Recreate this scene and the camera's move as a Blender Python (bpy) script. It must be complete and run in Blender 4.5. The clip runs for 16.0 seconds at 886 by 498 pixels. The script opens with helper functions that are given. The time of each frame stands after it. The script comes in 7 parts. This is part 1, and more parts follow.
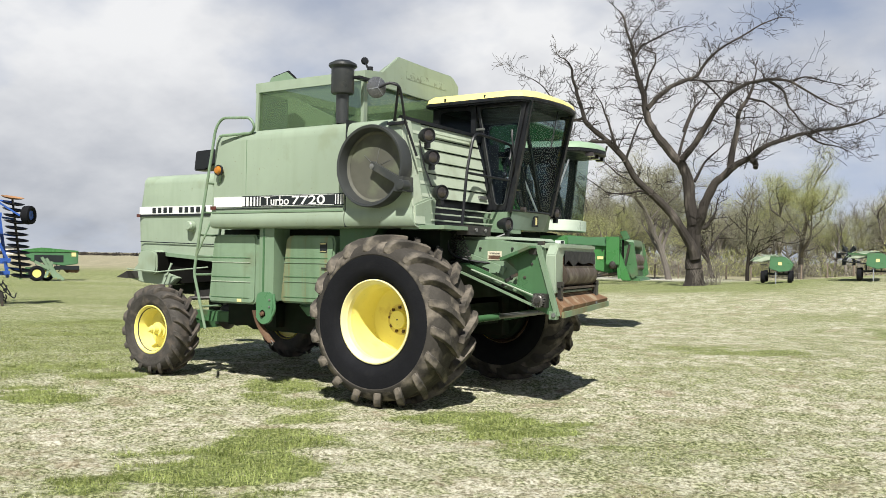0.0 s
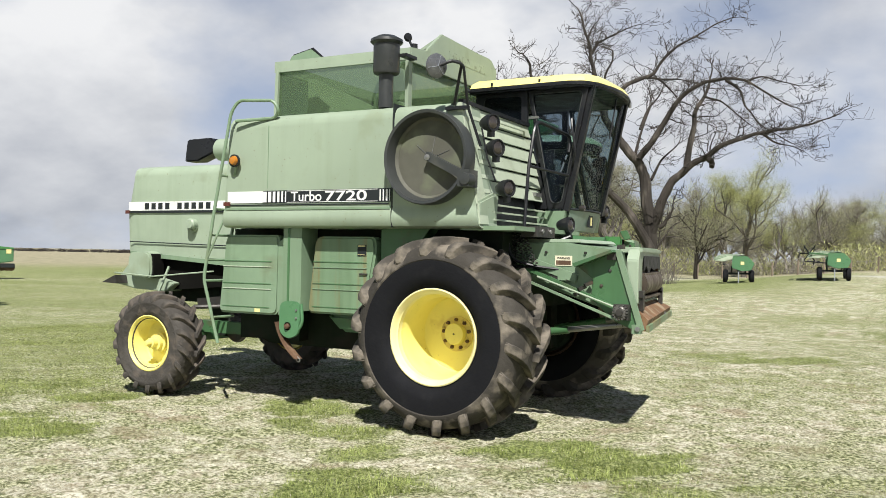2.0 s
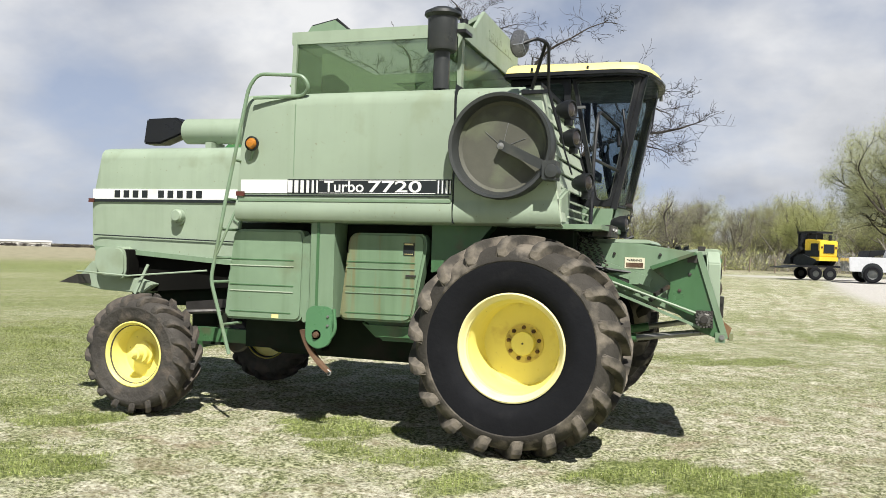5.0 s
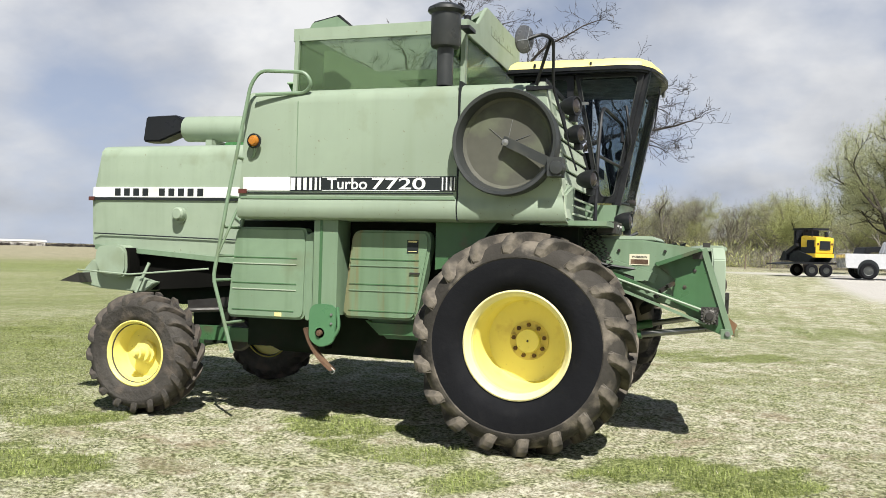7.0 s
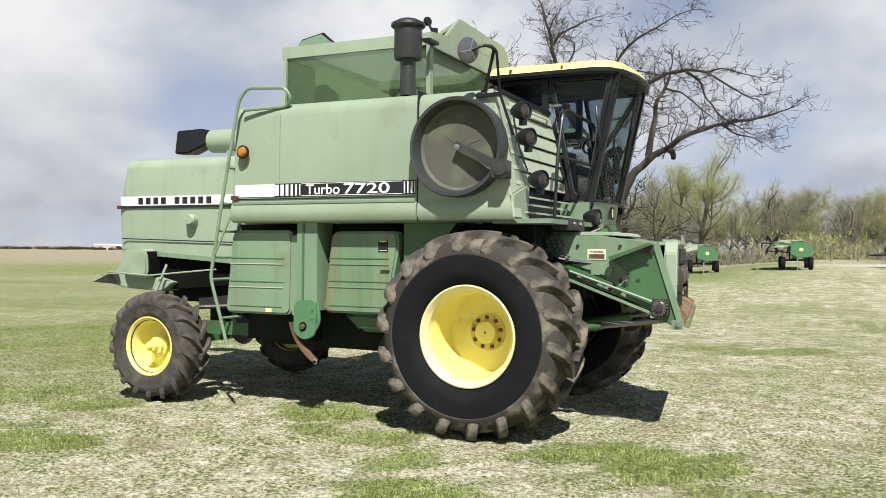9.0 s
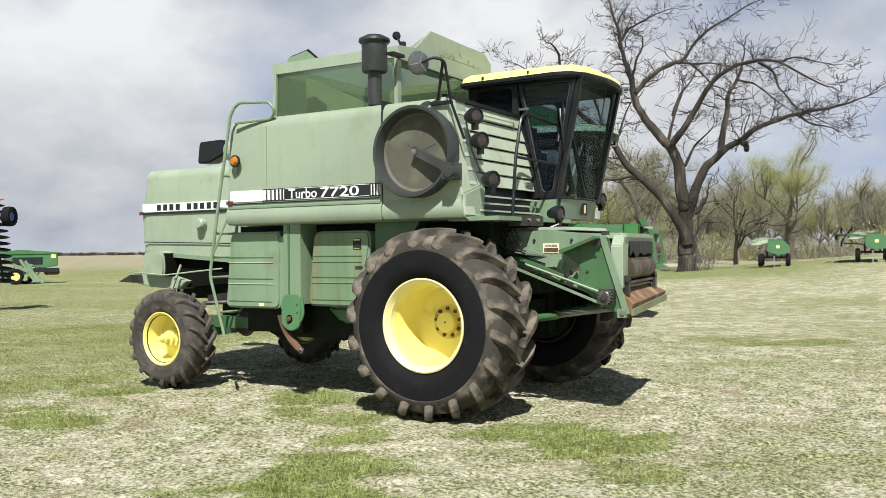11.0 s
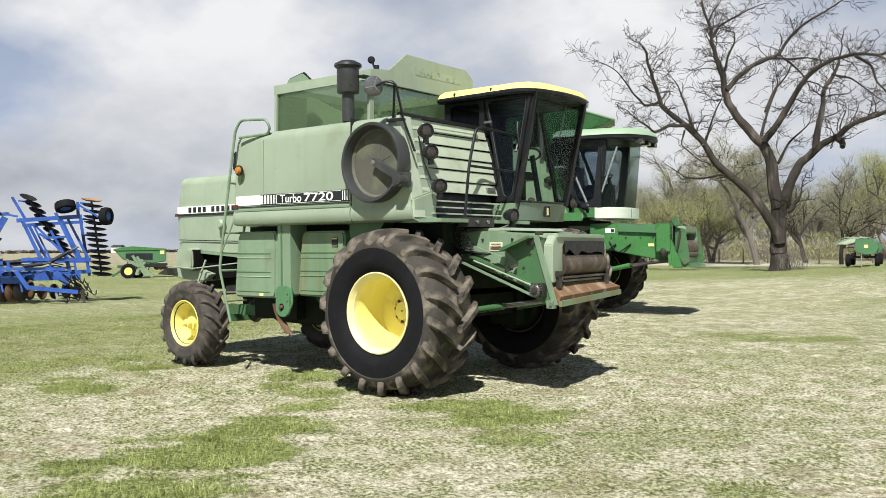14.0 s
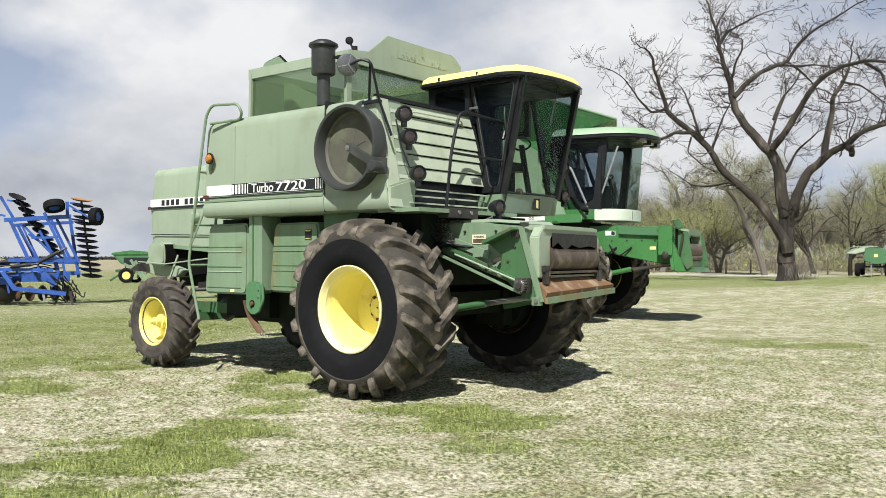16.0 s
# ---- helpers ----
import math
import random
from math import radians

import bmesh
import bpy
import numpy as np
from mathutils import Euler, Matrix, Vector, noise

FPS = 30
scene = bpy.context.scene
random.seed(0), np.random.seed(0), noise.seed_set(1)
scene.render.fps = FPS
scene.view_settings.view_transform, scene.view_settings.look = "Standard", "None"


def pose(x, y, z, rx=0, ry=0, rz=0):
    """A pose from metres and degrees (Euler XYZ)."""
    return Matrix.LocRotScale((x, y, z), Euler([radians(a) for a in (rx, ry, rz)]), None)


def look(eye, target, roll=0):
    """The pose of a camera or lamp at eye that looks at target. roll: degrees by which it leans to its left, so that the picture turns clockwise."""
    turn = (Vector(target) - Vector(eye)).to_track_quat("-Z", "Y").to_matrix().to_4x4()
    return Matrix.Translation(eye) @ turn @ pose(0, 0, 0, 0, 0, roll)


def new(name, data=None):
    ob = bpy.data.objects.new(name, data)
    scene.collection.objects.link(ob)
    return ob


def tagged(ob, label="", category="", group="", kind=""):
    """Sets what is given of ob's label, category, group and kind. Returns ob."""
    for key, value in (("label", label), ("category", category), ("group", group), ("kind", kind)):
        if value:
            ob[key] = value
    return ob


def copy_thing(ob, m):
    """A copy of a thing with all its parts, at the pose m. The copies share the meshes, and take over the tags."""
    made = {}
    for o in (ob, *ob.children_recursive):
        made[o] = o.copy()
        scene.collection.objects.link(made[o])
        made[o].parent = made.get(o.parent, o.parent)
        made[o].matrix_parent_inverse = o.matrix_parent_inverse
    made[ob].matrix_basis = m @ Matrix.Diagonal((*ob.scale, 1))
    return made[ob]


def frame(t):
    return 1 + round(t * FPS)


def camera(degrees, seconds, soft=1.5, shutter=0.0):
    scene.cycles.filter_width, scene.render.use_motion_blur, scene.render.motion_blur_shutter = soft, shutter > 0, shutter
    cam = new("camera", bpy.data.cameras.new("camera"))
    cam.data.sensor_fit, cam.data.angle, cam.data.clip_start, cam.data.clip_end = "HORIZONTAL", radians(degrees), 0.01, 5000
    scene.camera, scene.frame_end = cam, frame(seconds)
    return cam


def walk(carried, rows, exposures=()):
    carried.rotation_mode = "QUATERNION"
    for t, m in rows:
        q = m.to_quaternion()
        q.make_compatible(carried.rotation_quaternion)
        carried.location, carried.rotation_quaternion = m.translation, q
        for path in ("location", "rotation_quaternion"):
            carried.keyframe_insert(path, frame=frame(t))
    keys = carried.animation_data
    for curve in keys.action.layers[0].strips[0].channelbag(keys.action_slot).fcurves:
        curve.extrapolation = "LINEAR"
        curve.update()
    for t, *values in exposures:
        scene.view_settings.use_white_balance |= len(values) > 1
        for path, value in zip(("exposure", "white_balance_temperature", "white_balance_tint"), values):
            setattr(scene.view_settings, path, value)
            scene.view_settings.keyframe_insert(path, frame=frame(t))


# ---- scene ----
cam = camera(53.19, 16.0, soft=0.5)
PATH = [
    (0, (5.461, -8.910, 1.558), (2.773, -4.694, 1.604), 0.90),
    (0.5, (5.012, -8.528, 1.498), (2.336, -4.305, 1.582), 0.70),
    (1, (4.692, -8.484, 1.544), (2.072, -4.225, 1.605), 0.64),
    (1.5, (4.255, -8.486, 1.595), (1.745, -4.162, 1.633), 0.91),
    (2, (3.784, -8.493, 1.615), (1.413, -4.092, 1.649), 1.07),
    (2.5, (3.353, -8.486, 1.631), (1.117, -4.013, 1.660), 1.28),
    (3, (2.912, -8.487, 1.646), (0.827, -3.943, 1.666), 1.44),
    (3.5, (2.507, -8.469, 1.637), (0.569, -3.860, 1.662), 1.57),
    (4, (2.152, -8.451, 1.631), (0.365, -3.781, 1.659), 1.66),
    (6.5, (1.413, -8.432, 1.581), (-0.044, -3.649, 1.612), 1.58),
    (7, (1.576, -8.428, 1.600), (0.035, -3.671, 1.620), 1.48),
    (7.5, (1.815, -8.433, 1.638), (0.165, -3.713, 1.637), 1.50),
    (8, (2.194, -8.436, 1.630), (0.400, -3.769, 1.636), 1.02),
    (8.5, (2.603, -8.466, 1.647), (0.648, -3.864, 1.639), 0.71),
    (9, (2.985, -8.451, 1.623), (0.855, -3.927, 1.621), 0.46),
    (11.5, (4.683, -8.484, 1.577), (2.022, -4.251, 1.580), -0.80),
    (12, (5.024, -8.507, 1.557), (2.282, -4.327, 1.574), -0.84),
    (12.5, (5.349, -8.523, 1.559), (2.522, -4.399, 1.576), -0.54),
    (13, (5.705, -8.535, 1.553), (2.782, -4.478, 1.572), -0.59),
    (13.5, (6.073, -8.534, 1.583), (3.053, -4.550, 1.585), -0.32),
    (14, (6.380, -8.526, 1.581), (3.268, -4.612, 1.570), -0.36),
    (14.5, (6.728, -8.517, 1.574), (3.539, -4.667, 1.548), -0.31),
    (15, (7.034, -8.508, 1.585), (3.783, -4.709, 1.544), -0.24),
    (15.5, (7.198, -8.448, 1.552), (3.907, -4.684, 1.521), -0.40),
    (15.6, (7.198, -8.440, 1.552), (3.905, -4.680, 1.521), -0.40),
    (16, (6.179, -7.812, 1.402), (3.036, -3.924, 1.447), 0.10),
]
walk(cam, [(t, look(eye, target, roll)) for t, eye, target, roll in PATH])

# ---- world, sun ----
SUN = Vector((0.315, -0.545, 0.777))
world = bpy.data.worlds.new("sky")
scene.world = world
world.use_nodes = True
wt = world.node_tree


def wnode(kind, **inputs):
    n = wt.nodes.new(kind)
    for key, value in inputs.items():
        n.inputs[int(key[1:])].default_value = value
    return n


def wmath(op, a, b=None):
    n = wt.nodes.new("ShaderNodeMath")
    n.operation = op
    for i, v in enumerate((a, b)):
        if v is None:
            continue
        if isinstance(v, (int, float)):
            n.inputs[i].default_value = v
        else:
            wt.links.new(v, n.inputs[i])
    return n.outputs[0]


sky = wt.nodes.new("ShaderNodeTexSky")
sky.sky_type = 'NISHITA'
sky.sun_disc = False
sky.sun_elevation = radians(51)
sky.sun_rotation = radians(150)
sky.dust_density = 0.4
sky.air_density = 0.6
sky_out = sky.outputs[0]
# broken cloud layer: noise over the plane of a flat cloud deck
coord = wt.nodes.new("ShaderNodeTexCoord")
sep = wt.nodes.new("ShaderNodeSeparateXYZ")
wt.links.new(coord.outputs["Generated"], sep.inputs[0])
up = wmath('ADD', wmath('MAXIMUM', sep.outputs[2], 0.0), 0.45)
deck = wt.nodes.new("ShaderNodeCombineXYZ")
wt.links.new(wmath('DIVIDE', sep.outputs[0], up), deck.inputs[0])
wt.links.new(wmath('DIVIDE', sep.outputs[1], up), deck.inputs[1])
big = wnode("ShaderNodeTexNoise", i2=1.7, i3=6.0, i4=0.5)
wt.links.new(deck.outputs[0], big.inputs["Vector"])
ramp = wt.nodes.new("ShaderNodeValToRGB")
ramp.color_ramp.elements[0].position, ramp.color_ramp.elements[1].position = 0.38, 0.54
# the deck thins out overhead, where the sun stands clear
wt.links.new(wmath('SUBTRACT', big.outputs["Fac"], wmath('MULTIPLY', wmath('MAXIMUM', wmath('SUBTRACT', sep.outputs[2], 0.34), 0.0), 1.8)), ramp.inputs[0])
shade_noise = wnode("ShaderNodeTexNoise", i2=2.2, i3=7.0, i4=0.52)
wt.links.new(deck.outputs[0], shade_noise.inputs["Vector"])
cloud = wt.nodes.new("ShaderNodeValToRGB")
cloud.color_ramp.elements[0].position, cloud.color_ramp.elements[1].position = 0.36, 0.6
cloud.color_ramp.elements[0].color = (8.4, 8.8, 9.7, 1)
cloud.color_ramp.elements[1].color = (14.2, 14.3, 14.5, 1)
wt.links.new(shade_noise.outputs["Fac"], cloud.inputs[0])
soft_blue = wt.nodes.new("ShaderNodeMixRGB")
wt.links.new(wmath('MAXIMUM', wmath('SUBTRACT', 0.92, wmath('MULTIPLY', sep.outputs[2], 1.3)), 0.0), soft_blue.inputs[0])
soft_blue.inputs[2].default_value = (8.2, 9.4, 12.0, 1)
wt.links.new(sky_out, soft_blue.inputs[1])
mix = wt.nodes.new("ShaderNodeMixRGB")
wt.links.new(ramp.outputs[0], mix.inputs[0])
wt.links.new(soft_blue.outputs[0], mix.inputs[1])
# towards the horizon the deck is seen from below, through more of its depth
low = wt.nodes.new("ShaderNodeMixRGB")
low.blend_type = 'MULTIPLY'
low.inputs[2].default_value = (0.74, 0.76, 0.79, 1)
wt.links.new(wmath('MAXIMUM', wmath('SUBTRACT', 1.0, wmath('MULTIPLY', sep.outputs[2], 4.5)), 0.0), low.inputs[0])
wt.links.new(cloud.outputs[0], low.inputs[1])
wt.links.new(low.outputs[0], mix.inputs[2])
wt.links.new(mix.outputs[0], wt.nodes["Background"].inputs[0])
wt.nodes["Background"].inputs[1].default_value = 0.041
scene.view_settings.exposure = 0.6

sun = new("sun", bpy.data.lights.new("sun", 'SUN'))
sun.data.energy = 4.85
sun.data.angle = radians(0.6)
sun.data.color = (1.0, 0.965, 0.905)
sun.matrix_world = look(SUN * 60, (0, 0, 0))


# ---- materials ----
def mat(name, col, rough=0.5, metal=0.0, vary=0.25, scale=6.0, dirt=None, dirt_amount=0.0, dirt_scale=3.0,
        bump=0.0, bump_scale=40.0, coat=0.0, spec=0.5, rvary=0.15, stretch=(1, 1, 1), runs=0.0):
    """Paint, rubber, rust and so on: a base colour with fading at two scales, dirt patches with a shape of their own and fine relief."""
    m = bpy.data.materials.new(name)
    m.use_nodes = True
    t = m.node_tree
    b = t.nodes["Principled BSDF"]
    tc = t.nodes.new("ShaderNodeTexCoord")
    mp = t.nodes.new("ShaderNodeMapping")
    mp.inputs["Scale"].default_value = stretch
    t.links.new(tc.outputs["Object"], mp.inputs[0])

    def nz(s, detail=4.0):
        n = t.nodes.new("ShaderNodeTexNoise")
        n.inputs["Scale"].default_value, n.inputs["Detail"].default_value = s, detail
        t.links.new(mp.outputs[0], n.inputs["Vector"])
        return n.outputs["Fac"]

    def mixc(fac, a, c, kind='MIX'):
        n = t.nodes.new("ShaderNodeMixRGB")
        n.blend_type = kind
        for i, v in enumerate((fac, a, c)):
            if isinstance(v, (int, float)):
                n.inputs[i].default_value = v
            elif isinstance(v, tuple):
                n.inputs[i].default_value = v
            else:
                t.links.new(v, n.inputs[i])
        return n.outputs[0]

    def rng(v, lo, hi, a, c):
        n = t.nodes.new("ShaderNodeMapRange")
        for i, x in enumerate((lo, hi, a, c)):
            n.inputs[i + 1].default_value = x
        t.links.new(v, n.inputs[0])
        return n.outputs[0]

    big, fine = nz(scale * 0.3, 3.0), nz(scale * 4, 6.0)
    lo = tuple(c * (1 - vary) for c in col) + (1,)
    hi = tuple(min(1, c * (1 + vary)) for c in col) + (1,)
    c = mixc(rng(big, 0.3, 0.7, 0, 1), lo, hi)
    c = mixc(rng(fine, 0.35, 0.7, 0, 0.45), c, tuple(x * (1 - 0.7 * vary) for x in col) + (1,))
    if dirt:
        c = mixc(rng(nz(dirt_scale, 8.0), 0.62 - dirt_amount * 0.3, 0.72 - dirt_amount * 0.2, 0, min(1, 0.4 + dirt_amount)), c, (*dirt, 1))
    if runs:
        # faint runs of dirt down the panels, and chips where the paint has gone
        mv = t.nodes.new("ShaderNodeMapping")
        mv.inputs["Scale"].default_value = (7, 7, 0.5)
        t.links.new(tc.outputs["Object"], mv.inputs[0])
        nv = t.nodes.new("ShaderNodeTexNoise")
        nv.inputs["Scale"].default_value, nv.inputs["Detail"].default_value = 1.3, 7.0
        t.links.new(mv.outputs[0], nv.inputs["Vector"])
        c = mixc(rng(nv.outputs["Fac"], 0.5, 0.72, 0, runs), c, tuple(x * k for x, k in zip(col, (0.62, 0.66, 0.55))) + (1,))
        c = mixc(rng(nz(scale * 26, 2.0), 0.735, 0.76, 0, 0.75), c, (0.16, 0.12, 0.07, 1))
    t.links.new(c, b.inputs["Base Color"])
    t.links.new(rng(nz(scale * 1.7), 0.3, 0.7, max(0.03, rough - rvary), min(1, rough + rvary)), b.inputs["Roughness"])
    b.inputs["Metallic"].default_value = metal
    b.inputs["Specular IOR Level"].default_value = spec
    b.inputs["Coat Weight"].default_value = coat
    if bump:
        n = t.nodes.new("ShaderNodeBump")
        n.inputs["Strength"].default_value, n.inputs["Distance"].default_value = bump, 0.02
        t.links.new(nz(bump_scale, 6.0), n.inputs["Height"])
        t.links.new(n.outputs[0], b.inputs["Normal"])
    return m


def glass(name, tint, clear=0.75, rough=0.03, passes=None):
    """A tinted pane: part see-through, part glossy dark tint."""
    m = bpy.data.materials.new(name)
    m.use_nodes = True
    t = m.node_tree
    b = t.nodes["Principled BSDF"]
    b.inputs["Base Color"].default_value = (*tint, 1)
    b.inputs["Roughness"].default_value = rough
    tr = t.nodes.new("ShaderNodeBsdfTransparent")
    tr.inputs[0].default_value = (*(passes or [0.5 + 0.5 * min(1, c * 6) for c in tint]), 1)
    mx = t.nodes.new("ShaderNodeMixShader")
    mx.inputs[0].default_value = 1 - clear
    t.links.new(tr.outputs[0], mx.inputs[1])
    t.links.new(b.outputs[0], mx.inputs[2])
    t.links.new(mx.outputs[0], t.nodes["Material Output"].inputs[0])
    return m


def leaf_mat(name, col):
    """Thin young leaves: each of its own shade, part of the light passes through."""
    m = mat(name, col, 0.6, vary=0.3, scale=0.7, spec=0.2)
    t = m.node_tree
    b = t.nodes["Principled BSDF"]
    geo = t.nodes.new("ShaderNodeNewGeometry")
    hs = t.nodes.new("ShaderNodeHueSaturation")
    vr = t.nodes.new("ShaderNodeMapRange")
    vr.inputs[3].default_value, vr.inputs[4].default_value = 0.6, 1.3
    t.links.new(geo.outputs["Random Per Island"], vr.inputs[0])
    t.links.new(vr.outputs[0], hs.inputs["Value"])
    t.links.new(b.inputs["Base Color"].links[0].from_socket, hs.inputs["Color"])
    t.links.new(hs.outputs[0], b.inputs["Base Color"])
    tl = t.nodes.new("ShaderNodeBsdfTranslucent")
    t.links.new(hs.outputs[0], tl.inputs[0])
    mx = t.nodes.new("ShaderNodeMixShader")
    mx.inputs[0].default_value = 0.4
    t.links.new(b.outputs[0], mx.inputs[1])
    t.links.new(tl.outputs[0], mx.inputs[2])
    t.links.new(mx.outputs[0], t.nodes["Material Output"].inputs[0])
    return m


FADED = mat("faded_green_paint", (0.285, 0.352, 0.262), 0.5, vary=0.15, scale=1.6, dirt=(0.2, 0.24, 0.15), dirt_amount=0.07, dirt_scale=2.6, bump=0.05, bump_scale=3, runs=0.2)
PALE = mat("pale_green_paint", (0.41, 0.47, 0.365), 0.5, vary=0.12, scale=2.0, dirt=(0.24, 0.26, 0.18), dirt_amount=0.08, bump=0.05, bump_scale=4, runs=0.3)
MID = mat("green_paint", (0.182, 0.265, 0.172), 0.45, vary=0.18, scale=2.4, dirt=(0.15, 0.17, 0.1), dirt_amount=0.14, dirt_scale=3, bump=0.08, bump_scale=5, runs=0.5)
MIDRUST = mat("green_paint_rust_streaked", (0.15, 0.235, 0.14), 0.5, vary=0.18, scale=2.0, dirt=(0.2, 0.13, 0.05), dirt_amount=0.34, dirt_scale=2.2, stretch=(3.5, 1, 0.25), runs=0.6)
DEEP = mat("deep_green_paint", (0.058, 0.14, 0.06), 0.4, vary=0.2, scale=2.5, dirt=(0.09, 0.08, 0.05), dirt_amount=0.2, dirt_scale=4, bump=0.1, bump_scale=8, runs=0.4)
BRIGHT = mat("bright_green_paint", (0.072, 0.18, 0.085), 0.4, vary=0.15, scale=3, dirt=(0.1, 0.09, 0.05), dirt_amount=0.1)
GLOSSY = mat("glossy_green_paint", (0.055, 0.185, 0.058), 0.28, vary=0.12, scale=2, dirt=(0.08, 0.12, 0.05), dirt_amount=0.08, coat=0.3, runs=0.25)
ROOFGREEN = mat("light_green_roof", (0.25, 0.36, 0.24), 0.5, vary=0.1, scale=2)
# Grimy green taken near black: the shade under the machines is in the colour.
SHADOWGREEN = mat("shade_dark_grimy_green", (0.013, 0.02, 0.013), 0.85, spec=0.15, vary=0.3, scale=3, dirt=(0.022, 0.018, 0.015), dirt_amount=0.4)
YELLOW = mat("yellow_paint", (0.81, 0.725, 0.21), 0.4, vary=0.09, scale=2.5, dirt=(0.55, 0.42, 0.12), dirt_amount=0.07, dirt_scale=5, runs=0.2)
RUSTYELLOW = mat("rust_stained_yellow", (0.68, 0.56, 0.16), 0.6, vary=0.2, scale=8, dirt=(0.16, 0.09, 0.04), dirt_amount=0.3, dirt_scale=12)
# rim lip: faded paint, made paler still for the sunlight it catches
LIPYELLOW = mat("faded_and_lit_yellow", (0.8, 0.735, 0.37), 0.5, vary=0.06, scale=3, dirt=(0.6, 0.5, 0.2), dirt_amount=0.05)
ROOFYELLOW = mat("faded_yellow_roof", (0.87, 0.75, 0.25), 0.5, vary=0.06, scale=2, dirt=(0.6, 0.5, 0.2), dirt_amount=0.05, runs=0.25)
BLACK = mat("black_paint", (0.012, 0.013, 0.015), 0.4, spec=0.3, vary=0.3, scale=4, dirt=(0.03, 0.03, 0.028), dirt_amount=0.1, dirt_scale=6)
GREY = mat("grey_screen_housing", (0.038, 0.042, 0.041), 0.5, vary=0.25, scale=4, dirt=(0.085, 0.085, 0.07), dirt_amount=0.22, dirt_scale=4)
SCREEN = mat("dusty_screen_mesh", (0.078, 0.078, 0.06), 0.75, vary=0.2, scale=3, dirt=(0.12, 0.135, 0.085), dirt_amount=0.3, dirt_scale=3.5, bump=0.12, bump_scale=220)
SIDEWALL = mat("black_tyre_sidewall", (0.009, 0.0095, 0.0115), 0.82, vary=0.25, scale=5, dirt=(0.015, 0.015, 0.016), dirt_amount=0.05, dirt_scale=7, bump=0.15, bump_scale=30, spec=0.15, rvary=0.08)
TREAD = mat("worn_dusty_tread", (0.05, 0.0455, 0.039), 0.85, vary=0.4, scale=4, dirt=(0.23, 0.2, 0.16), dirt_amount=0.36, dirt_scale=4, bump=0.4, bump_scale=26, spec=0.25)
OLDTREAD = mat("cracked_old_tread", (0.06, 0.055, 0.049), 0.85, vary=0.4, scale=6, dirt=(0.12, 0.1, 0.082), dirt_amount=0.35, dirt_scale=6, bump=0.6, bump_scale=25, spec=0.25)
RUST = mat("rusty_steel", (0.12, 0.068, 0.04), 0.75, metal=0.1, vary=0.4, scale=8, dirt=(0.22, 0.15, 0.095), dirt_amount=0.32, dirt_scale=6, bump=0.3, bump_scale=60)
RUSTORANGE = mat("orange_rusted_plate", (0.2, 0.11, 0.055), 0.8, vary=0.4, scale=6, dirt=(0.3, 0.25, 0.17), dirt_amount=0.36, dirt_scale=5, bump=0.25, bump_scale=40)
STACK = mat("sooty_grey_steel", (0.032, 0.035, 0.035), 0.4, spec=0.4, vary=0.3, scale=5, dirt=(0.08, 0.075, 0.06), dirt_amount=0.15, dirt_scale=6)
SKIRT = mat("grey_green_paint", (0.2, 0.26, 0.215), 0.45, vary=0.15, scale=2.4, dirt=(0.14, 0.17, 0.13), dirt_amount=0.1)
CLUTCH = mat("worn_grey_casting", (0.14, 0.135, 0.125), 0.45, metal=0.5, vary=0.3, scale=9, dirt=(0.03, 0.028, 0.025), dirt_amount=0.3, dirt_scale=30)
STEEL = mat("worn_bare_steel", (0.3, 0.3, 0.29), 0.4, metal=0.7, vary=0.3, scale=10)
DARKSTEEL = mat("dark_oily_steel", (0.05, 0.047, 0.043), 0.5, metal=0.4, vary=0.4, scale=9, dirt=(0.1, 0.07, 0.04), dirt_amount=0.25)
RUBBERFLAP = mat("torn_black_rubber", (0.02, 0.02, 0.02), 0.75, vary=0.3, scale=8, bump=0.3, bump_scale=20)
WHITE = mat("white_decal", (0.74, 0.75, 0.73), 0.45, vary=0.05, scale=4, dirt=(0.5, 0.5, 0.45), dirt_amount=0.05)
INK = mat("dark_decal", (0.018, 0.022, 0.024), 0.55, spec=0.25, vary=0.2, scale=4)
# near-black for solid pieces that stand in for shade in openings
PIT = mat("painted_interior_shade", (0.008, 0.008, 0.007), 0.95, spec=0.05, vary=0.3, scale=4)
DRUM = mat("dark_worn_drum_steel", (0.1, 0.078, 0.06), 0.6, metal=0.3, vary=0.45, scale=6, dirt=(0.25, 0.22, 0.18), dirt_amount=0.2, dirt_scale=7)
BANDWHITE = mat("greenish_white_paint", (0.58, 0.65, 0.55), 0.4, vary=0.06, scale=3)
LABELCREAM = mat("cream_label", (0.66, 0.62, 0.46), 0.5, vary=0.1, scale=20)
LABELYELLOW = mat("pale_yellow_label", (0.72, 0.62, 0.28), 0.5, vary=0.1, scale=20)
ORANGELENS = mat("orange_lens", (0.42, 0.16, 0.02), 0.25, vary=0.2, scale=20)
REDLENS = mat("dull_red_lens", (0.1, 0.028, 0.02), 0.4, vary=0.2, scale=20)
LENS = mat("dusty_lamp_lens", (0.08, 0.07, 0.065), 0.12, metal=0.6, vary=0.3, scale=15)
MIRRORGREY = mat("mirror_back", (0.3, 0.32, 0.35), 0.35, metal=0.3, vary=0.15, scale=8)
# the grey is the mirror's reflection put into its base colour
MIRRORFACE = mat("mirror_reflection_grey", (0.13, 0.135, 0.145), 0.3, metal=0.4, vary=0.15, scale=8)
BLUE = mat("blue_paint", (0.032, 0.1, 0.4), 0.38, vary=0.22, scale=3, dirt=(0.03, 0.05, 0.14), dirt_amount=0.2, dirt_scale=4, runs=0.3)
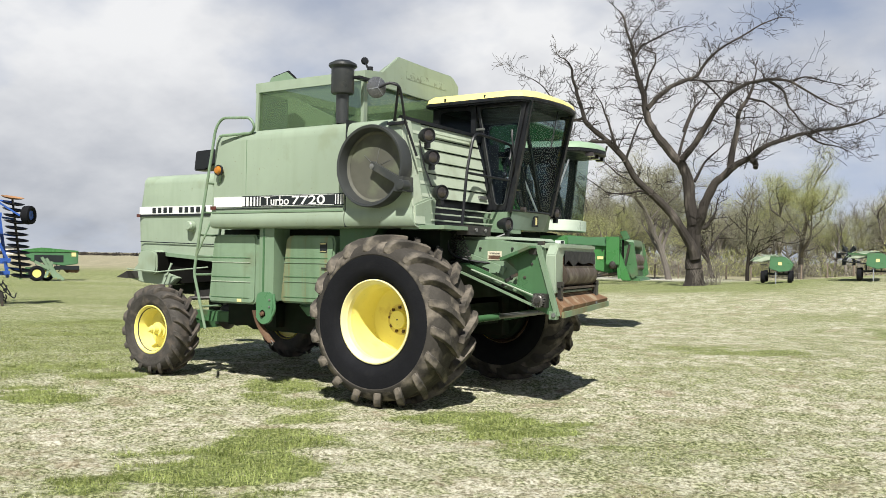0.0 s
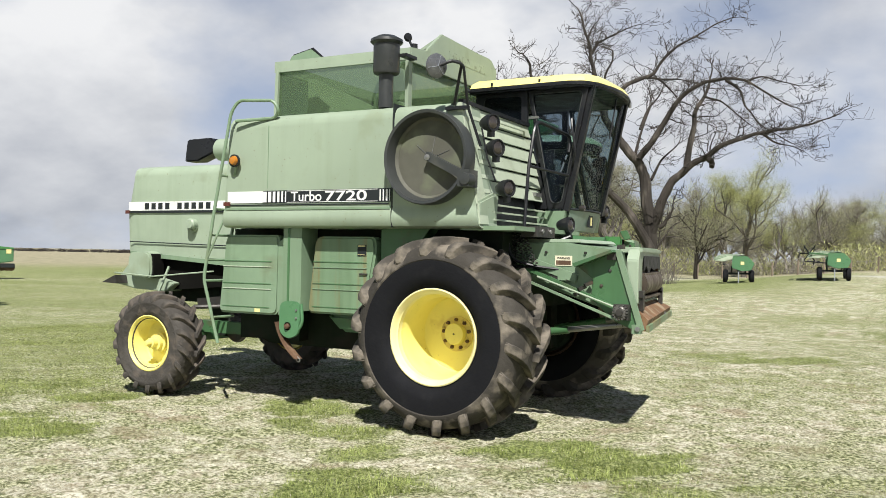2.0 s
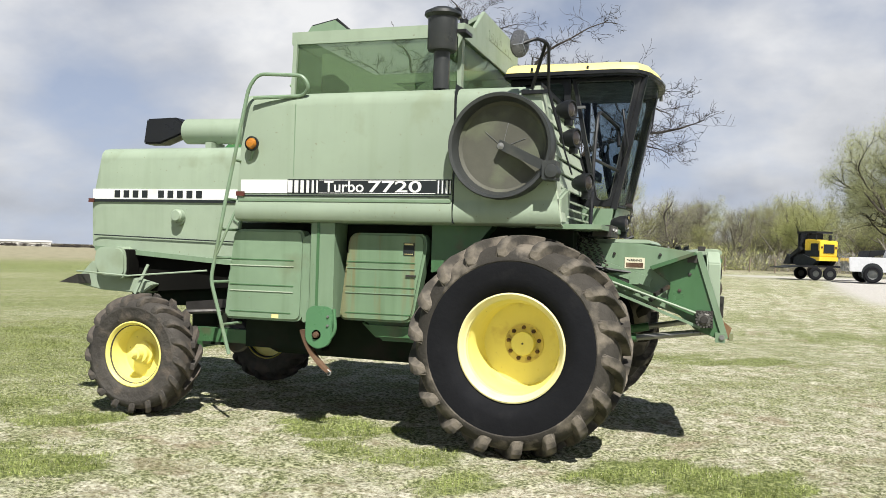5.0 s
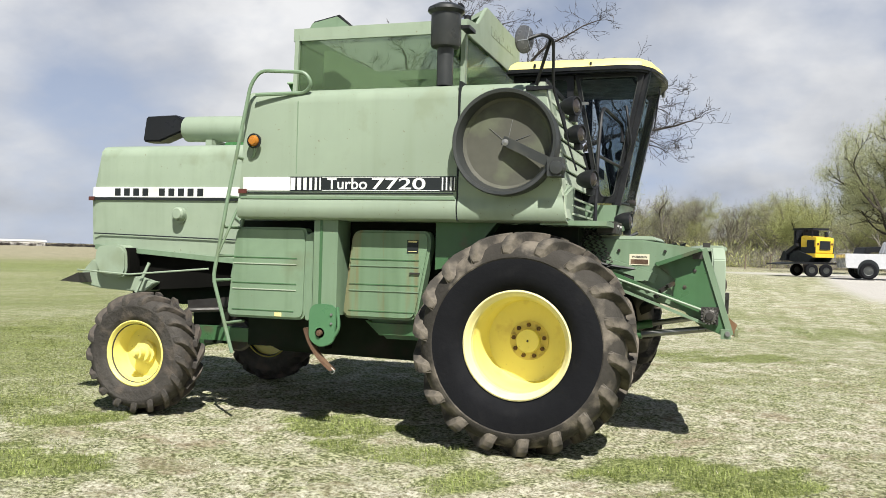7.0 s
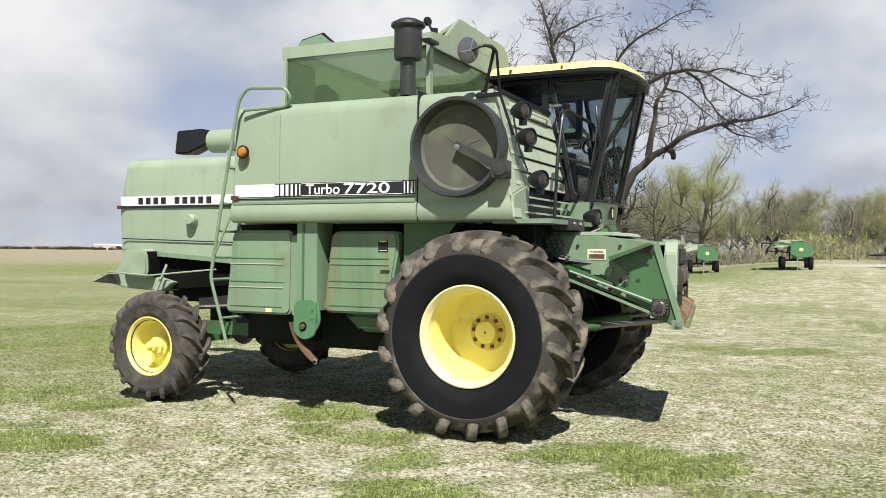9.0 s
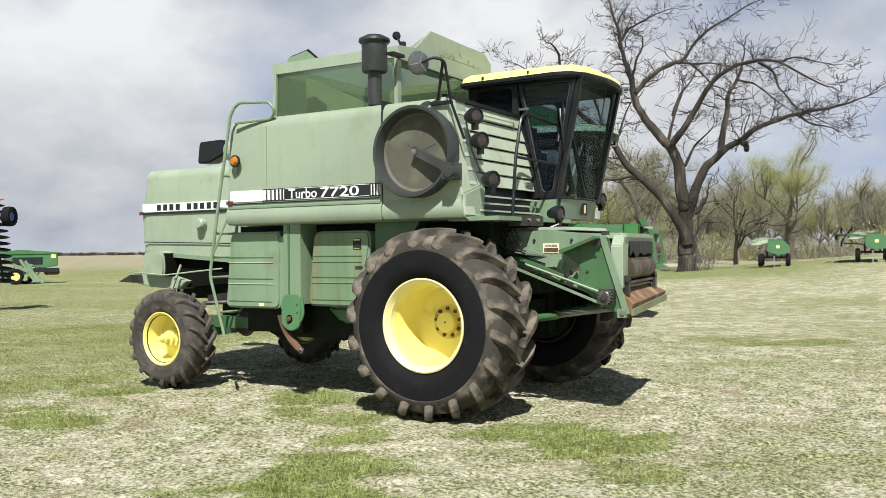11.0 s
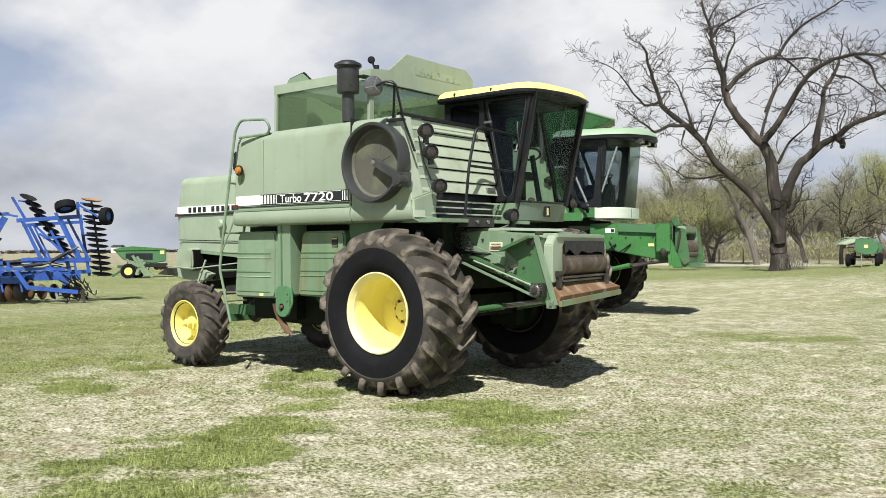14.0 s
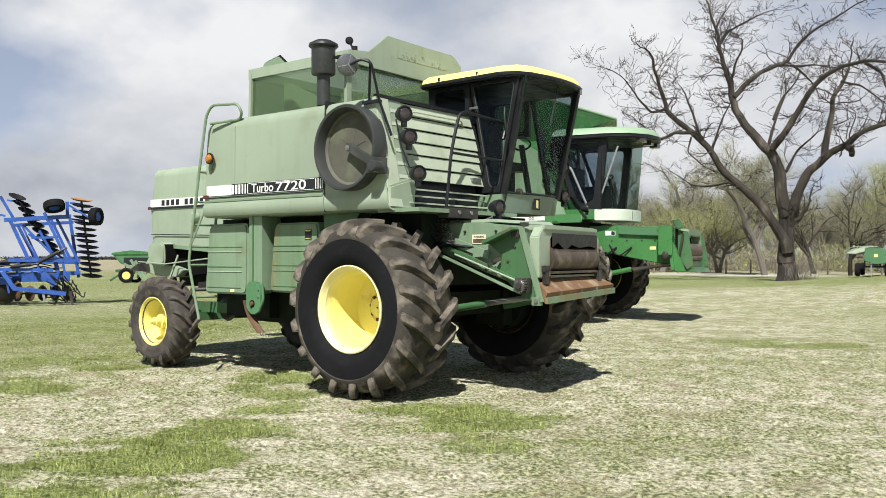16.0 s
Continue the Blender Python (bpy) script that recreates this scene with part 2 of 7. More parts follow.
DISC = mat("dark_disc_steel", (0.035, 0.03, 0.03), 0.5, metal=0.4, vary=0.4, scale=5, dirt=(0.12, 0.07, 0.04), dirt_amount=0.2)
DISCRUST = mat("rusted_disc_steel", (0.32, 0.17, 0.08), 0.7, vary=0.25, scale=5)
BARK = mat("grey_brown_bark", (0.045, 0.039, 0.034), 0.9, vary=0.45, scale=2.5, dirt=(0.14, 0.122, 0.105), dirt_amount=0.22, dirt_scale=1.5, bump=0.8, bump_scale=9, spec=0.2, stretch=(1, 1, 0.25))
FARBARK = mat("pale_twiggy_bark", (0.23, 0.21, 0.18), 0.9, vary=0.35, scale=1, spec=0.2)
GREYBARK = mat("mid_grey_bark", (0.15, 0.135, 0.118), 0.9, vary=0.35, scale=1.5, spec=0.2)
LEAF = leaf_mat("spring_leaves", (0.46, 0.48, 0.21))
LEAFGREEN = leaf_mat("young_green_leaves", (0.44, 0.46, 0.25))
LEAFDULL = leaf_mat("pale_budding_twigs", (0.36, 0.355, 0.235))
TRUCKWHITE = mat("silver_white_car_paint", (0.5, 0.51, 0.53), 0.25, vary=0.05, scale=2, coat=0.5)
DOZERYELLOW = mat("machine_yellow", (0.78, 0.54, 0.04), 0.4, vary=0.1, scale=2)
WOOD = mat("weathered_wood", (0.2, 0.16, 0.12), 0.85, vary=0.3, scale=4)
CONCRETE = mat("pale_wall", (0.6, 0.58, 0.54), 0.8, vary=0.1, scale=1)
CABGLASS = glass("dark_tinted_glass", (0.014, 0.018, 0.026), 0.86, passes=(0.7, 0.76, 0.8))
FRONTGLASS = glass("green_tinted_glass", (0.035, 0.05, 0.047), 0.85, passes=(0.6, 0.68, 0.64))
TANKPANE = glass("dusty_green_pane", (0.1, 0.14, 0.08), 0.6, 0.3, passes=(0.72, 0.82, 0.68))
CARGLASS = glass("car_glass", (0.01, 0.011, 0.012), 0.2)


# ---- building helpers ----
def part(name, bm, material, parent=None, label="", bevel=0.0, seg=2, smooth=True):
    """Link a bmesh as one mesh object under its thing."""
    if bevel:
        sharp = [e for e in bm.edges if len(e.link_faces) == 2 and e.calc_face_angle(0) > 0.5]
        bmesh.ops.bevel(bm, geom=sharp, offset=bevel, segments=seg, affect='EDGES', clamp_overlap=True)
    bm.normal_update()
    me = bpy.data.meshes.new(name)
    bm.to_mesh(me)
    bm.free()
    return link_mesh(name, me, material, parent, label, smooth)


def link_mesh(name, me, material, parent=None, label="", smooth=True):
    me.materials.append(material)
    if smooth:
        me.polygons.foreach_set("use_smooth", [True] * len(me.polygons))
        me.set_sharp_from_angle(angle=radians(35))
    ob = new(name, me)
    if parent:
        ob.parent = parent
    if label:
        tagged(ob, label)
    return ob


def thing(name, label, category, at=(0, 0, 0), rz=0.0, scale=1.0, group="", kind=""):
    ob = new(name)
    ob.empty_display_size = 0.2
    ob.matrix_world = pose(*at, 0, 0, rz) @ Matrix.Scale(scale, 4)
    return tagged(ob, label, category, group, kind)


def box(bm, a, b, m=None):
    vs = [bm.verts.new((x, y, z)) for x in (a[0], b[0]) for y in (a[1], b[1]) for z in (a[2], b[2])]
    if m:
        for v in vs:
            v.co = m @ v.co
    for f in ((0, 1, 3, 2), (4, 6, 7, 5), (0, 4, 5, 1), (2, 3, 7, 6), (0, 2, 6, 4), (1, 5, 7, 3)):
        bm.faces.new([vs[i] for i in f])
    return bm


def B(a, b, m=None):
    return box(bmesh.new(), a, b, m)


def frame_of(d):
    d = Vector(d).normalized()
    u = d.cross(Vector((0, 0, 1)) if abs(d.z) < 0.9 else Vector((1, 0, 0))).normalized()
    return u, d.cross(u)


def tube(bm, pts, r, seg=8, caps=True):
    """Sweep a round section along a polyline; r is one radius or one for each point."""
    pts = [Vector(p) for p in pts]
    rs = r if isinstance(r, (list, tuple)) else [r] * len(pts)
    rings = []
    u0 = None
    for i, p in enumerate(pts):
        d = (pts[min(i + 1, len(pts) - 1)] - pts[max(i - 1, 0)]).normalized()
        if u0 is None:
            u, v = frame_of(d)
        else:
            u = (u0 - d * u0.dot(d)).normalized()
            v = d.cross(u)
        u0 = u
        rings.append([bm.verts.new(p + (u * math.cos(6.28319 * k / seg) + v * math.sin(6.28319 * k / seg)) * rs[i]) for k in range(seg)])
    for a, b in zip(rings, rings[1:]):
        for k in range(seg):
            bm.faces.new((a[k], a[(k + 1) % seg], b[(k + 1) % seg], b[k]))
    if caps:
        bm.faces.new(rings[0][::-1])
        bm.faces.new(rings[-1])
    return bm


def T(pts, r, seg=8):
    return tube(bmesh.new(), pts, r, seg)


def bent(pts, r=0.08, n=4):
    """Round the corners of a polyline."""
    pts = [Vector(p) for p in pts]
    out = [pts[0]]
    for a, b, c in zip(pts, pts[1:], pts[2:]):
        k = min(r, (a - b).length * 0.45, (c - b).length * 0.45)
        p, q = b + (a - b).normalized() * k, b + (c - b).normalized() * k
        for i in range(n + 1):
            s = i / n
            out.append(p * (1 - s) ** 2 + b * 2 * s * (1 - s) + q * s * s)
    return out + [pts[-1]]


def lathe(bm, profile, seg=48, m=None, closed=False):
    """Turn (radius, height) pairs about the local y axis, height going along +y."""
    rings = []
    for r, h in profile:
        ring = []
        for k in range(seg):
            a = 2 * math.pi * k / seg
            co = Vector((r * math.cos(a), h, r * math.sin(a)))
            ring.append(bm.verts.new(m @ co if m else co))
        rings.append(ring)
    pairs = list(zip(rings, rings[1:]))
    if closed:
        pairs.append((rings[-1], rings[0]))
    for a, b in pairs:
        for k in range(seg):
            bm.faces.new((a[k], b[k], b[(k + 1) % seg], a[(k + 1) % seg]))
    if not closed:
        if profile[0][0] > 1e-4:
            bm.faces.new(rings[0])
        if profile[-1][0] > 1e-4:
            bm.faces.new(rings[-1][::-1])
    return bm


def L(profile, at=(0, 0, 0), seg=48, rot=(0, 0, 0), closed=False):
    return lathe(bmesh.new(), profile, seg, pose(*at, *rot), closed)


def prism(bm, poly, axis, lo, hi):
    """Extrude a polygon, given in the two other axes, along axis from lo to hi."""
    def co(p, h):
        return {'x': (h, p[0], p[1]), 'y': (p[0], h, p[1]), 'z': (p[0], p[1], h)}[axis]
    a = [bm.verts.new(co(p, lo)) for p in poly]
    b = [bm.verts.new(co(p, hi)) for p in poly]
    n = len(poly)
    for i in range(n):
        bm.faces.new((a[i], a[(i + 1) % n], b[(i + 1) % n], b[i]))
    bm.faces.new(a[::-1])
    bm.faces.new(b)
    bmesh.ops.recalc_face_normals(bm, faces=bm.faces)
    return bm


def P(poly, axis, lo, hi):
    return prism(bmesh.new(), poly, axis, lo, hi)


def ringplate(bm, outer, inner, axis, lo, hi):
    """A plate with one opening: outer and inner loops have the same number of corners."""
    def co(p, h):
        return {'x': (h, p[0], p[1]), 'y': (p[0], h, p[1]), 'z': (p[0], p[1], h)}[axis]
    n = len(outer)
    v = [[bm.verts.new(co(p, h)) for p in loop] for h in (lo, hi) for loop in (outer, inner)]
    oa, ia, ob_, ib = v
    for i in range(n):
        j = (i + 1) % n
        bm.faces.new((oa[i], oa[j], ia[j], ia[i]))
        bm.faces.new((ob_[i], ib[i], ib[j], ob_[j]))
        bm.faces.new((oa[i], ob_[i], ob_[j], oa[j]))
        bm.faces.new((ia[i], ia[j], ib[j], ib[i]))
    bmesh.ops.recalc_face_normals(bm, faces=bm.faces)
    return bm


def rounded(poly, r=0.04, n=3):
    """Round the corners of a closed 2D polygon."""
    out = []
    k = len(poly)
    for i in range(k):
        a, b, c = Vector(poly[i - 1]), Vector(poly[i]), Vector(poly[(i + 1) % k])
        q = min(r, (a - b).length * 0.45, (c - b).length * 0.45)
        p0, p1 = b + (a - b).normalized() * q, b + (c - b).normalized() * q
        for s in range(n + 1):
            s /= n
            v = p0 * (1 - s) ** 2 + b * 2 * s * (1 - s) + p1 * s * s
            out.append((v.x, v.y))
    return out


def beam(bm, p, q, w, h=None):
    """A rectangular bar from p to q."""
    p, q, h = Vector(p), Vector(q), h or w
    u, v = frame_of(q - p)
    c = [(u * sx * w / 2 + v * sy * h / 2) for sx, sy in ((-1, -1), (1, -1), (1, 1), (-1, 1))]
    a = [bm.verts.new(p + d) for d in c]
    b = [bm.verts.new(q + d) for d in c]
    for i in range(4):
        bm.faces.new((a[i], a[(i + 1) % 4], b[(i + 1) % 4], b[i]))
    bm.faces.new(a[::-1])
    bm.faces.new(b)
    return bm


def BEAM(p, q, w, h=None):
    return beam(bmesh.new(), p, q, w, h)


def words(name, text, size, material, parent, m, squeeze=1.0):
    """Lettering in the built-in font, as a thin mesh."""
    cu = bpy.data.curves.new(name, 'FONT')
    cu.body, cu.size, cu.extrude, cu.offset = text, size, 0.001, size * 0.012
    tmp = new(name, cu)
    me = bpy.data.meshes.new_from_object(tmp.evaluated_get(bpy.context.evaluated_depsgraph_get()))
    bpy.data.objects.remove(tmp)
    me.transform(m @ Matrix.Diagonal((squeeze, 1, 1, 1)))
    return link_mesh(name, me, material, parent, smooth=False)


def soup(name, verts, tris, material, parent=None):
    """A mesh straight from arrays of corners and triangles."""
    me = bpy.data.meshes.new(name)
    me.vertices.add(len(verts))
    me.vertices.foreach_set("co", np.asarray(verts, np.float32).ravel())
    n = len(tris)
    me.loops.add(n * 3)
    me.loops.foreach_set("vertex_index", np.asarray(tris, np.int32).ravel())
    me.polygons.add(n)
    me.polygons.foreach_set("loop_start", np.arange(0, n * 3, 3, dtype=np.int32))
    me.update(calc_edges=True)
    return link_mesh(name, me, material, parent, smooth=False)


# ---- ground ----
def step(a, b, v):
    s = np.clip((v - a) / (b - a), 0, 1)
    return s * s * (3 - 2 * s)


def height(x, y):
    """The lot is flat round the machines and rises gently towards the woods."""
    return 0.85 * step(12, 40, y) * step(-13, 1, x) + 0.02 * np.sin(x * 0.9 + 1.3) * np.sin(y * 0.8) * step(4, 8, np.hypot(x + 1, y))


def bumpy(x, y, s, seed=0.0):
    """Cheap smooth noise between -1 and 1."""
    return (np.sin(x * s + seed + 1.7 * np.sin(y * s * 0.7 + seed * 2)) * np.cos(y * s * 1.1 - seed + 1.3 * np.sin(x * s * 0.6 + seed))
            + 0.6 * np.sin(x * s * 2.3 - y * s * 1.9 + seed * 3)) / 1.6


PATCHES = [(1.3, -5.4, 1.05, 0.7, 1.05), (0.65, -4.3, 0.75, 0.75, 1.0), (0.3, -3.3, 0.5, 0.6, 0.95), (-0.1, -2.5, 0.35, 0.45, 0.8), (-0.7, -1.8, 0.4, 0.35, 0.75), (1.65, -1.7, 0.95, 0.7, 0.95), (2.3, -2.5, 0.5, 0.35, 0.7),
           (-1.85, -1.1, 0.6, 0.5, 0.85), (-1.35, -1.8, 0.4, 0.3, 0.75), (-3.95, -1.9, 0.6, 0.5, 0.85), (-3.2, -3.2, 0.75, 0.5, 0.9), (1.7, 6.8, 1.5, 0.85, 0.85), (4.4, -3.0, 0.35, 0.25, 0.6), (5.2, 2.6, 0.8, 0.3, 0.5),
           # this row of darker green stands in for tree shade on the straw
           (4.5, 13.0, 2.6, 1.3, 0.8), (6.6, 10.2, 2.6, 0.8, 0.7), (7.0, 17.0, 2.0, 1.2, 0.8), (2.2, 17.0, 2.5, 1.5, 0.6)]


def cover(x, y):
    """How green the ground is, from bare straw (0) to lush (1); some patches imitate tree shade."""
    edge = 0.45 * bumpy(x, y, 2.3) + 0.3 * bumpy(x, y, 6.1, 2.0) + 0.2 * bumpy(x, y, 15.0, 4.0)
    g = 0.13 + 0.22 * bumpy(x, y, 0.55, 5.0) + 0.2 * bumpy(x, y, 1.7, 9.0) + 0.1 * bumpy(x, y, 4.1, 8.0)
    for px, py, rx, ry, s in PATCHES:
        d = np.hypot((x - px) / rx, (y - py) / ry) + edge
        g = np.maximum(g, s * step(1.15, 0.6, d))
    far = step(-3.6, -6.6, x + 0.3 * y + 0.5 * bumpy(x, y, 1.3, 1.0)) * step(-140, -80, x - 0.2 * y)
    g = np.maximum(g, far * (0.72 + 0.16 * bumpy(x, y, 0.8, 3.0) + 0.22 * bumpy(x, y, 0.23, 7.0) + 0.14 * bumpy(x, y, 2.1, 1.0)))
    g = np.maximum(g, step(23, 30, y + 2.0 * bumpy(x, y, 0.35, 6.0)) * step(76, 60, y) * (0.85 + 0.15 * bumpy(x, y, 0.6, 6.0)) * step(4, -3, x))
    return np.clip(g, 0, 1)


def lines(near_lo, near_hi, d, far_lo, far_hi, grow=1.16):
    v = list(np.arange(near_lo, near_hi, d))
    s, p = d, v[-1]
    while p < far_hi:
        s *= grow
        p += s
        v.append(p)
    s, p = d, v[0]
    while p > far_lo:
        s *= grow
        p -= s
        v.insert(0, p)
    return np.array(v)


gx, gy = lines(-6.5, 8, 0.05, -1900, 1900), lines(-8, 6, 0.05, -1900, 1900)
X, Y = np.meshgrid(gx, gy, indexing='ij')
Z = height(X, Y) + (0.012 * bumpy(X, Y, 5.0, 1.0) + 0.008 * bumpy(X, Y, 13.0, 7.0)) * step(40, 10, np.hypot(X, Y))
tuft = np.random.default_rng(17).normal(0, 1, X.shape)
tuft = 0.55 * tuft + 0.3 * (np.roll(tuft, 1, 0) + np.roll(tuft, 1, 1)) + 0.5 * bumpy(X, Y, 21.0, 3.0)
Z += 0.0085 * tuft * step(7.5, 5.0, np.abs(X)) * step(7, 4, Y)
ny = len(gy)
idx = np.arange(len(gx) * ny).reshape(len(gx), ny)
quads = np.stack([idx[:-1, :-1], idx[1:, :-1], idx[1:, 1:], idx[:-1, 1:]], -1).reshape(-1, 4)
me = bpy.data.meshes.new("ground")
me.vertices.add(X.size)
me.vertices.foreach_set("co", np.stack([X, Y, Z], -1).astype(np.float32).ravel())
me.loops.add(quads.size)
me.loops.foreach_set("vertex_index", quads.astype(np.int32).ravel())
me.polygons.add(len(quads))
me.polygons.foreach_set("loop_start", np.arange(0, quads.size, 4, dtype=np.int32))
me.update(calc_edges=True)
layer = me.attributes.new("cover", 'FLOAT', 'POINT')
layer.data.foreach_set("value", cover(X, Y).astype(np.float32).ravel())
drive = step(-0.6, 0.6, X - 5.5 - 0.04 * np.minimum(Y - 28, 0) ** 2 - 0.06 * np.maximum(Y - 28, 0) + 0.4 * bumpy(X, Y, 1.1, 2.0)) * step(17, 20, Y) * step(60, 44, Y) + step(41, 44, Y + 0.05 * X) * step(53, 49, Y + 0.05 * X) * step(-3, 4, X)
ring_ = np.hypot(X - 3, Y + 8.4)
drive = np.maximum(drive, 0.85 * step(71.5, 73, ring_) * step(78.5, 77, ring_) * step(15, 30, Y) * step(-45, -32, X))
layer = me.attributes.new("gravel", 'FLOAT', 'POINT')
layer.data.foreach_set("value", np.clip(drive, 0, 1).astype(np.float32).ravel())
dry = np.maximum(step(-56, -100, X - 0.3 * Y + 3 * bumpy(X, Y, 0.2, 4.0)), step(56, 90, Y))
layer = me.attributes.new("stubble", 'FLOAT', 'POINT')
layer.data.foreach_set("value", dry.astype(np.float32).ravel())


def ground_material():
    m = bpy.data.materials.new("dry_lawn")
    m.use_nodes = True
    t = m.node_tree
    b = t.nodes["Principled BSDF"]
    b.inputs["Specular IOR Level"].default_value = 0.15
    b.inputs["Roughness"].default_value = 0.95
    tc = t.nodes.new("ShaderNodeTexCoord")

    def nz(s, d=6.0, w=0.6):
        n = t.nodes.new("ShaderNodeTexNoise")
        n.inputs["Scale"].default_value, n.inputs["Detail"].default_value, n.inputs["Roughness"].default_value = s, d, w
        t.links.new(tc.outputs["Object"], n.inputs["Vector"])
        return n.outputs["Fac"]

    def rmp(v, stops):
        n = t.nodes.new("ShaderNodeValToRGB")
        e = n.color_ramp.elements
        e[0].position, e[0].color = stops[0][0], (*stops[0][1], 1)
        e[1].position, e[1].color = stops[-1][0], (*stops[-1][1], 1)
        for p, c in stops[1:-1]:
            e.new(p).color = (*c, 1)
        t.links.new(v, n.inputs[0])
        return n.outputs[0]

    def mx(f, a, c):
        n = t.nodes.new("ShaderNodeMixRGB")
        for i, v in enumerate((f, a, c)):
            t.links.new(v, n.inputs[i])
        return n.outputs[0]

    def attr(name):
        n = t.nodes.new("ShaderNodeAttribute")
        n.attribute_name = name
        return n.outputs["Fac"]

    def mth(op, a, c):
        n = t.nodes.new("ShaderNodeMath")
        n.operation = op
        n.use_clamp = True
        for i, v in enumerate((a, c)):
            if isinstance(v, (int, float)):
                n.inputs[i].default_value = v
            else:
                t.links.new(v, n.inputs[i])
        return n.outputs[0]

    fine = nz(30, 5, 0.7)
    straw = rmp(fine, [(0.36, (0.2, 0.187, 0.13)), (0.44, (0.39, 0.367, 0.275)), (0.5, (0.6, 0.575, 0.47)), (0.62, (0.79, 0.765, 0.665))])
    clump = rmp(nz(8, 6, 0.8), [(0.38, (0.42, 0.4, 0.3)), (0.46, (0.78, 0.76, 0.67)), (0.54, (1, 1, 0.97))])
    n = t.nodes.new("ShaderNodeMixRGB")
    n.blend_type = 'MULTIPLY'
    n.inputs[0].default_value = 0.9
    t.links.new(straw, n.inputs[1])
    t.links.new(clump, n.inputs[2])
    straw = n.outputs[0]
    soil = rmp(nz(22, 6, 0.7), [(0.36, (0.08, 0.06, 0.035)), (0.5, (0.26, 0.21, 0.13)), (0.62, (0.55, 0.49, 0.36))])
    straw = mx(rmp(nz(1.1, 8, 0.68), [(0.53, (0, 0, 0)), (0.6, (0.85, 0.85, 0.85))]), straw, soil)
    thin = rmp(fine, [(0.38, (0.07, 0.08, 0.032)), (0.48, (0.18, 0.195, 0.088)), (0.58, (0.56, 0.56, 0.37))])
    straw = mx(rmp(nz(2.6, 8, 0.7), [(0.47, (0, 0, 0)), (0.54, (0.9, 0.9, 0.9))]), straw, thin)
    straw = mx(rmp(nz(0.45, 10, 0.72), [(0.52, (0, 0, 0)), (0.58, (0.5, 0.5, 0.5))]), straw, thin)
    green = rmp(fine, [(0.37, (0.06, 0.075, 0.028)), (0.5, (0.165, 0.2, 0.066)), (0.64, (0.38, 0.41, 0.18))])
    c = mx(mth('ADD', attr("cover"), mth('MULTIPLY', mth('SUBTRACT', nz(6, 8, 0.78), 0.5), 2.2)), straw, green)
    stub = rmp(nz(0.6, 8, 0.7), [(0.3, (0.17, 0.16, 0.095)), (0.7, (0.42, 0.385, 0.27))])
    c = mx(attr("stubble"), c, stub)
    gravel = rmp(nz(24, 6, 0.7), [(0.3, (0.34, 0.32, 0.29)), (0.6, (0.58, 0.56, 0.52))])
    c = mx(attr("gravel"), c, gravel)
    t.links.new(c, b.inputs["Base Color"])
    bp = t.nodes.new("ShaderNodeBump")
    bp.inputs["Strength"].default_value, bp.inputs["Distance"].default_value = 0.75, 0.05
    t.links.new(fine, bp.inputs["Height"])
    t.links.new(bp.outputs[0], b.inputs["Normal"])
    return m


ground = link_mesh("ground", me, ground_material())
tagged(ground, "dry straw-coloured lawn with uneven green grass patches, some in place of tree shade", "ground", kind="structure")


def blades(name, label, n, keep, area, length, width, lean, material, seed):
    """Many thin single blades of grass in one mesh; keep(x, y) gives the chance that a blade stays."""
    g = np.random.default_rng(seed)
    x = g.uniform(area[0], area[1], n)
    y = area[2] + (area[3] - area[2]) * g.uniform(0, 1, n) ** 1.35
    ok = g.uniform(0, 1, n) < keep(x, y)
    x, y = x[ok], y[ok]
    n = len(x)
    z = height(x, y) - 0.004
    a, ln, w = g.uniform(0, 6.283, n), g.uniform(length[0], length[1], n), g.uniform(width[0], width[1], n)
    tip = g.uniform(lean[0], lean[1], n)
    p = np.stack([x, y, z], 1)
    side = np.stack([-np.sin(a), np.cos(a), 0 * a], 1) * w[:, None] / 2
    out = np.stack([np.cos(a) * np.sin(tip), np.sin(a) * np.sin(tip), np.cos(tip)], 1) * ln[:, None]
    v = np.stack([p - side, p + side, p + out], 1).reshape(-1, 3)
    return tagged(soup(name, v, np.arange(n * 3).reshape(n, 3), material), label, "grass", kind="stuff")


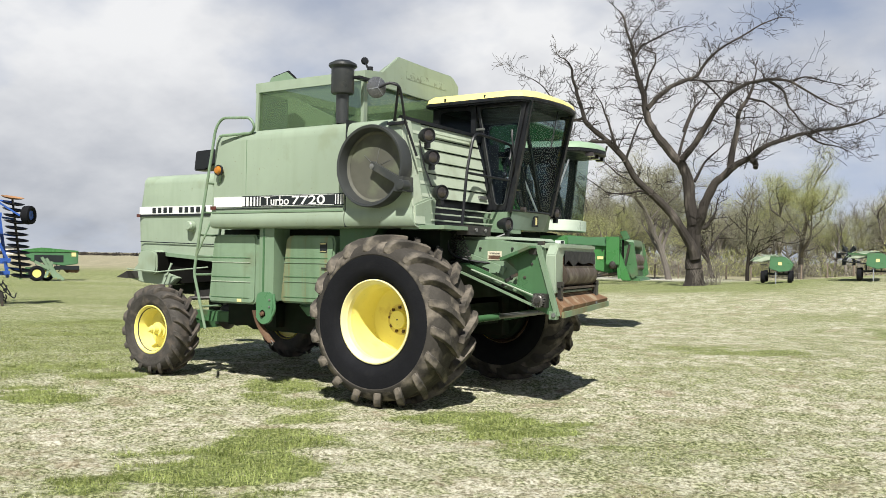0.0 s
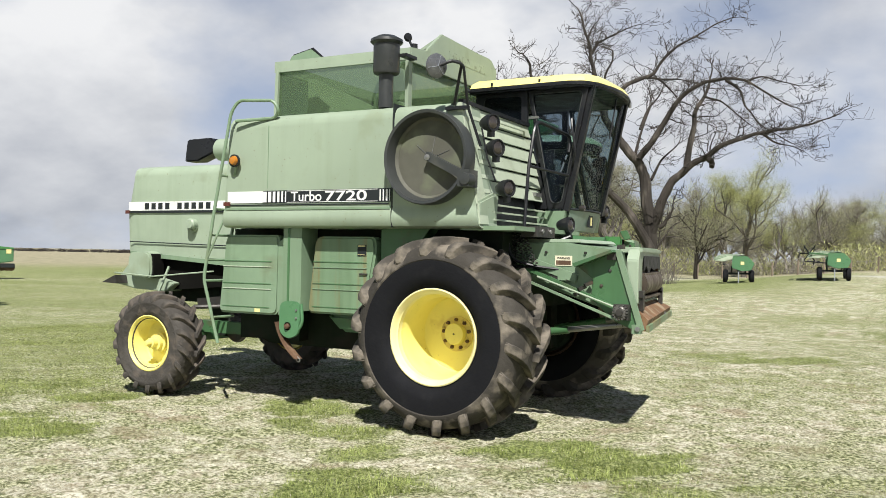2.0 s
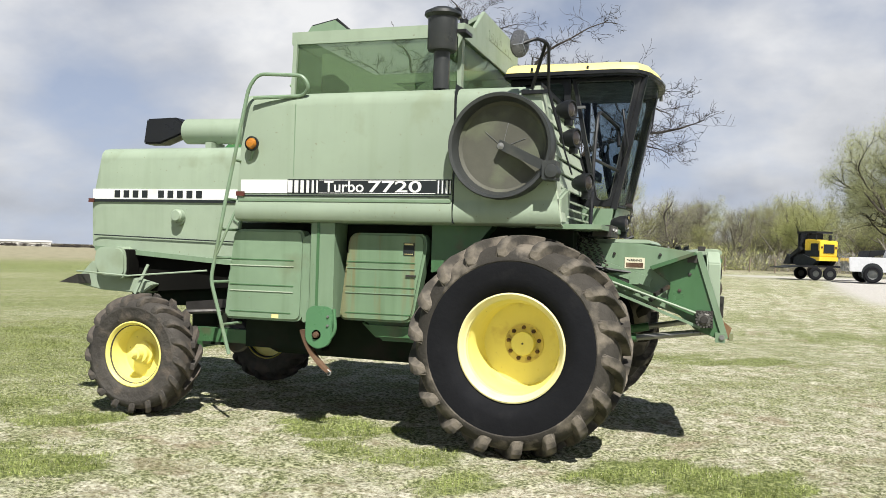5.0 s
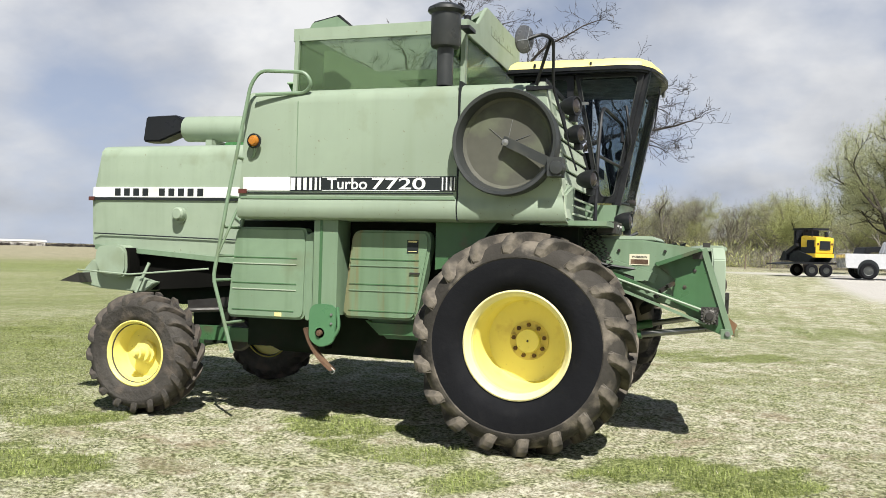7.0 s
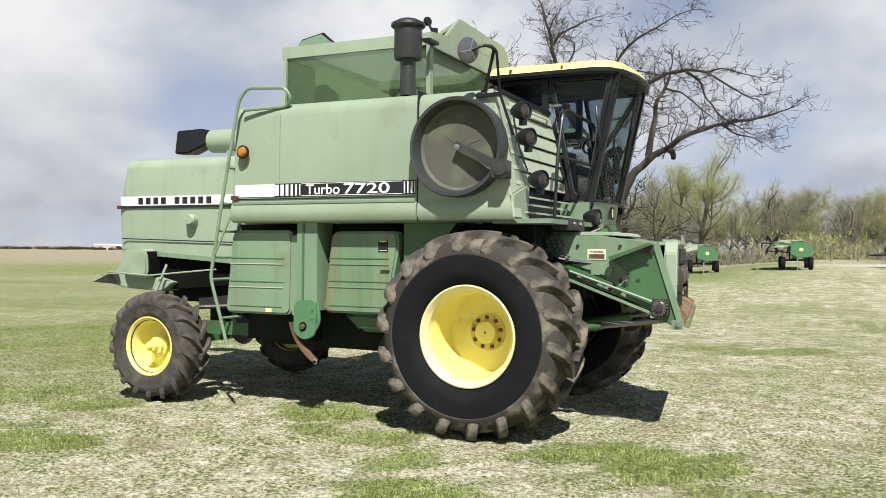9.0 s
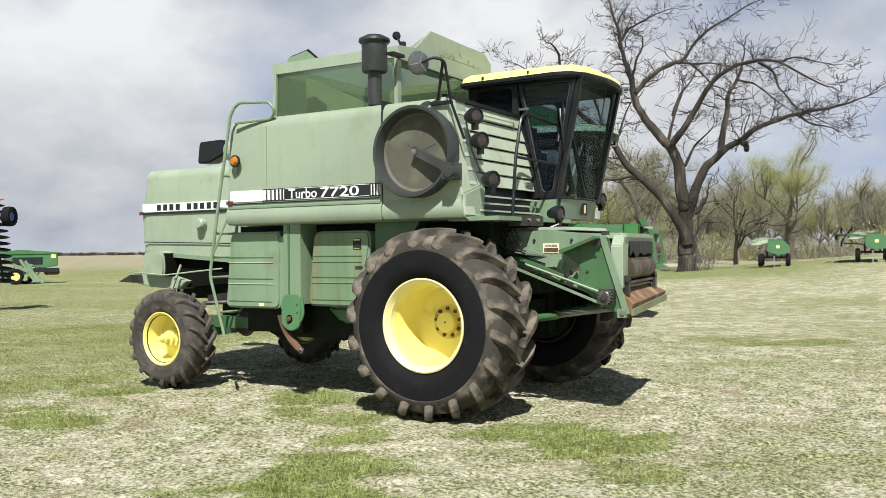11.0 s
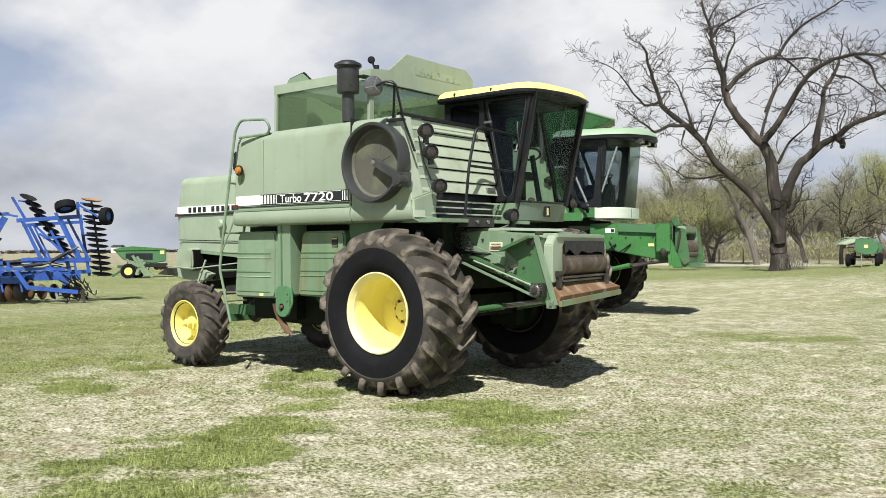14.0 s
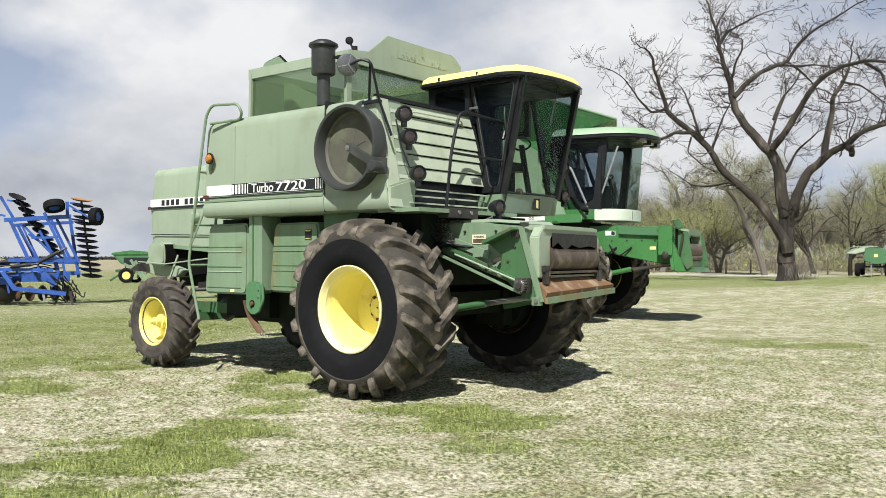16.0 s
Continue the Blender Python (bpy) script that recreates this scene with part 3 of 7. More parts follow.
def blade_mat(name, dark, light):
    m = bpy.data.materials.new(name)
    m.use_nodes = True
    t = m.node_tree
    b = t.nodes["Principled BSDF"]
    b.inputs["Roughness"].default_value, b.inputs["Specular IOR Level"].default_value = 0.7, 0.2
    geo = t.nodes.new("ShaderNodeNewGeometry")
    r = t.nodes.new("ShaderNodeValToRGB")
    r.color_ramp.elements[0].color, r.color_ramp.elements[1].color = (*dark, 1), (*light, 1)
    t.links.new(geo.outputs["Random Per Island"], r.inputs[0])
    # whole clumps are paler or darker than others
    tc = t.nodes.new("ShaderNodeTexCoord")
    nz = t.nodes.new("ShaderNodeTexNoise")
    nz.inputs["Scale"].default_value, nz.inputs["Detail"].default_value, nz.inputs["Roughness"].default_value = 2.4, 5.0, 0.75
    t.links.new(tc.outputs["Object"], nz.inputs["Vector"])
    k = t.nodes.new("ShaderNodeValToRGB")
    k.color_ramp.elements[0].position, k.color_ramp.elements[1].position = 0.4, 0.56
    k.color_ramp.elements[0].color, k.color_ramp.elements[1].color = (0.42, 0.44, 0.3, 1), (1.0, 1.0, 0.98, 1)
    t.links.new(nz.outputs["Fac"], k.inputs[0])
    mx = t.nodes.new("ShaderNodeMixRGB")
    mx.blend_type = 'MULTIPLY'
    mx.inputs[0].default_value = 1.0
    t.links.new(r.outputs[0], mx.inputs[1])
    t.links.new(k.outputs[0], mx.inputs[2])
    t.links.new(mx.outputs[0], b.inputs["Base Color"])
    return m


blades("dry_grass", "pale dead straw lying flat on the lawn", 700000, lambda x, y: np.clip(1.0 - 0.8 * cover(x, y), 0, 1) * step(14, 2, y),
       (-8, 9, -7.4, 14), (0.012, 0.036), (0.003, 0.008), (1.0, 1.55), blade_mat("straw_blades", (0.33, 0.305, 0.215), (0.74, 0.71, 0.61)), 3)
blades("green_grass", "fresh green tufts of grass in the lawn", 700000, lambda x, y: np.clip((cover(x, y) - 0.25) * 1.6, 0, 1) * step(16, 3, y),
       (-12, 9, -7.4, 12), (0.02, 0.055), (0.003, 0.008), (0.3, 1.25), blade_mat("green_blades", (0.13, 0.165, 0.045), (0.4, 0.44, 0.16)), 4)

blades("lush_grass", "taller bright green grass in thick patches", 300000, lambda x, y: step(0.5, 0.85, cover(x, y)) * step(1.5, -0.5, y) * step(-6.5, -4.5, x),
       (-6, 6, -7.4, 1.5), (0.025, 0.07), (0.003, 0.007), (0.3, 1.3), blade_mat("lush_blades", (0.15, 0.2, 0.05), (0.42, 0.48, 0.17)), 6)


# ---- wheels ----
def tyre_mesh(R, half, rim_r, lugs, lug_h, thick, skew, dish=0.02):
    """A tractor tyre about the y axis: carcass with bulged sidewalls, and one slanting lug of each row, wrapped over the shoulder."""
    c = R - lug_h
    w = half
    prof = [(rim_r, -w * 0.78), (rim_r + 0.05 * R, -w * 0.93), ((rim_r + 0.76 * R) * 0.5, -w * 1.0), (0.755 * R, -w * 0.975), (0.765 * R, -w * 0.99), (0.785 * R, -w * 0.985),
            (0.83 * R, -w * 0.92), (0.875 * R, -w * 0.83), (c - 0.012 * R, -w * 0.64), (c, -w * 0.35), (c + 0.004, 0)]
    prof = prof + [(r, -h) for r, h in prof[-2::-1]]
    body = lathe(bmesh.new(), prof + [(rim_r - 0.03, w * 0.7), (rim_r - 0.03, -w * 0.7)], 64, closed=True)
    lug = []
    # along the lug from the middle of the tread out over the shoulder: place across, crown radius, sweep, width, depth
    st = [(0.02, R, 0.0, 0.85, 1.35), (0.3, R - 0.004, 0.3, 0.9, 1.35), (0.62, R - 0.012 * R, 0.6, 1.0, 1.4), (0.85, R - 0.04 * R, 0.8, 1.1, 2.0), (0.95, R - 0.085 * R, 0.91, 1.1, 1.9),
          (0.985, R - 0.13 * R, 0.96, 0.95, 1.3), (0.985, R - 0.185 * R, 1.0, 0.5, 0.6)]
    for side in (-1, 1):
        bm = bmesh.new()
        rows = []
        for f, top, k, broad, deep in st:
            y = side * w * f
            a = skew * k
            wide = thick * broad
            low = top - lug_h * deep
            row = []
            for da, r in ((-wide * (0.58 if f < 0.8 else 0.7), low), (-wide * 0.48, top - 0.006), (-wide * 0.42, top), (wide * 0.42, top), (wide * 0.48, top - 0.006), (wide * (0.66 if f < 0.8 else 0.95), low)):
                yy = y * (0.95 if f > 0.8 and r == low else 1)
                row.append(bm.verts.new((r * math.cos(a + da / R), yy, r * math.sin(a + da / R))))
            rows.append(row)
        for p, q in zip(rows, rows[1:]):
            for j in range(5):
                bm.faces.new((p[j], p[j + 1], q[j + 1], q[j]))
        bm.faces.new(rows[0][::-1])
        bm.faces.new(rows[-1])
        bmesh.ops.recalc_face_normals(bm, faces=bm.faces)
        me = bpy.data.meshes.new("tread_lug")
        bm.to_mesh(me)
        bm.free()
        lug.append(me)
    return body, lug


def split_tyre(parent, R, half, rim_r, lugs, lug_h, thick, skew, wall, tread, off=0.0):
    """Carcass of one tyre, and its lugs as single pieces round it."""
    body, lug = tyre_mesh(R, half, rim_r, lugs, lug_h, thick, skew)
    for f in body.faces:
        c = f.calc_center_median()
        f.material_index = 1 if math.hypot(c.x, c.z) > R * 0.757 else 0
    ob = part("tyre", body, wall, parent, "worn ribbed farm tyre with a dusty tread")
    ob.data.materials.append(tread)
    ob.location = (0, off, 0)
    for k, me in enumerate(lug):
        me.materials.append(tread)
        for i in range(lugs):
            o = new("tread_lug", me)
            o.parent = parent
            o.location = (0, off, 0)
            o.rotation_euler = (0, -2 * math.pi * (i + 0.5 * k) / lugs, 0)
    return ob


def drive_wheel(parent, y, side):
    """side -1: the dished face looks to -y."""
    rim = L([(0.405, 0.62), (0.42, 0.6), (0.405, 0.585), (0.385, 0.57), (0.385, 0.54), (0.372, 0.51), (0.2, 0.52), (0.0, 0.52), (0.0, 0.495), (0.19, 0.495), (0.34, 0.475),
             (0.354, 0.45), (0.352, 0.2), (0.372, 0.15), (0.385, 0.12), (0.385, 0.06), (0.40, 0.045), (0.408, 0.015), (0.425, 0.0), (0.437, 0.006), (0.437, 0.02), (0.415, 0.05), (0.40, 0.62)][::-1], seg=64, closed=True)
    for f in rim.faces:
        c = f.calc_center_median()
        f.material_index = 1 if c.y < 0.13 and math.hypot(c.x, c.z) > 0.37 else 2 if c.y > 0.505 else 0
    wheel = part("wheel", rim, YELLOW, parent, "deep-dished yellow steel wheel rim")
    wheel.data.materials.append(LIPYELLOW)
    wheel.data.materials.append(RUST)  # dark brown on the inner flange imitates the deep shade there
    split_tyre(wheel, 0.905, 0.375, 0.43, 18, 0.072, 0.088, 0.3, SIDEWALL, TREAD, 0.33)
    part("hub_plate", L([(0.0, 0.42), (0.095, 0.42), (0.1, 0.43), (0.1, 0.5), (0.0, 0.5)], seg=28), YELLOW, wheel, "round yellow hub cap")
    part("hub_ring", L([(0.1, 0.482), (0.165, 0.482), (0.165, 0.498), (0.1, 0.498)], seg=28, closed=True), RUSTYELLOW, wheel, "rust-stained yellow hub flange")
    part("grease_cap", L([(0.0, 0.412), (0.008, 0.414), (0.009, 0.42)], seg=10), DARKSTEEL, wheel)
    nut = L([(0.0, 0.455), (0.014, 0.456), (0.018, 0.462), (0.018, 0.484)], seg=6)
    me_ = bpy.data.meshes.new("lug_bolt")
    nut.to_mesh(me_)
    nut.free()
    me_.materials.append(RUST)
    for i in range(9):
        a = 2 * math.pi * i / 9 + 0.2
        o = new("lug_bolt", me_)
        o.parent = wheel
        o.location = (0.132 * math.cos(a), 0, 0.132 * math.sin(a))
    wheel.location = (0, y, 0.885)
    if side > 0:
        wheel.rotation_euler = (0, 0, math.pi)
    return wheel


def steer_wheel(parent, x, y, side, turn):
    rim = L([(0.285, 0.34), (0.3, 0.32), (0.27, 0.28), (0.265, 0.25), (0.1, 0.22), (0.0, 0.22), (0.0, 0.2), (0.1, 0.2), (0.235, 0.215), (0.25, 0.19), (0.262, 0.06),
             (0.28, 0.03), (0.29, 0.008), (0.302, 0.0), (0.312, 0.006), (0.312, 0.02), (0.29, 0.06), (0.285, 0.3)][::-1], seg=44, closed=True)
    wheel = part("wheel", rim, YELLOW, parent, "yellow steel wheel rim with a long hub")
    split_tyre(wheel, 0.575, 0.19, 0.3, 17, 0.048, 0.062, 0.34, OLDTREAD, OLDTREAD, 0.17)
    part("hub", L([(0.0, -0.03), (0.03, -0.028), (0.036, -0.01), (0.036, 0.03), (0.055, 0.035), (0.055, 0.1), (0.085, 0.105), (0.085, 0.15), (0.11, 0.155), (0.11, 0.205), (0.0, 0.205)], seg=20), YELLOW, wheel, "stepped yellow wheel hub")
    for i in range(6):
        a = 2 * math.pi * i / 6
        part("lug_bolt", L([(0.0, 0.125), (0.013, 0.126), (0.013, 0.155)], (0.068 * math.cos(a), 0, 0.068 * math.sin(a)), 6), STEEL, wheel)
    wheel.location = (x, y, 0.58)
    wheel.rotation_euler = (0, 0, radians(turn) + (math.pi if side > 0 else 0))
    return wheel


def work_lamp(parent, at, aim, name="work_lamp"):
    """A round black work lamp on a bent bracket. aim: heading of its face in degrees from +x."""
    m = pose(*at, 0, 0, aim + 90)
    lamp = part(name, lathe(bmesh.new(), [(0.0, 0.12), (0.04, 0.115), (0.06, 0.08), (0.078, 0.03), (0.082, -0.02), (0.08, -0.035), (0.07, -0.035), (0.066, -0.025), (0.0, -0.02)], 24, m), BLACK, parent, "round black work lamp")
    part("lens", lathe(bmesh.new(), [(0.0, -0.044), (0.03, -0.04), (0.05, -0.032), (0.058, -0.026), (0.058, -0.022), (0.0, -0.022)], 24, m), LENS, lamp)
    part("bracket", box(bmesh.new(), (-0.02, -0.03, -0.13), (0.02, 0.03, -0.075), m), BLACK, lamp, bevel=0.005)
    return lamp


# ---- the faded combine harvester ----
combine = thing("combine_harvester", "faded light green combine harvester with yellow wheels, parked on grass", "combine harvester")

# big side shields: rolled lower lip, flat side, rounded shoulder
SECTION = [(-1.02, 1.86), (-1.36, 1.862), (-1.405, 1.878), (-1.43, 1.92), (-1.432, 1.975), (-1.42, 2.03), (-1.408, 2.055), (-1.41, 2.075), (-1.405, 2.88),
           (-1.395, 2.94), (-1.365, 2.985), (-1.31, 3.01), (-1.02, 3.03)]


def shield(xs_of_z, cuts):
    """The shield's section swept along x; each cut gives an end as a function of height."""
    bm = bmesh.new()
    rows = []
    for s in cuts:
        rows.append([bm.verts.new((xs_of_z(s, z), y, z)) for y, z in SECTION])
    for a, b in zip(rows, rows[1:]):
        for i in range(len(SECTION) - 1):
            bm.faces.new((a[i], a[i + 1], b[i + 1], b[i]))
        bm.faces.new((a[-1], a[0], b[0], b[-1]))
    bm.faces.new(rows[0][::-1])
    bm.faces.new(rows[-1])
    bmesh.ops.recalc_face_normals(bm, faces=bm.faces)
    return bm


part("rear_shield", shield(lambda s, z: -2.655 + (z - 1.86) * 0.06 + s * (-0.592 + 2.655 - (z - 1.86) * 0.07), [0, 0.02, 0.3, 0.7, 1]), FADED, combine, "large smooth side shield with a rolled lower lip")
part("front_shield", shield(lambda s, z: -0.578 + s * (0.33 - (z - 1.88) * 0.19 + 0.578), [0, 0.5, 1]), FADED, combine, "front side shield round the rotary screen")
part("seam_strip", B((-2.62, -1.426, 2.04), (-0.6, -1.408, 2.062)), MID, combine, bevel=0.004)
part("seam_trim", B((-2.62, -1.418, 2.085), (-0.62, -1.408, 2.097)), INK, combine)
part("panel_joint", B((-2.08, -1.4115, 2.26), (-2.074, -1.4, 2.9)), MID, combine)
# stripe and lettering
part("stripe", B((-2.6, -1.4165, 2.112), (-2.13, -1.408, 2.232)), WHITE, combine, "white painted stripe")
part("stripe", B((-2.13, -1.4155, 2.108), (-0.6, -1.408, 2.236)), INK, combine, "black model stripe")
for i, (a, w) in enumerate(((-2.125, 0.045), (-2.06, 0.038), (-2.0, 0.032), (-1.942, 0.026), (-1.89, 0.02), (-1.845, 0.014), (-0.72, 0.012), (-0.685, 0.012), (-0.65, 0.02), (-0.615, 0.01))):
    part("stripe_bar", B((a, -1.4185, 2.118), (a + w, -1.414, 2.226)), WHITE, combine)
part("stripe_edge", B((-1.82, -1.4185, 2.226), (-0.74, -1.414, 2.231)), WHITE, combine)
part("stripe_edge", B((-1.82, -1.4185, 2.113), (-0.74, -1.414, 2.118)), WHITE, combine)
words("model_lettering", "Turbo", 0.135, WHITE, combine, pose(-1.77, -1.4175, 2.127, 90), 1.1)
words("model_lettering", "7720", 0.135, WHITE, combine, pose(-1.36, -1.4175, 2.127, 90), 1.85)
# dents and hinge pieces
part("hinge_bar", B((-0.60, -1.422, 2.5), (-0.582, -1.41, 2.68)), STEEL, combine, bevel=0.003)
part("shield_gap", B((-0.592, -1.409, 1.87), (-0.577, -1.0, 3.03)), INK, combine)
part("reflector", B((-2.635, -1.44, 2.085), (-2.56, -1.415, 2.125)), REDLENS, combine, bevel=0.008)
lampo = part("warning_lamp", L([(0.0, -0.045), (0.035, -0.04), (0.05, -0.015), (0.05, 0.02), (0.035, 0.045), (0.0, 0.05)], (-2.47, -1.47, 2.55), 20), ORANGELENS, combine, "round amber warning lamp")
part("bezel", L([(0.055, -0.012), (0.066, -0.01), (0.066, 0.012), (0.055, 0.014)], (-2.47, -1.47, 2.55), 20, closed=True), BLACK, lampo)
part("lamp_arm", T([(-2.47, -1.45, 2.5), (-2.5, -1.42, 2.42), (-2.56, -1.38, 2.4)], 0.012), MID, combine)

# rotary air screen
RC = (-0.165, 2.5)
screen = part("rotary_screen", L([(0.0, -1.425), (0.375, -1.425), (0.385, -1.4), (0.0, -1.4)], (RC[0], 0, RC[1]), 48), SCREEN, combine, "dusty round rotary air screen")
part("screen_ring", L([(0.37, -1.385), (0.375, -1.5), (0.40, -1.555), (0.425, -1.56), (0.435, -1.54), (0.432, -1.385)], (RC[0], 0, RC[1]), 64, closed=True), GREY, combine, "dark grey flared screen housing ring")
part("screen_lip", L([(0.345, -1.43), (0.372, -1.45), (0.372, -1.42)], (RC[0], 0, RC[1]), 48, closed=True), SCREEN, combine)
arm = bmesh.new()
beam(arm, (RC[0] - 0.02, -1.47, RC[1] + 0.02), (RC[0] + 0.40, -1.535, RC[1] - 0.18), 0.05, 0.075)
part("screen_arm", arm, GREY, combine, "dark suction arm across the screen", bevel=0.008)
part("arm_pivot", L([(0.0, -1.51), (0.028, -1.505), (0.028, -1.42)], (RC[0], 0, RC[1]), 16), STEEL, screen)
part("arm_box", B((0.2, -1.6, 2.22), (0.31, -1.42, 2.37), None), GREY, combine, "dark housing at the end of the suction arm", bevel=0.025)
part("arm_cap", L([(0.0, -1.62), (0.05, -1.615), (0.06, -1.59), (0.06, -1.5)], (0.275, 0, 2.285), 20), GREY, combine)
for a in (20, 78, 140):
    c, s = math.cos(radians(a)), math.sin(radians(a))
    part("scratch", BEAM((RC[0] + 0.03 * c, -1.428, RC[1] + 0.03 * s), (RC[0] + 0.2 * c, -1.4275, RC[1] + 0.2 * s), 0.004), STEEL, screen)

# louvred engine front beside the cab, leaning back
def lean(z):
    return 0.33 - (z - 1.88) * 0.19


part("engine_front", P([(lean(1.9) - 0.07, 1.9), (lean(3.0) - 0.07, 3.0), (lean(3.0) - 0.12, 3.0), (lean(1.9) - 0.4, 1.9)], 'y', -1.36, 0.16), BLACK, combine, "dark backing behind the louvres")
part("corner_post", P([(lean(1.9) - 0.05, 1.9), (lean(1.9) + 0.012, 1.9), (lean(3.0) + 0.012, 3.0), (lean(3.0) - 0.05, 3.0)], 'y', -1.4, -1.22), PALE, combine, "pale green corner panel")
for i in range(6):
    z0 = 2.19 + i * 0.135
    z1 = z0 + 0.124
    right = 0.16 + (3.0 - z0) * 0.28
    b = P([(lean(z0) + 0.006, z0), (lean(z1) - 0.012, z1), (lean(z1) - 0.035, z1), (lean(z0) - 0.02, z0)], 'y', -1.2, right - 0.03)
    part("louvre", b, PALE, combine, "" if i else "pale green louvre slat", bevel=0.004)
part("louvre_rim", BEAM((lean(3.0) - 0.01, -1.38, 3.015), (lean(3.0) - 0.01, 0.17, 3.005), 0.05, 0.035), BLACK, combine)
part("louvre_handle", T(bent([(lean(2.9), -0.9, 2.86), (lean(2.9) + 0.03, -0.88, 2.91), (lean(2.9) + 0.03, -0.05, 2.91), (lean(2.9), 0.0, 2.86)], 0.03), 0.009, 6), PALE, combine)
part("latch", B((lean(2.28) - 0.01, 0.0, 2.24), (lean(2.28) + 0.03, 0.16, 2.28)), STEEL, combine, bevel=0.006)
for z0 in (1.95, 2.02, 2.09):
    part("grille_bar", BEAM((lean(z0) + 0.01, -1.1, z0), (lean(z0) + 0.01, 0.3, z0), 0.022, 0.016), PALE, combine)
part("corner_box", P([(-1.4, 1.88), (-1.02, 1.88), (-0.98, 2.18), (-1.05, 2.2), (-1.4, 2.1)], 'x', 0.16, lean(2.0) + 0.016), FADED, combine, bevel=0.02)
for at in ((0.33, -1.2, 2.83), (0.37, -1.17, 2.6), (0.48, -1.16, 2.23)):
    work_lamp(combine, at, -20)
part("lamp_wire", T([(0.25, -1.23, 2.78), (0.3, -1.2, 2.5), (0.36, -1.15, 2.3)], 0.008, 6), BLACK, combine)

# deck, rail and steps in front of the engine
part("deck", B((0.1, -1.33, 1.845), (0.64, 0.35, 1.885)), MID, combine, "green walkway deck", bevel=0.006)
part("deck_bracket", B((0.5, -0.86, 1.8), (0.655, -0.4, 1.9)), DARKSTEEL, combine, bevel=0.008)
for y in (-0.72, -0.52):
    part("deck_bolt", L([(0.0, -0.01), (0.022, -0.008), (0.022, 0.01)], (0.66, y, 1.855), 6, (0, 0, 90)), STEEL, combine)
part("hand_rail", T(bent([(0.45, -0.68, 1.87), (0.45, -0.59, 2.5), (0.46, -0.46, 2.95), (0.56, 0.26, 2.88), (0.57, 0.17, 2.7)], 0.12), 0.017), BLACK, combine, "bent black tube hand rail")
part("hand_rail", T([(0.455, -0.59, 2.49), (0.57, 0.17, 2.46)], 0.015), BLACK, combine)

# mirror on its bracket
at_mirror = pose(0.02, -1.68, 3.28, 8, 0, 62)
mir = part("mirror", L([(0.0, -0.02), (0.075, -0.016), (0.106, 0.0), (0.11, 0.012), (0.0, 0.012)], (0.02, -1.68, 3.28), 28, (8, 0, 62)), MIRRORFACE, combine, "round dark grey mirror on a bent rod")
for k in (75, 195, 315):
    a = radians(k)
    part("mirror_spoke", BEAM(at_mirror @ Vector((0, -0.021, 0)), at_mirror @ Vector((0.1 * math.cos(a), -0.01, 0.1 * math.sin(a))), 0.006), MIRRORGREY, mir)
part("mirror_rod", T(bent([(0.03, -1.67, 3.28), (0.13, -1.62, 3.33), (0.2, -1.55, 3.32), (0.06, -1.42, 2.97)], 0.05), 0.014), BLACK, combine, "bent mirror rod")
part("mirror_rod", T(bent([(0.13, -1.62, 3.33), (0.22, -1.56, 3.3), (0.2, -1.42, 2.95), (0.3, -1.35, 2.6)], 0.04), 0.013), BLACK, combine)
part("mirror_foot", B((-0.02, -1.44, 2.93), (0.2, -1.38, 2.96)), BLACK, combine, bevel=0.006)

# exhaust
muff = part("exhaust_pipe", L([(0.0, 3.02), (0.07, 3.02), (0.07, 3.34), (0.12, 3.35), (0.128, 3.37), (0.128, 3.63), (0.145, 3.64), (0.16, 3.655), (0.155, 3.68), (0.09, 3.715), (0.0, 3.72)], (0, 0, 0), 32), STACK, combine, "dark grey exhaust stack with a flared cap")
muff.matrix_local = pose(-0.77, -1.26, 0, 90)
part("stack_clamp", B((-0.66, -1.2, 3.52), (-0.58, -1.0, 3.55)), BLACK, combine)

# grain tank
TX0, TX1, TY = -2.33, -0.69, 0.97
tank = part("grain_tank", B((TX0 + 0.05, -TY + 0.03, 2.6), (TX1 - 0.05, TY, 3.04)), FADED, combine, "open grain tank with clear sides")


def tank_frame(a, b, w=0.07, h=0.04):
    return part("tank_post", BEAM(a, b, w, h), FADED, tank, bevel=0.006)


for x, y in ((TX0, -TY), (TX1, -TY), (TX0, TY), (TX1, TY)):
    tank_frame((x, y, 3.0), (x + (0.02 if x < -1 else 0), y, 3.6))
part("tank_rail", B((TX0 - 0.02, -TY - 0.03, 3.54), (TX1 + 0.03, -TY + 0.0, 3.655)), FADED, tank, bevel=0.008)
part("tank_rail", B((TX0 - 0.02, TY - 0.0, 3.54), (TX1 + 0.03, TY + 0.03, 3.655)), FADED, tank, bevel=0.008)
part("tank_rail", B((TX0 - 0.03, -TY, 3.54), (TX0, TY, 3.655)), FADED, tank, bevel=0.008)
part("tank_pane", B((TX0 + 0.02, -TY - 0.006, 3.0), (TX1 - 0.02, -TY + 0.0, 3.55)), TANKPANE, tank, "dusty see-through side panel")
part("tank_pane", B((TX0 + 0.02, TY, 3.0), (TX1 - 0.02, TY + 0.006, 3.55)), TANKPANE, tank)
part("tank_pane", B((TX0 - 0.01, -TY + 0.02, 3.0), (TX0, TY - 0.02, 3.55)), TANKPANE, tank)
part("tank_pane", B((TX1, -TY + 0.04, 3.0), (TX1 + 0.006, TY - 0.02, 3.55)), TANKPANE, tank, "see-through front panel")
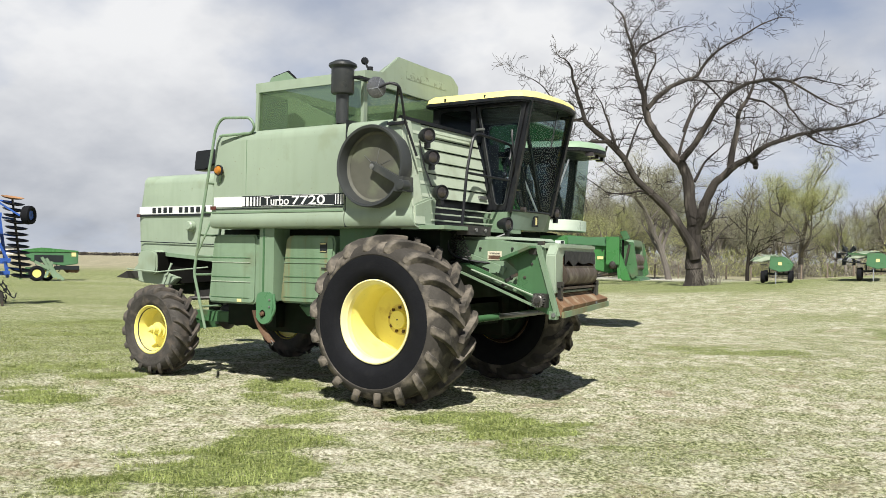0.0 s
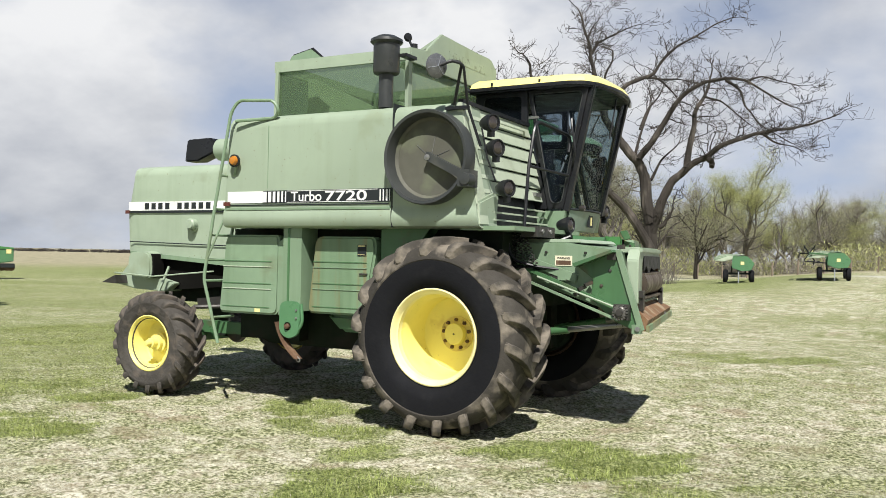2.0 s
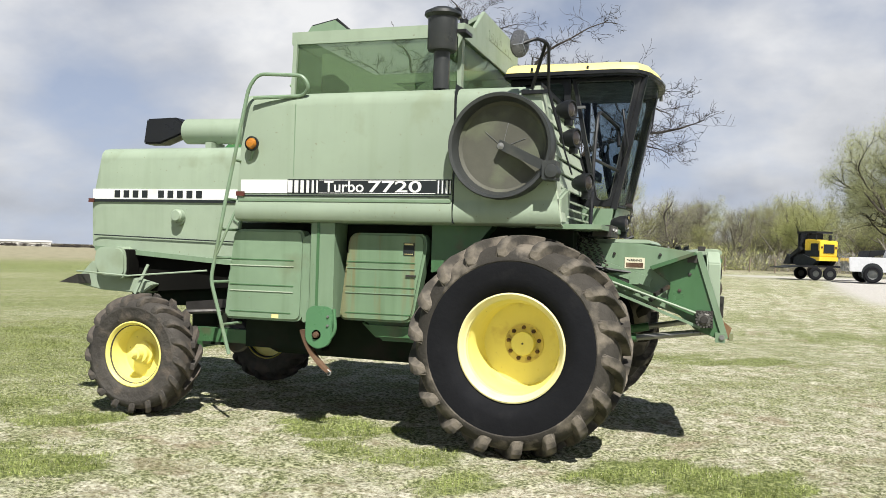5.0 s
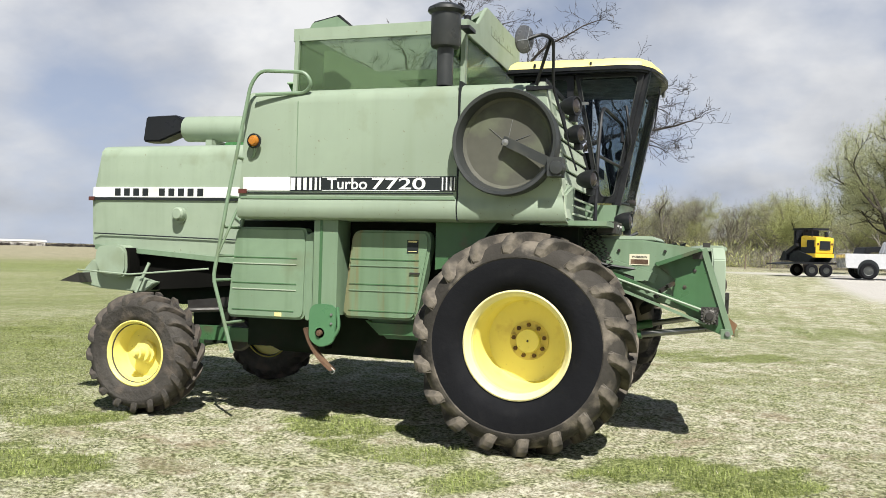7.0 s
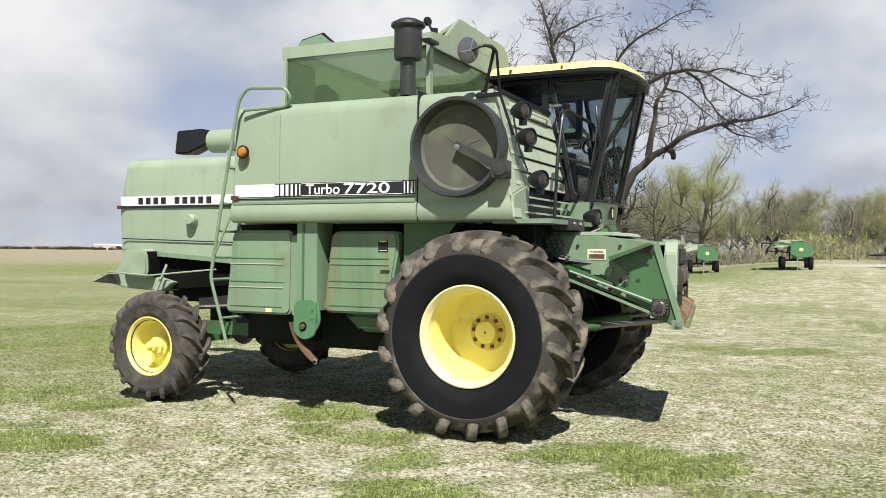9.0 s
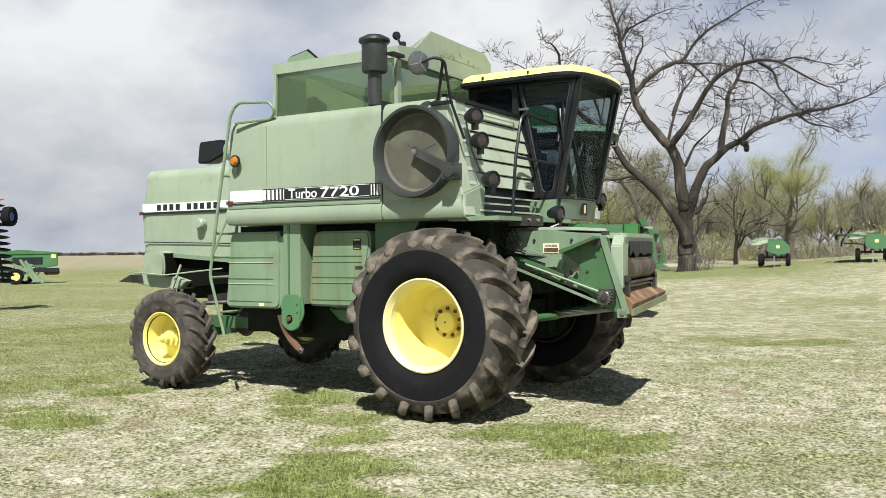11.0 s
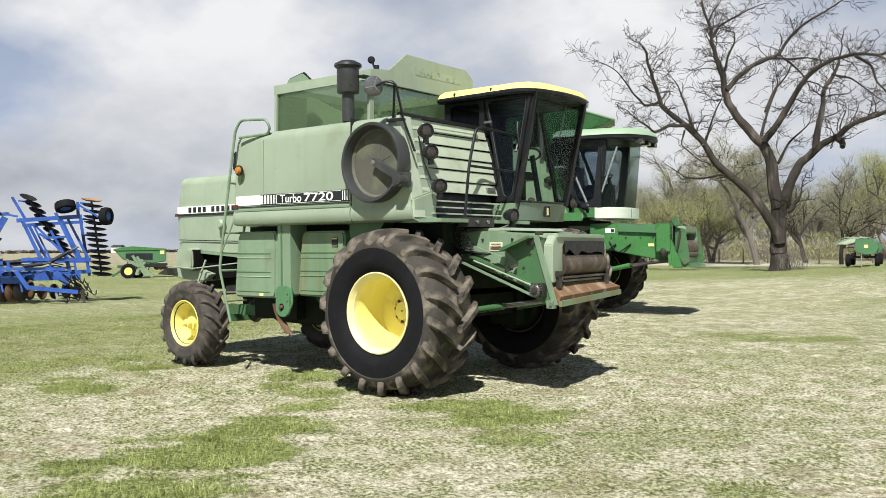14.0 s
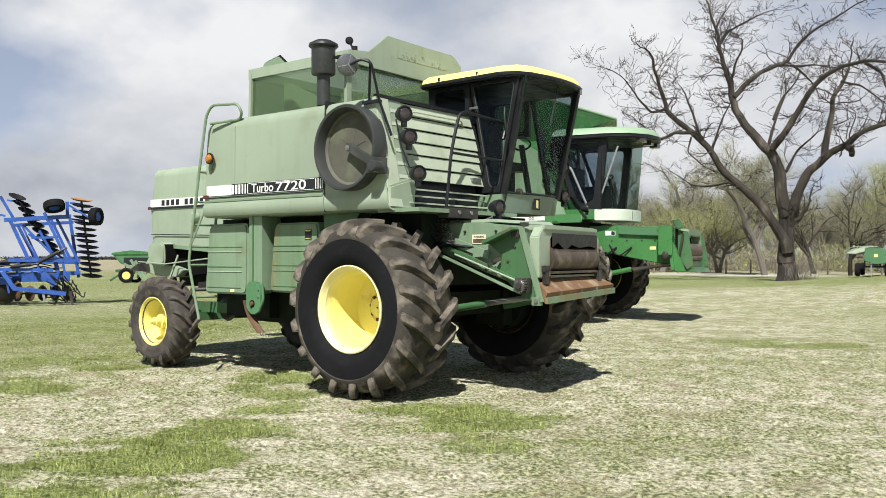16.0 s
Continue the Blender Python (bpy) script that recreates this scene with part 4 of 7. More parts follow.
part("tank_baffle", P([(-2.2, 3.56), (-1.15, 3.08), (-1.15, 3.03), (-2.28, 3.03), (-2.28, 3.56)], 'y', -0.5, -0.46), FADED, tank, "sloping inner tank plate")
part("tank_auger", L([(0.0, -0.6), (0.17, -0.6), (0.17, 0.5), (0.0, 0.5)], (-1.1, 0.0, 3.06), 20), FADED, tank)
part("tank_front_panel", P([(-TY - 0.02, 3.52), (-TY - 0.02, 3.66), (-0.68, 3.69), (-0.36, 3.93), (0.86, 3.9), (TY + 0.03, 3.8), (TY + 0.03, 3.5)], 'x', TX1 + 0.0, TX1 + 0.035), FADED, tank, "raised front panel with peeling paint", bevel=0.005)
part("tank_hatch", P([(TX1 + 0.01, 3.92), (TX1 - 0.5, 3.66), (TX1 - 0.5, 3.63), (TX1 + 0.01, 3.88)], 'y', -0.36, 0.86), FADED, tank, "sloping tank lid")
part("paint_scar", B((TX1 + 0.036, -0.2, 3.7), (TX1 + 0.038, 0.7, 3.79)), mat("peeled_paint", (0.285, 0.352, 0.262), 0.6, vary=0.1, dirt=(0.1, 0.11, 0.07), dirt_amount=0.42, dirt_scale=16), tank)
for z in (3.1, 3.25, 3.4, 3.58):
    part("rivet", L([(0.0, -0.006), (0.012, -0.004), (0.012, 0.0)], (TX1 - 0.0, -TY - 0.02, z), 8), BLACK, tank)
cap = part("rear_fold", P([(-2.28, 3.655), (-2.23, 3.74), (-1.98, 3.79), (-1.8, 3.655)], 'y', -0.86, -0.8), MID, tank, "small folded rear panel")
part("rear_fold_edge", T([(-2.26, -0.83, 3.66), (-2.22, -0.83, 3.75), (-1.97, -0.83, 3.8), (-1.8, -0.83, 3.66)], 0.014), BLACK, cap)
part("beacon_stem", T([(-0.7, -0.86, 3.66), (-0.7, -0.86, 3.72)], 0.035, 12), BLACK, combine)
part("beacon", L([(0.0, -0.02), (0.03, -0.018), (0.045, 0.0), (0.03, 0.018), (0.0, 0.02)], (-0.76, -0.88, 3.79), 16, (0, 0, 50)), BLACK, combine, "small round black cap on a stem")
part("beacon_rod", T([(-0.72, -0.87, 3.7), (-0.75, -0.88, 3.77)], 0.012, 6), BLACK, combine)

# unloading auger folded back along the machine
part("auger_tube", T([(-2.3, 0.45, 2.93), (-4.55, 0.6, 2.98)], 0.15, 24), FADED, combine, "long light green unloading tube")
part("auger_collar", T([(-3.3, 0.517, 2.952), (-2.7, 0.477, 2.94)], 0.165, 24), FADED, combine)
part("auger_clamp", T([(-3.42, 0.525, 2.955), (-3.36, 0.52, 2.954)], 0.175, 20), STEEL, combine)
part("auger_spout", P([(-4.66, 3.14), (-5.08, 3.13), (-5.12, 2.83), (-4.88, 2.83), (-4.5, 2.97), (-4.48, 3.0)], 'y', 0.5, 0.72), BLACK, combine, "black rubber spout", bevel=0.03)
part("auger_hinge", B((-3.45, 0.3, 3.03), (-3.3, 0.36, 3.12)), STEEL, combine, bevel=0.01)
part("auger_rest", B((-4.2, 0.42, 2.58), (-4.12, 0.7, 2.83)), FADED, combine)

# rear hood
HOOD = [(-0.755, 1.5), (-0.78, 2.05), (-0.78, 2.5), (-0.765, 2.56), (-0.72, 2.605), (-0.6, 2.63), (0.6, 2.63), (0.72, 2.605), (0.765, 2.56), (0.78, 2.5), (0.78, 2.05), (0.755, 1.5)]
hb = bmesh.new()
rows = []
for x, zk, taper in ((-2.55, 0.0, 1), (-3.1, -0.06, 1), (-4.0, 0.0, 1), (-4.66, 0.06, 1), (-4.74, 0.09, 0.97)):
    row = []
    for y, z in HOOD:
        zz = z + (zk if z < 1.6 else 0) - (0.05 if taper < 1 and z > 2.5 else 0)
        row.append(hb.verts.new((x + (0.06 if (taper < 1 and z > 2.4) else 0) - (0.03 if taper < 1 and z < 2.2 else 0), y * taper, zz)))
    rows.append(row)
for a, b in zip(rows, rows[1:]):
    for i in range(len(HOOD) - 1):
        hb.faces.new((a[i], a[i + 1], b[i + 1], b[i]))
hb.faces.new(rows[-1])
bmesh.ops.recalc_face_normals(hb, faces=hb.faces)
hood = part("rear_hood", hb, FADED, combine, "smooth light green rear hood")
part("hood_stripe", B((-4.74, -0.79, 2.085), (-2.62, -0.781, 2.19)), WHITE, hood, "white stripe with blocked-out lettering")
part("hood_trim", B((-4.78, -0.795, 2.055), (-2.62, -0.781, 2.082)), INK, hood)
part("reflector", B((-4.79, -0.8, 2.05), (-4.72, -0.785, 2.09)), REDLENS, hood, bevel=0.008)
for i in range(9):
    a = -4.47 + i * 0.112 + (0.085 if i > 3 else 0)
    part("letter_bar", B((a, -0.7935, 2.1), (a + 0.068, -0.7895, 2.175)), INK, hood)
part("hood_cap", L([(0.0, -0.1), (0.05, -0.098), (0.065, -0.08), (0.065, -0.02), (0.05, 0.0), (0.0, 0.0)], (-3.67, -0.775, 1.92), 20), FADED, hood, "short capped pipe stub")
part("hood_cap_step", L([(0.05, -0.03), (0.078, -0.028), (0.078, 0.0), (0.05, 0.0)], (-3.69, -0.775, 1.9), 20, closed=True), FADED, hood)
part("hood_lip", BEAM((-4.7, -0.775, 1.57), (-3.0, -0.775, 1.46), 0.03, 0.05), MID, hood)
part("hood_seam", BEAM((-4.72, -0.783, 1.71), (-2.6, -0.783, 1.66), 0.006, 0.012), INK, hood)
part("hood_seam", BEAM((-3.06, -0.786, 1.9), (-2.8, -0.786, 1.72), 0.006, 0.012), MID, hood)
# solid black block in place of the shade inside the hood
part("hood_shade_block", P([(-4.5, 1.55), (-4.2, 1.13), (-3.3, 1.2), (-2.6, 1.28), (-2.6, 1.62), (-4.5, 1.62)], 'y', -0.7, 0.7), PIT, hood, "black block standing for the shade inside the hood")
# straw spreader and deflector at the tail
part("spreader_scoop", P(rounded([(-4.58, 1.58), (-4.22, 1.6), (-4.2, 1.26), (-4.5, 1.26), (-4.6, 1.4)], 0.12, 5), 'y', -0.93, -0.72), FADED, combine, "light green deflector scoop", bevel=0.02)
# black piece paints the shade inside the scoop
part("scoop_shade", P(rounded([(-4.3, 1.56), (-4.19, 1.57), (-4.18, 1.28), (-4.27, 1.3)], 0.03, 3), 'y', -0.9, -0.74), PIT, combine)
part("spreader_scoop", P([(-4.6, 1.52), (-4.25, 1.56), (-4.16, 1.36), (-4.3, 1.2), (-4.62, 1.26)], 'y', 0.72, 0.92), FADED, combine, bevel=0.04)
part("spreader_plate", P([(-4.95, 1.2), (-4.72, 1.44), (-4.3, 1.3), (-3.95, 1.22), (-4.1, 1.12), (-4.6, 1.14)], 'y', -0.8, 0.8), FADED, combine, "ragged straw deflector plate", bevel=0.01)
part("spreader_fin", P([(-4.97, 1.21), (-4.75, 1.3), (-4.72, 1.2)], 'y', -0.98, -0.7), DARKSTEEL, combine)
part("spreader_rod", T([(-4.78, -0.95, 1.33), (-4.15, -0.95, 1.3), (-3.3, -0.85, 1.38)], 0.009), FADED, combine)
for a in (-4.1,):
    part("spreader_strap", BEAM((a, -0.9, 1.12), (a + 0.12, -0.86, 1.42), 0.015, 0.03), FADED, combine)

# side doors below the shield
def side_door(x0, x1, z0, z1, cut, y, material, label):
    poly = [(x0 + 0.08, z1), (x1 - cut[1], z1), (x1, z1 - 0.12), (x1 - cut[2], z0), (x0 + 0.03, z0), (x0, z0 + 0.05)]
    bm = P(rounded(poly, 0.09, 4), 'y', y, y + 0.16)
    d = part("side_door", bm, material, combine, label, bevel=0.022, seg=3)
    h = z1 - z0
    part("door_groove", BEAM((x0 + 0.06, y - 0.002, z0 + h * 0.09), (x1 - 0.12, y - 0.002, z0 + h * 0.09), 0.006, 0.007), DEEP, d)
    for f in (0.32, 0.6):
        part("door_rib", BEAM((x0 + 0.06, y - 0.004, z0 + h * f), (x1 - 0.1, y - 0.004, z0 + h * f), 0.008, 0.008), PALE if material is not MIDRUST else MID, d)
        part("door_groove", BEAM((x0 + 0.06, y - 0.002, z0 + h * f + 0.055), (x1 - 0.1, y - 0.002, z0 + h * f + 0.055), 0.006, 0.008), DEEP, d)
    return d


da = side_door(-2.83, -2.02, 0.96, 1.79, (0, 0.02, 0.01), -1.27, MID, "bulged green side door with pressed ribs")
part("door_cheek", P(rounded([(-2.05, 1.72), (-1.95, 1.76), (-1.95, 0.98), (-2.03, 0.95)], 0.03), 'y', -1.26, -0.95), MID, combine, bevel=0.015)
part("door_label", B((-2.33, -1.275, 0.985), (-2.26, -1.268, 1.02)), LABELYELLOW, da)
db = side_door(-1.68, -0.87, 1.0, 1.78, (0, 0.02, 0.12), -1.23, MIDRUST, "green side door with rust streaks")
lab = part("door_label", B((-1.08, -1.236, 1.59), (-0.98, -1.229, 1.7)), INK, db, "small black warning label")
part("label_bar", B((-1.07, -1.239, 1.68), (-0.99, -1.235, 1.694)), LABELYELLOW, lab)
part("label_bar", B((-1.07, -1.239, 1.6), (-0.99, -1.235, 1.604)), LABELYELLOW, lab)
part("door_latch", B((-1.05, -1.245, 1.405), (-0.96, -1.228, 1.42)), DARKSTEEL, db)
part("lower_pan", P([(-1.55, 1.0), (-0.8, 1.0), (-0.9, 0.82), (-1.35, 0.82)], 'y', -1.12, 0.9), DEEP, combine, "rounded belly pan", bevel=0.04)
# upright and its green bracket
part("upright", B((-1.93, -1.32, 1.02), (-1.7, -1.05, 1.86)), MID, combine, "square green frame upright", bevel=0.012)
part("upright_rib", B((-1.87, -1.327, 1.05), (-1.845, -1.318, 1.86)), DEEP, combine)
part("upright_bracket", P(rounded([(-1.95, 1.12), (-1.68, 1.12), (-1.7, 0.78), (-1.84, 0.73), (-1.95, 0.8)], 0.1, 5), 'y', -1.345, -1.315), BRIGHT, combine, "bright green bolted bracket", bevel=0.006)
part("pivot_bolt", L([(0.0, -1.375), (0.025, -1.37), (0.03, -1.345), (0.045, -1.345), (0.045, -1.33)], (-1.84, 0, 0.865), 12), RUST, combine, "rusty pivot bolt")
for z in (0.95, 1.03):
    part("bracket_bolt", L([(0.0, -1.358), (0.012, -1.356), (0.014, -1.34)], (-1.73, 0, z), 6), STEEL, combine)
part("bracket_hook", T(bent([(-1.68, -1.33, 1.1), (-1.66, -1.33, 0.9), (-1.74, -1.33, 0.8)], 0.06), 0.016), BRIGHT, combine)
# rusty curved step hanging below
stp = bmesh.new()
prev = None
for i in range(9):
    s = i / 8
    c = Vector((-1.99 + 0.05 * math.sin(s * 2.2) + 0.22 * s ** 2.6, -1.3, 0.9 - 0.36 * s + 0.0 * s))
    ring = [stp.verts.new(c + Vector(d)) for d in ((-0.012, -0.05, 0), (0.012, -0.05, 0), (0.012, 0.05, 0), (-0.012, 0.05, 0))]
    if prev:
        for k in range(4):
            stp.faces.new((prev[k], prev[(k + 1) % 4], ring[(k + 1) % 4], ring[k]))
    else:
        stp.faces.new(ring[::-1])
    prev = ring
stp.faces.new(prev)
part("curved_strap", stp, RUST, combine, "curved rusty steel strap")
part("strap_ring", T(bent([(-1.76, -1.3, 0.55), (-1.73, -1.3, 0.5), (-1.70, -1.3, 0.53), (-1.74, -1.3, 0.56)], 0.02), 0.006, 6), STEEL, combine)

# chassis, axles and undergear; the near-black parts have shade in their colour
part("chassis", B((-2.9, -0.95, 1.1), (0.35, 0.95, 1.86)), SHADOWGREEN, combine, "grimy chassis body, coloured dark for the shade under the machine")
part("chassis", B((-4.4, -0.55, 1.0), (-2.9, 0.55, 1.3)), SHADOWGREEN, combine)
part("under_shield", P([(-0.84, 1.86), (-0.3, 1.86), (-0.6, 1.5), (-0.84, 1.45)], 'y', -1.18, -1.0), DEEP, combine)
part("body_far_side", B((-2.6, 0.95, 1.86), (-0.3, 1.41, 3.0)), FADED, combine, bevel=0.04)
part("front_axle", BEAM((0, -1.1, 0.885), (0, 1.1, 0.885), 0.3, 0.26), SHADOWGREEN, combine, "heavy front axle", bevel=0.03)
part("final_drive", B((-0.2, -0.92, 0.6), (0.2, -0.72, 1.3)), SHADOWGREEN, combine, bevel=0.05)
# discs added to darken the wheels' inner sides, which lie in deep shade
part("axle_housing", L([(0.0, 0.9), (0.34, 0.9), (0.36, 0.96), (0.36, 1.1), (0.0, 1.1)], (0, 0, 0.885), 28), SHADOWGREEN, combine, "round axle housing, added and coloured dark for shade inside the wheel")
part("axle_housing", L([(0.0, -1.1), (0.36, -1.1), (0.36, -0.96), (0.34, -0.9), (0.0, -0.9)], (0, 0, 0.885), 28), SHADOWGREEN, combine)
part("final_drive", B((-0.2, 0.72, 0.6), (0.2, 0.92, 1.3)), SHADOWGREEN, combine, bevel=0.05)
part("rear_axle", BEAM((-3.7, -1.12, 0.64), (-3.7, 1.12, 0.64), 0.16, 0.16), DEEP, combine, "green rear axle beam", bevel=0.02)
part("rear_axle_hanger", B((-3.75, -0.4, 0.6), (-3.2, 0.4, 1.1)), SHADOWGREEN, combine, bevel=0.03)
part("axle_beam", B((-3.4, -0.98, 0.7), (-2.6, -0.86, 0.83)), DEEP, combine, "green side rail", bevel=0.02)
part("steering_rod", T([(-3.4, -1.05, 0.98), (-2.9, -0.7, 1.0)], 0.025), DARKSTEEL, combine)
part("steering_rod", T([(-3.45, -1.0, 0.72), (-3.45, 1.0, 0.72)], 0.025), DARKSTEEL, combine)
part("axle_knuckle", B((-3.82, -1.16, 0.48), (-3.55, -1.0, 0.78)), DEEP, combine, bevel=0.04)
part("pulley", L([(0.0, -0.86), (0.14, -0.86), (0.16, -0.83), (0.14, -0.8), (0.0, -0.8)], (-2.95, 0, 0.75), 24), DARKSTEEL, combine)
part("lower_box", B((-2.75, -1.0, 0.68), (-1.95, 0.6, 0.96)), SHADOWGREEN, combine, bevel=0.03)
part("sieve_box", P([(-2.75, 0.72), (-2.5, 0.62), (-0.55, 0.6), (-0.35, 0.8), (-0.35, 1.15), (-2.75, 1.15)], 'y', -0.85, 0.9), SHADOWGREEN, combine, "grimy cleaning box below the body, coloured dark for shade", bevel=0.03)
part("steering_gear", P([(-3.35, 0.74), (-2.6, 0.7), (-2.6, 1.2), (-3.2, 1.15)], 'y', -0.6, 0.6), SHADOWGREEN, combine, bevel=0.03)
part("tie_bar", BEAM((-3.5, -0.85, 1.02), (-2.75, -0.85, 1.1), 0.07, 0.09), DARKSTEEL, combine, bevel=0.01)
drive_wheel(combine, -1.65, -1)
drive_wheel(combine, 1.65, 1)
steer_wheel(combine, -3.71, -1.42, -1, 0)
steer_wheel(combine, -3.71, 1.42, 1, 0)

# rear ladder
part("ladder_rail", T(bent([(-2.62, -1.5, 0.66), (-2.83, -1.5, 1.32), (-2.7, -1.5, 2.05), (-2.5, -1.5, 3.05), (-2.42, -1.48, 3.17), (-2.0, -1.44, 3.15), (-1.94, -1.42, 3.05), (-2.02, -1.38, 2.98), (-2.47, -1.46, 2.96)], 0.07), 0.017), MID, combine, "bent green tube ladder rail")
part("ladder_rail", T(bent([(-2.83, -1.18, 1.32), (-2.7, -1.18, 2.05), (-2.55, -1.18, 2.75)], 0.07), 0.017), MID, combine)
for x, z in ((-2.7, 0.92), (-2.81, 1.3), (-2.79, 1.52), (-2.75, 1.78), (-2.7, 2.05), (-2.62, 2.4)):
    part("ladder_rung", T([(x, -1.5, z), (x, -1.18, z)], 0.014), MID, combine)
part("ladder_stay", T([(-2.78, -1.5, 1.55), (-2.66, -1.4, 1.95)], 0.012), MID, combine)

# cab, offset to the far side
CX0, CY0, CY1 = -0.52, 0.2, 1.47
cab = part("cab_floor", P([(-0.5, 1.9), (0.5, 1.9), (0.53, 2.1), (-0.5, 2.1)], 'y', CY0 + 0.01, CY1 - 0.1), MID, combine, "green cab floor and skirt")


def cab_x(z):
    """The front edge of the cab's side leans forward with height."""
    return 0.525 + (z - 2.1) * 0.205


for y0, y1 in ((CY0, CY0 + 0.05), (CY1 - 0.05, CY1)):
    frame_ = bmesh.new()
    ringplate(frame_, rounded([(0.09, 3.4), (cab_x(3.4) - 0.02, 3.4), (cab_x(2.12) - 0.02, 2.12), (0.34, 2.12)], 0.01, 3), rounded([(0.14, 3.34), (0.71, 3.34), (0.49, 2.18), (0.375, 2.18)], 0.06, 3), 'y', y0, y1)
    part("cab_door", frame_, BLACK, combine, "black framed cab door", bevel=0.004)
    part("door_pane", P([(0.12, 3.36), (0.73, 3.36), (0.505, 2.165), (0.36, 2.165)], 'y', (y0 + y1) / 2, (y0 + y1) / 2 + 0.006), CABGLASS, combine, "dark tinted door window")
    rear_ = bmesh.new()
    ringplate(rear_, rounded([(CX0, 3.4), (0.085, 3.4), (0.085, 2.9), (CX0, 2.9)], 0.01, 3), rounded([(CX0 + 0.09, 3.33), (0.02, 3.33), (0.02, 2.97), (CX0 + 0.09, 2.97)], 0.06, 3), 'y', y0, y1)
    part("cab_side", rear_, BLACK, combine)
    part("side_pane", B((CX0 + 0.06, (y0 + y1) / 2, 2.95), (0.04, (y0 + y1) / 2 + 0.006, 3.35)), CABGLASS, combine)
    part("window_seal", T(bent([(0.14, y0 - 0.004, 3.34), (0.71, y0 - 0.004, 3.34), (0.49, y0 - 0.004, 2.18), (0.375, y0 - 0.004, 2.18), (0.14, y0 - 0.004, 3.34)], 0.06), 0.005, 6), GREY, combine)
part("cab_rear", P([(0.2, 2.1), (0.3, 3.4), (1.5, 3.4), (1.5, 2.1)], 'x', CX0, CX0 + 0.03), BLACK, combine, "dark cab rear wall")
part("cab_lower_rear", P([(CX0, 2.9), (0.12, 2.9), (0.34, 2.12), (CX0, 2.12)], 'y', CY0 + 0.015, CY0 + 0.05), BLACK, combine)
for y in (CY0 + 0.03, CY1 - 0.13):
    pil = bmesh.new()
    beam(pil, (cab_x(2.1) + 0.005, y + 0.015, 2.1), (cab_x(3.42) + 0.005, y + (0.035 if y < 1 else 0.06), 3.42), 0.055, 0.06)
    part("cab_pillar", pil, BLACK, combine, "black cab corner pillar", bevel=0.015)
# curved windscreen: columns of glass from pillar to pillar
wsn = bmesh.new()
cols = []
for i in range(11):
    s = i / 10
    y = CY0 + 0.08 + s * (CY1 - 0.2 - CY0 - 0.08)
    bow = 0.065 * math.sin(math.pi * s) ** 0.8
    cols.append([wsn.verts.new((cab_x(z) + 0.025 + bow, y + (s - 0.5) * (z - 2.1) * 0.12, z)) for z in (2.13, 2.6, 3.0, 3.38)])
for a, b in zip(cols, cols[1:]):
    for k in range(3):
        wsn.faces.new((a[k], b[k], b[k + 1], a[k + 1]))
part("windscreen", wsn, FRONTGLASS, combine, "curved green-tinted windscreen")
edge_lo = [(cab_x(2.12) + 0.03 + 0.065 * math.sin(math.pi * i / 10) ** 0.8, CY0 + 0.08 + i / 10 * (CY1 - 0.28 - CY0), 2.12) for i in range(11)]
part("windscreen_seal", T(edge_lo, 0.014, 6), INK, combine)
skirt = bmesh.new()
lo = [skirt.verts.new((x - 0.07, y, 1.9)) for x, y, z in edge_lo]
hi = [skirt.verts.new((x, y, 2.115)) for x, y, z in edge_lo]
for i in range(10):
    skirt.faces.new((lo[i], lo[i + 1], hi[i + 1], hi[i]))
part("cab_skirt", skirt, SKIRT, combine, "curved grey-green cab skirt")
emb = part("emblem", B((0.59, 0.74, 1.945), (0.612, 0.86, 2.075), None), INK, combine, "small black badge", bevel=0.004)
part("emblem_mark", B((0.613, 0.78, 1.965), (0.616, 0.82, 2.055)), LABELYELLOW, emb)
part("grab_bar", T(bent([(0.6, 0.17, 3.05), (0.62, 0.13, 2.95), (0.66, 0.13, 2.7), (0.62, 0.17, 2.6)], 0.04), 0.012), BLACK, combine)
part("door_handle", BEAM((0.13, 0.16, 3.08), (0.24, 0.14, 3.08), 0.03, 0.025), STEEL, combine, "chrome door handle", bevel=0.006)
# roof
rp = [(-0.58, 0.1), (0.58, 0.06), (0.75, 0.12), (0.86, 0.3), (0.92, 0.6), (0.94, 0.85), (0.92, 1.12), (0.86, 1.4), (0.74, 1.55), (0.56, 1.6), (-0.58, 1.58)]


def inset(poly, d):
    c = Vector((sum(p[0] for p in poly) / len(poly), sum(p[1] for p in poly) / len(poly)))
    return [tuple(Vector(p) + (c - Vector(p)).normalized() * d) for p in poly]


part("headliner", B((-0.45, 0.27, 3.335), (0.64, 1.38, 3.365)), GREY, combine, "grey cab headliner", bevel=0.008)
part("roof_brim", P(rp, 'z', 3.37, 3.43), BLACK, combine, "black roof brim", bevel=0.02, seg=3)
rf = bmesh.new()
layers = [(inset(rp, 0.03), 3.43), (inset(rp, 0.05), 3.475), (inset(rp, 0.12), 3.515), (inset(rp, 0.3), 3.535)]
rings = [[rf.verts.new((*p, z)) for p in pts] for pts, z in layers]
for a, b in zip(rings, rings[1:]):
    for i in range(len(rp)):
        rf.faces.new((a[i], a[(i + 1) % len(rp)], b[(i + 1) % len(rp)], b[i]))
rf.faces.new(rings[-1])
part("cab_roof", rf, ROOFYELLOW, combine, "faded yellow cab roof")
for x in (-0.3, 0.25):
    part("roof_clip", B((x, 0.1, 3.44), (x + 0.02, 0.12, 3.475)), INK, combine)
part("wiper", T([(0.86, 0.85, 3.35), (0.82, 0.75, 2.9)], 0.008, 6), BLACK, combine)
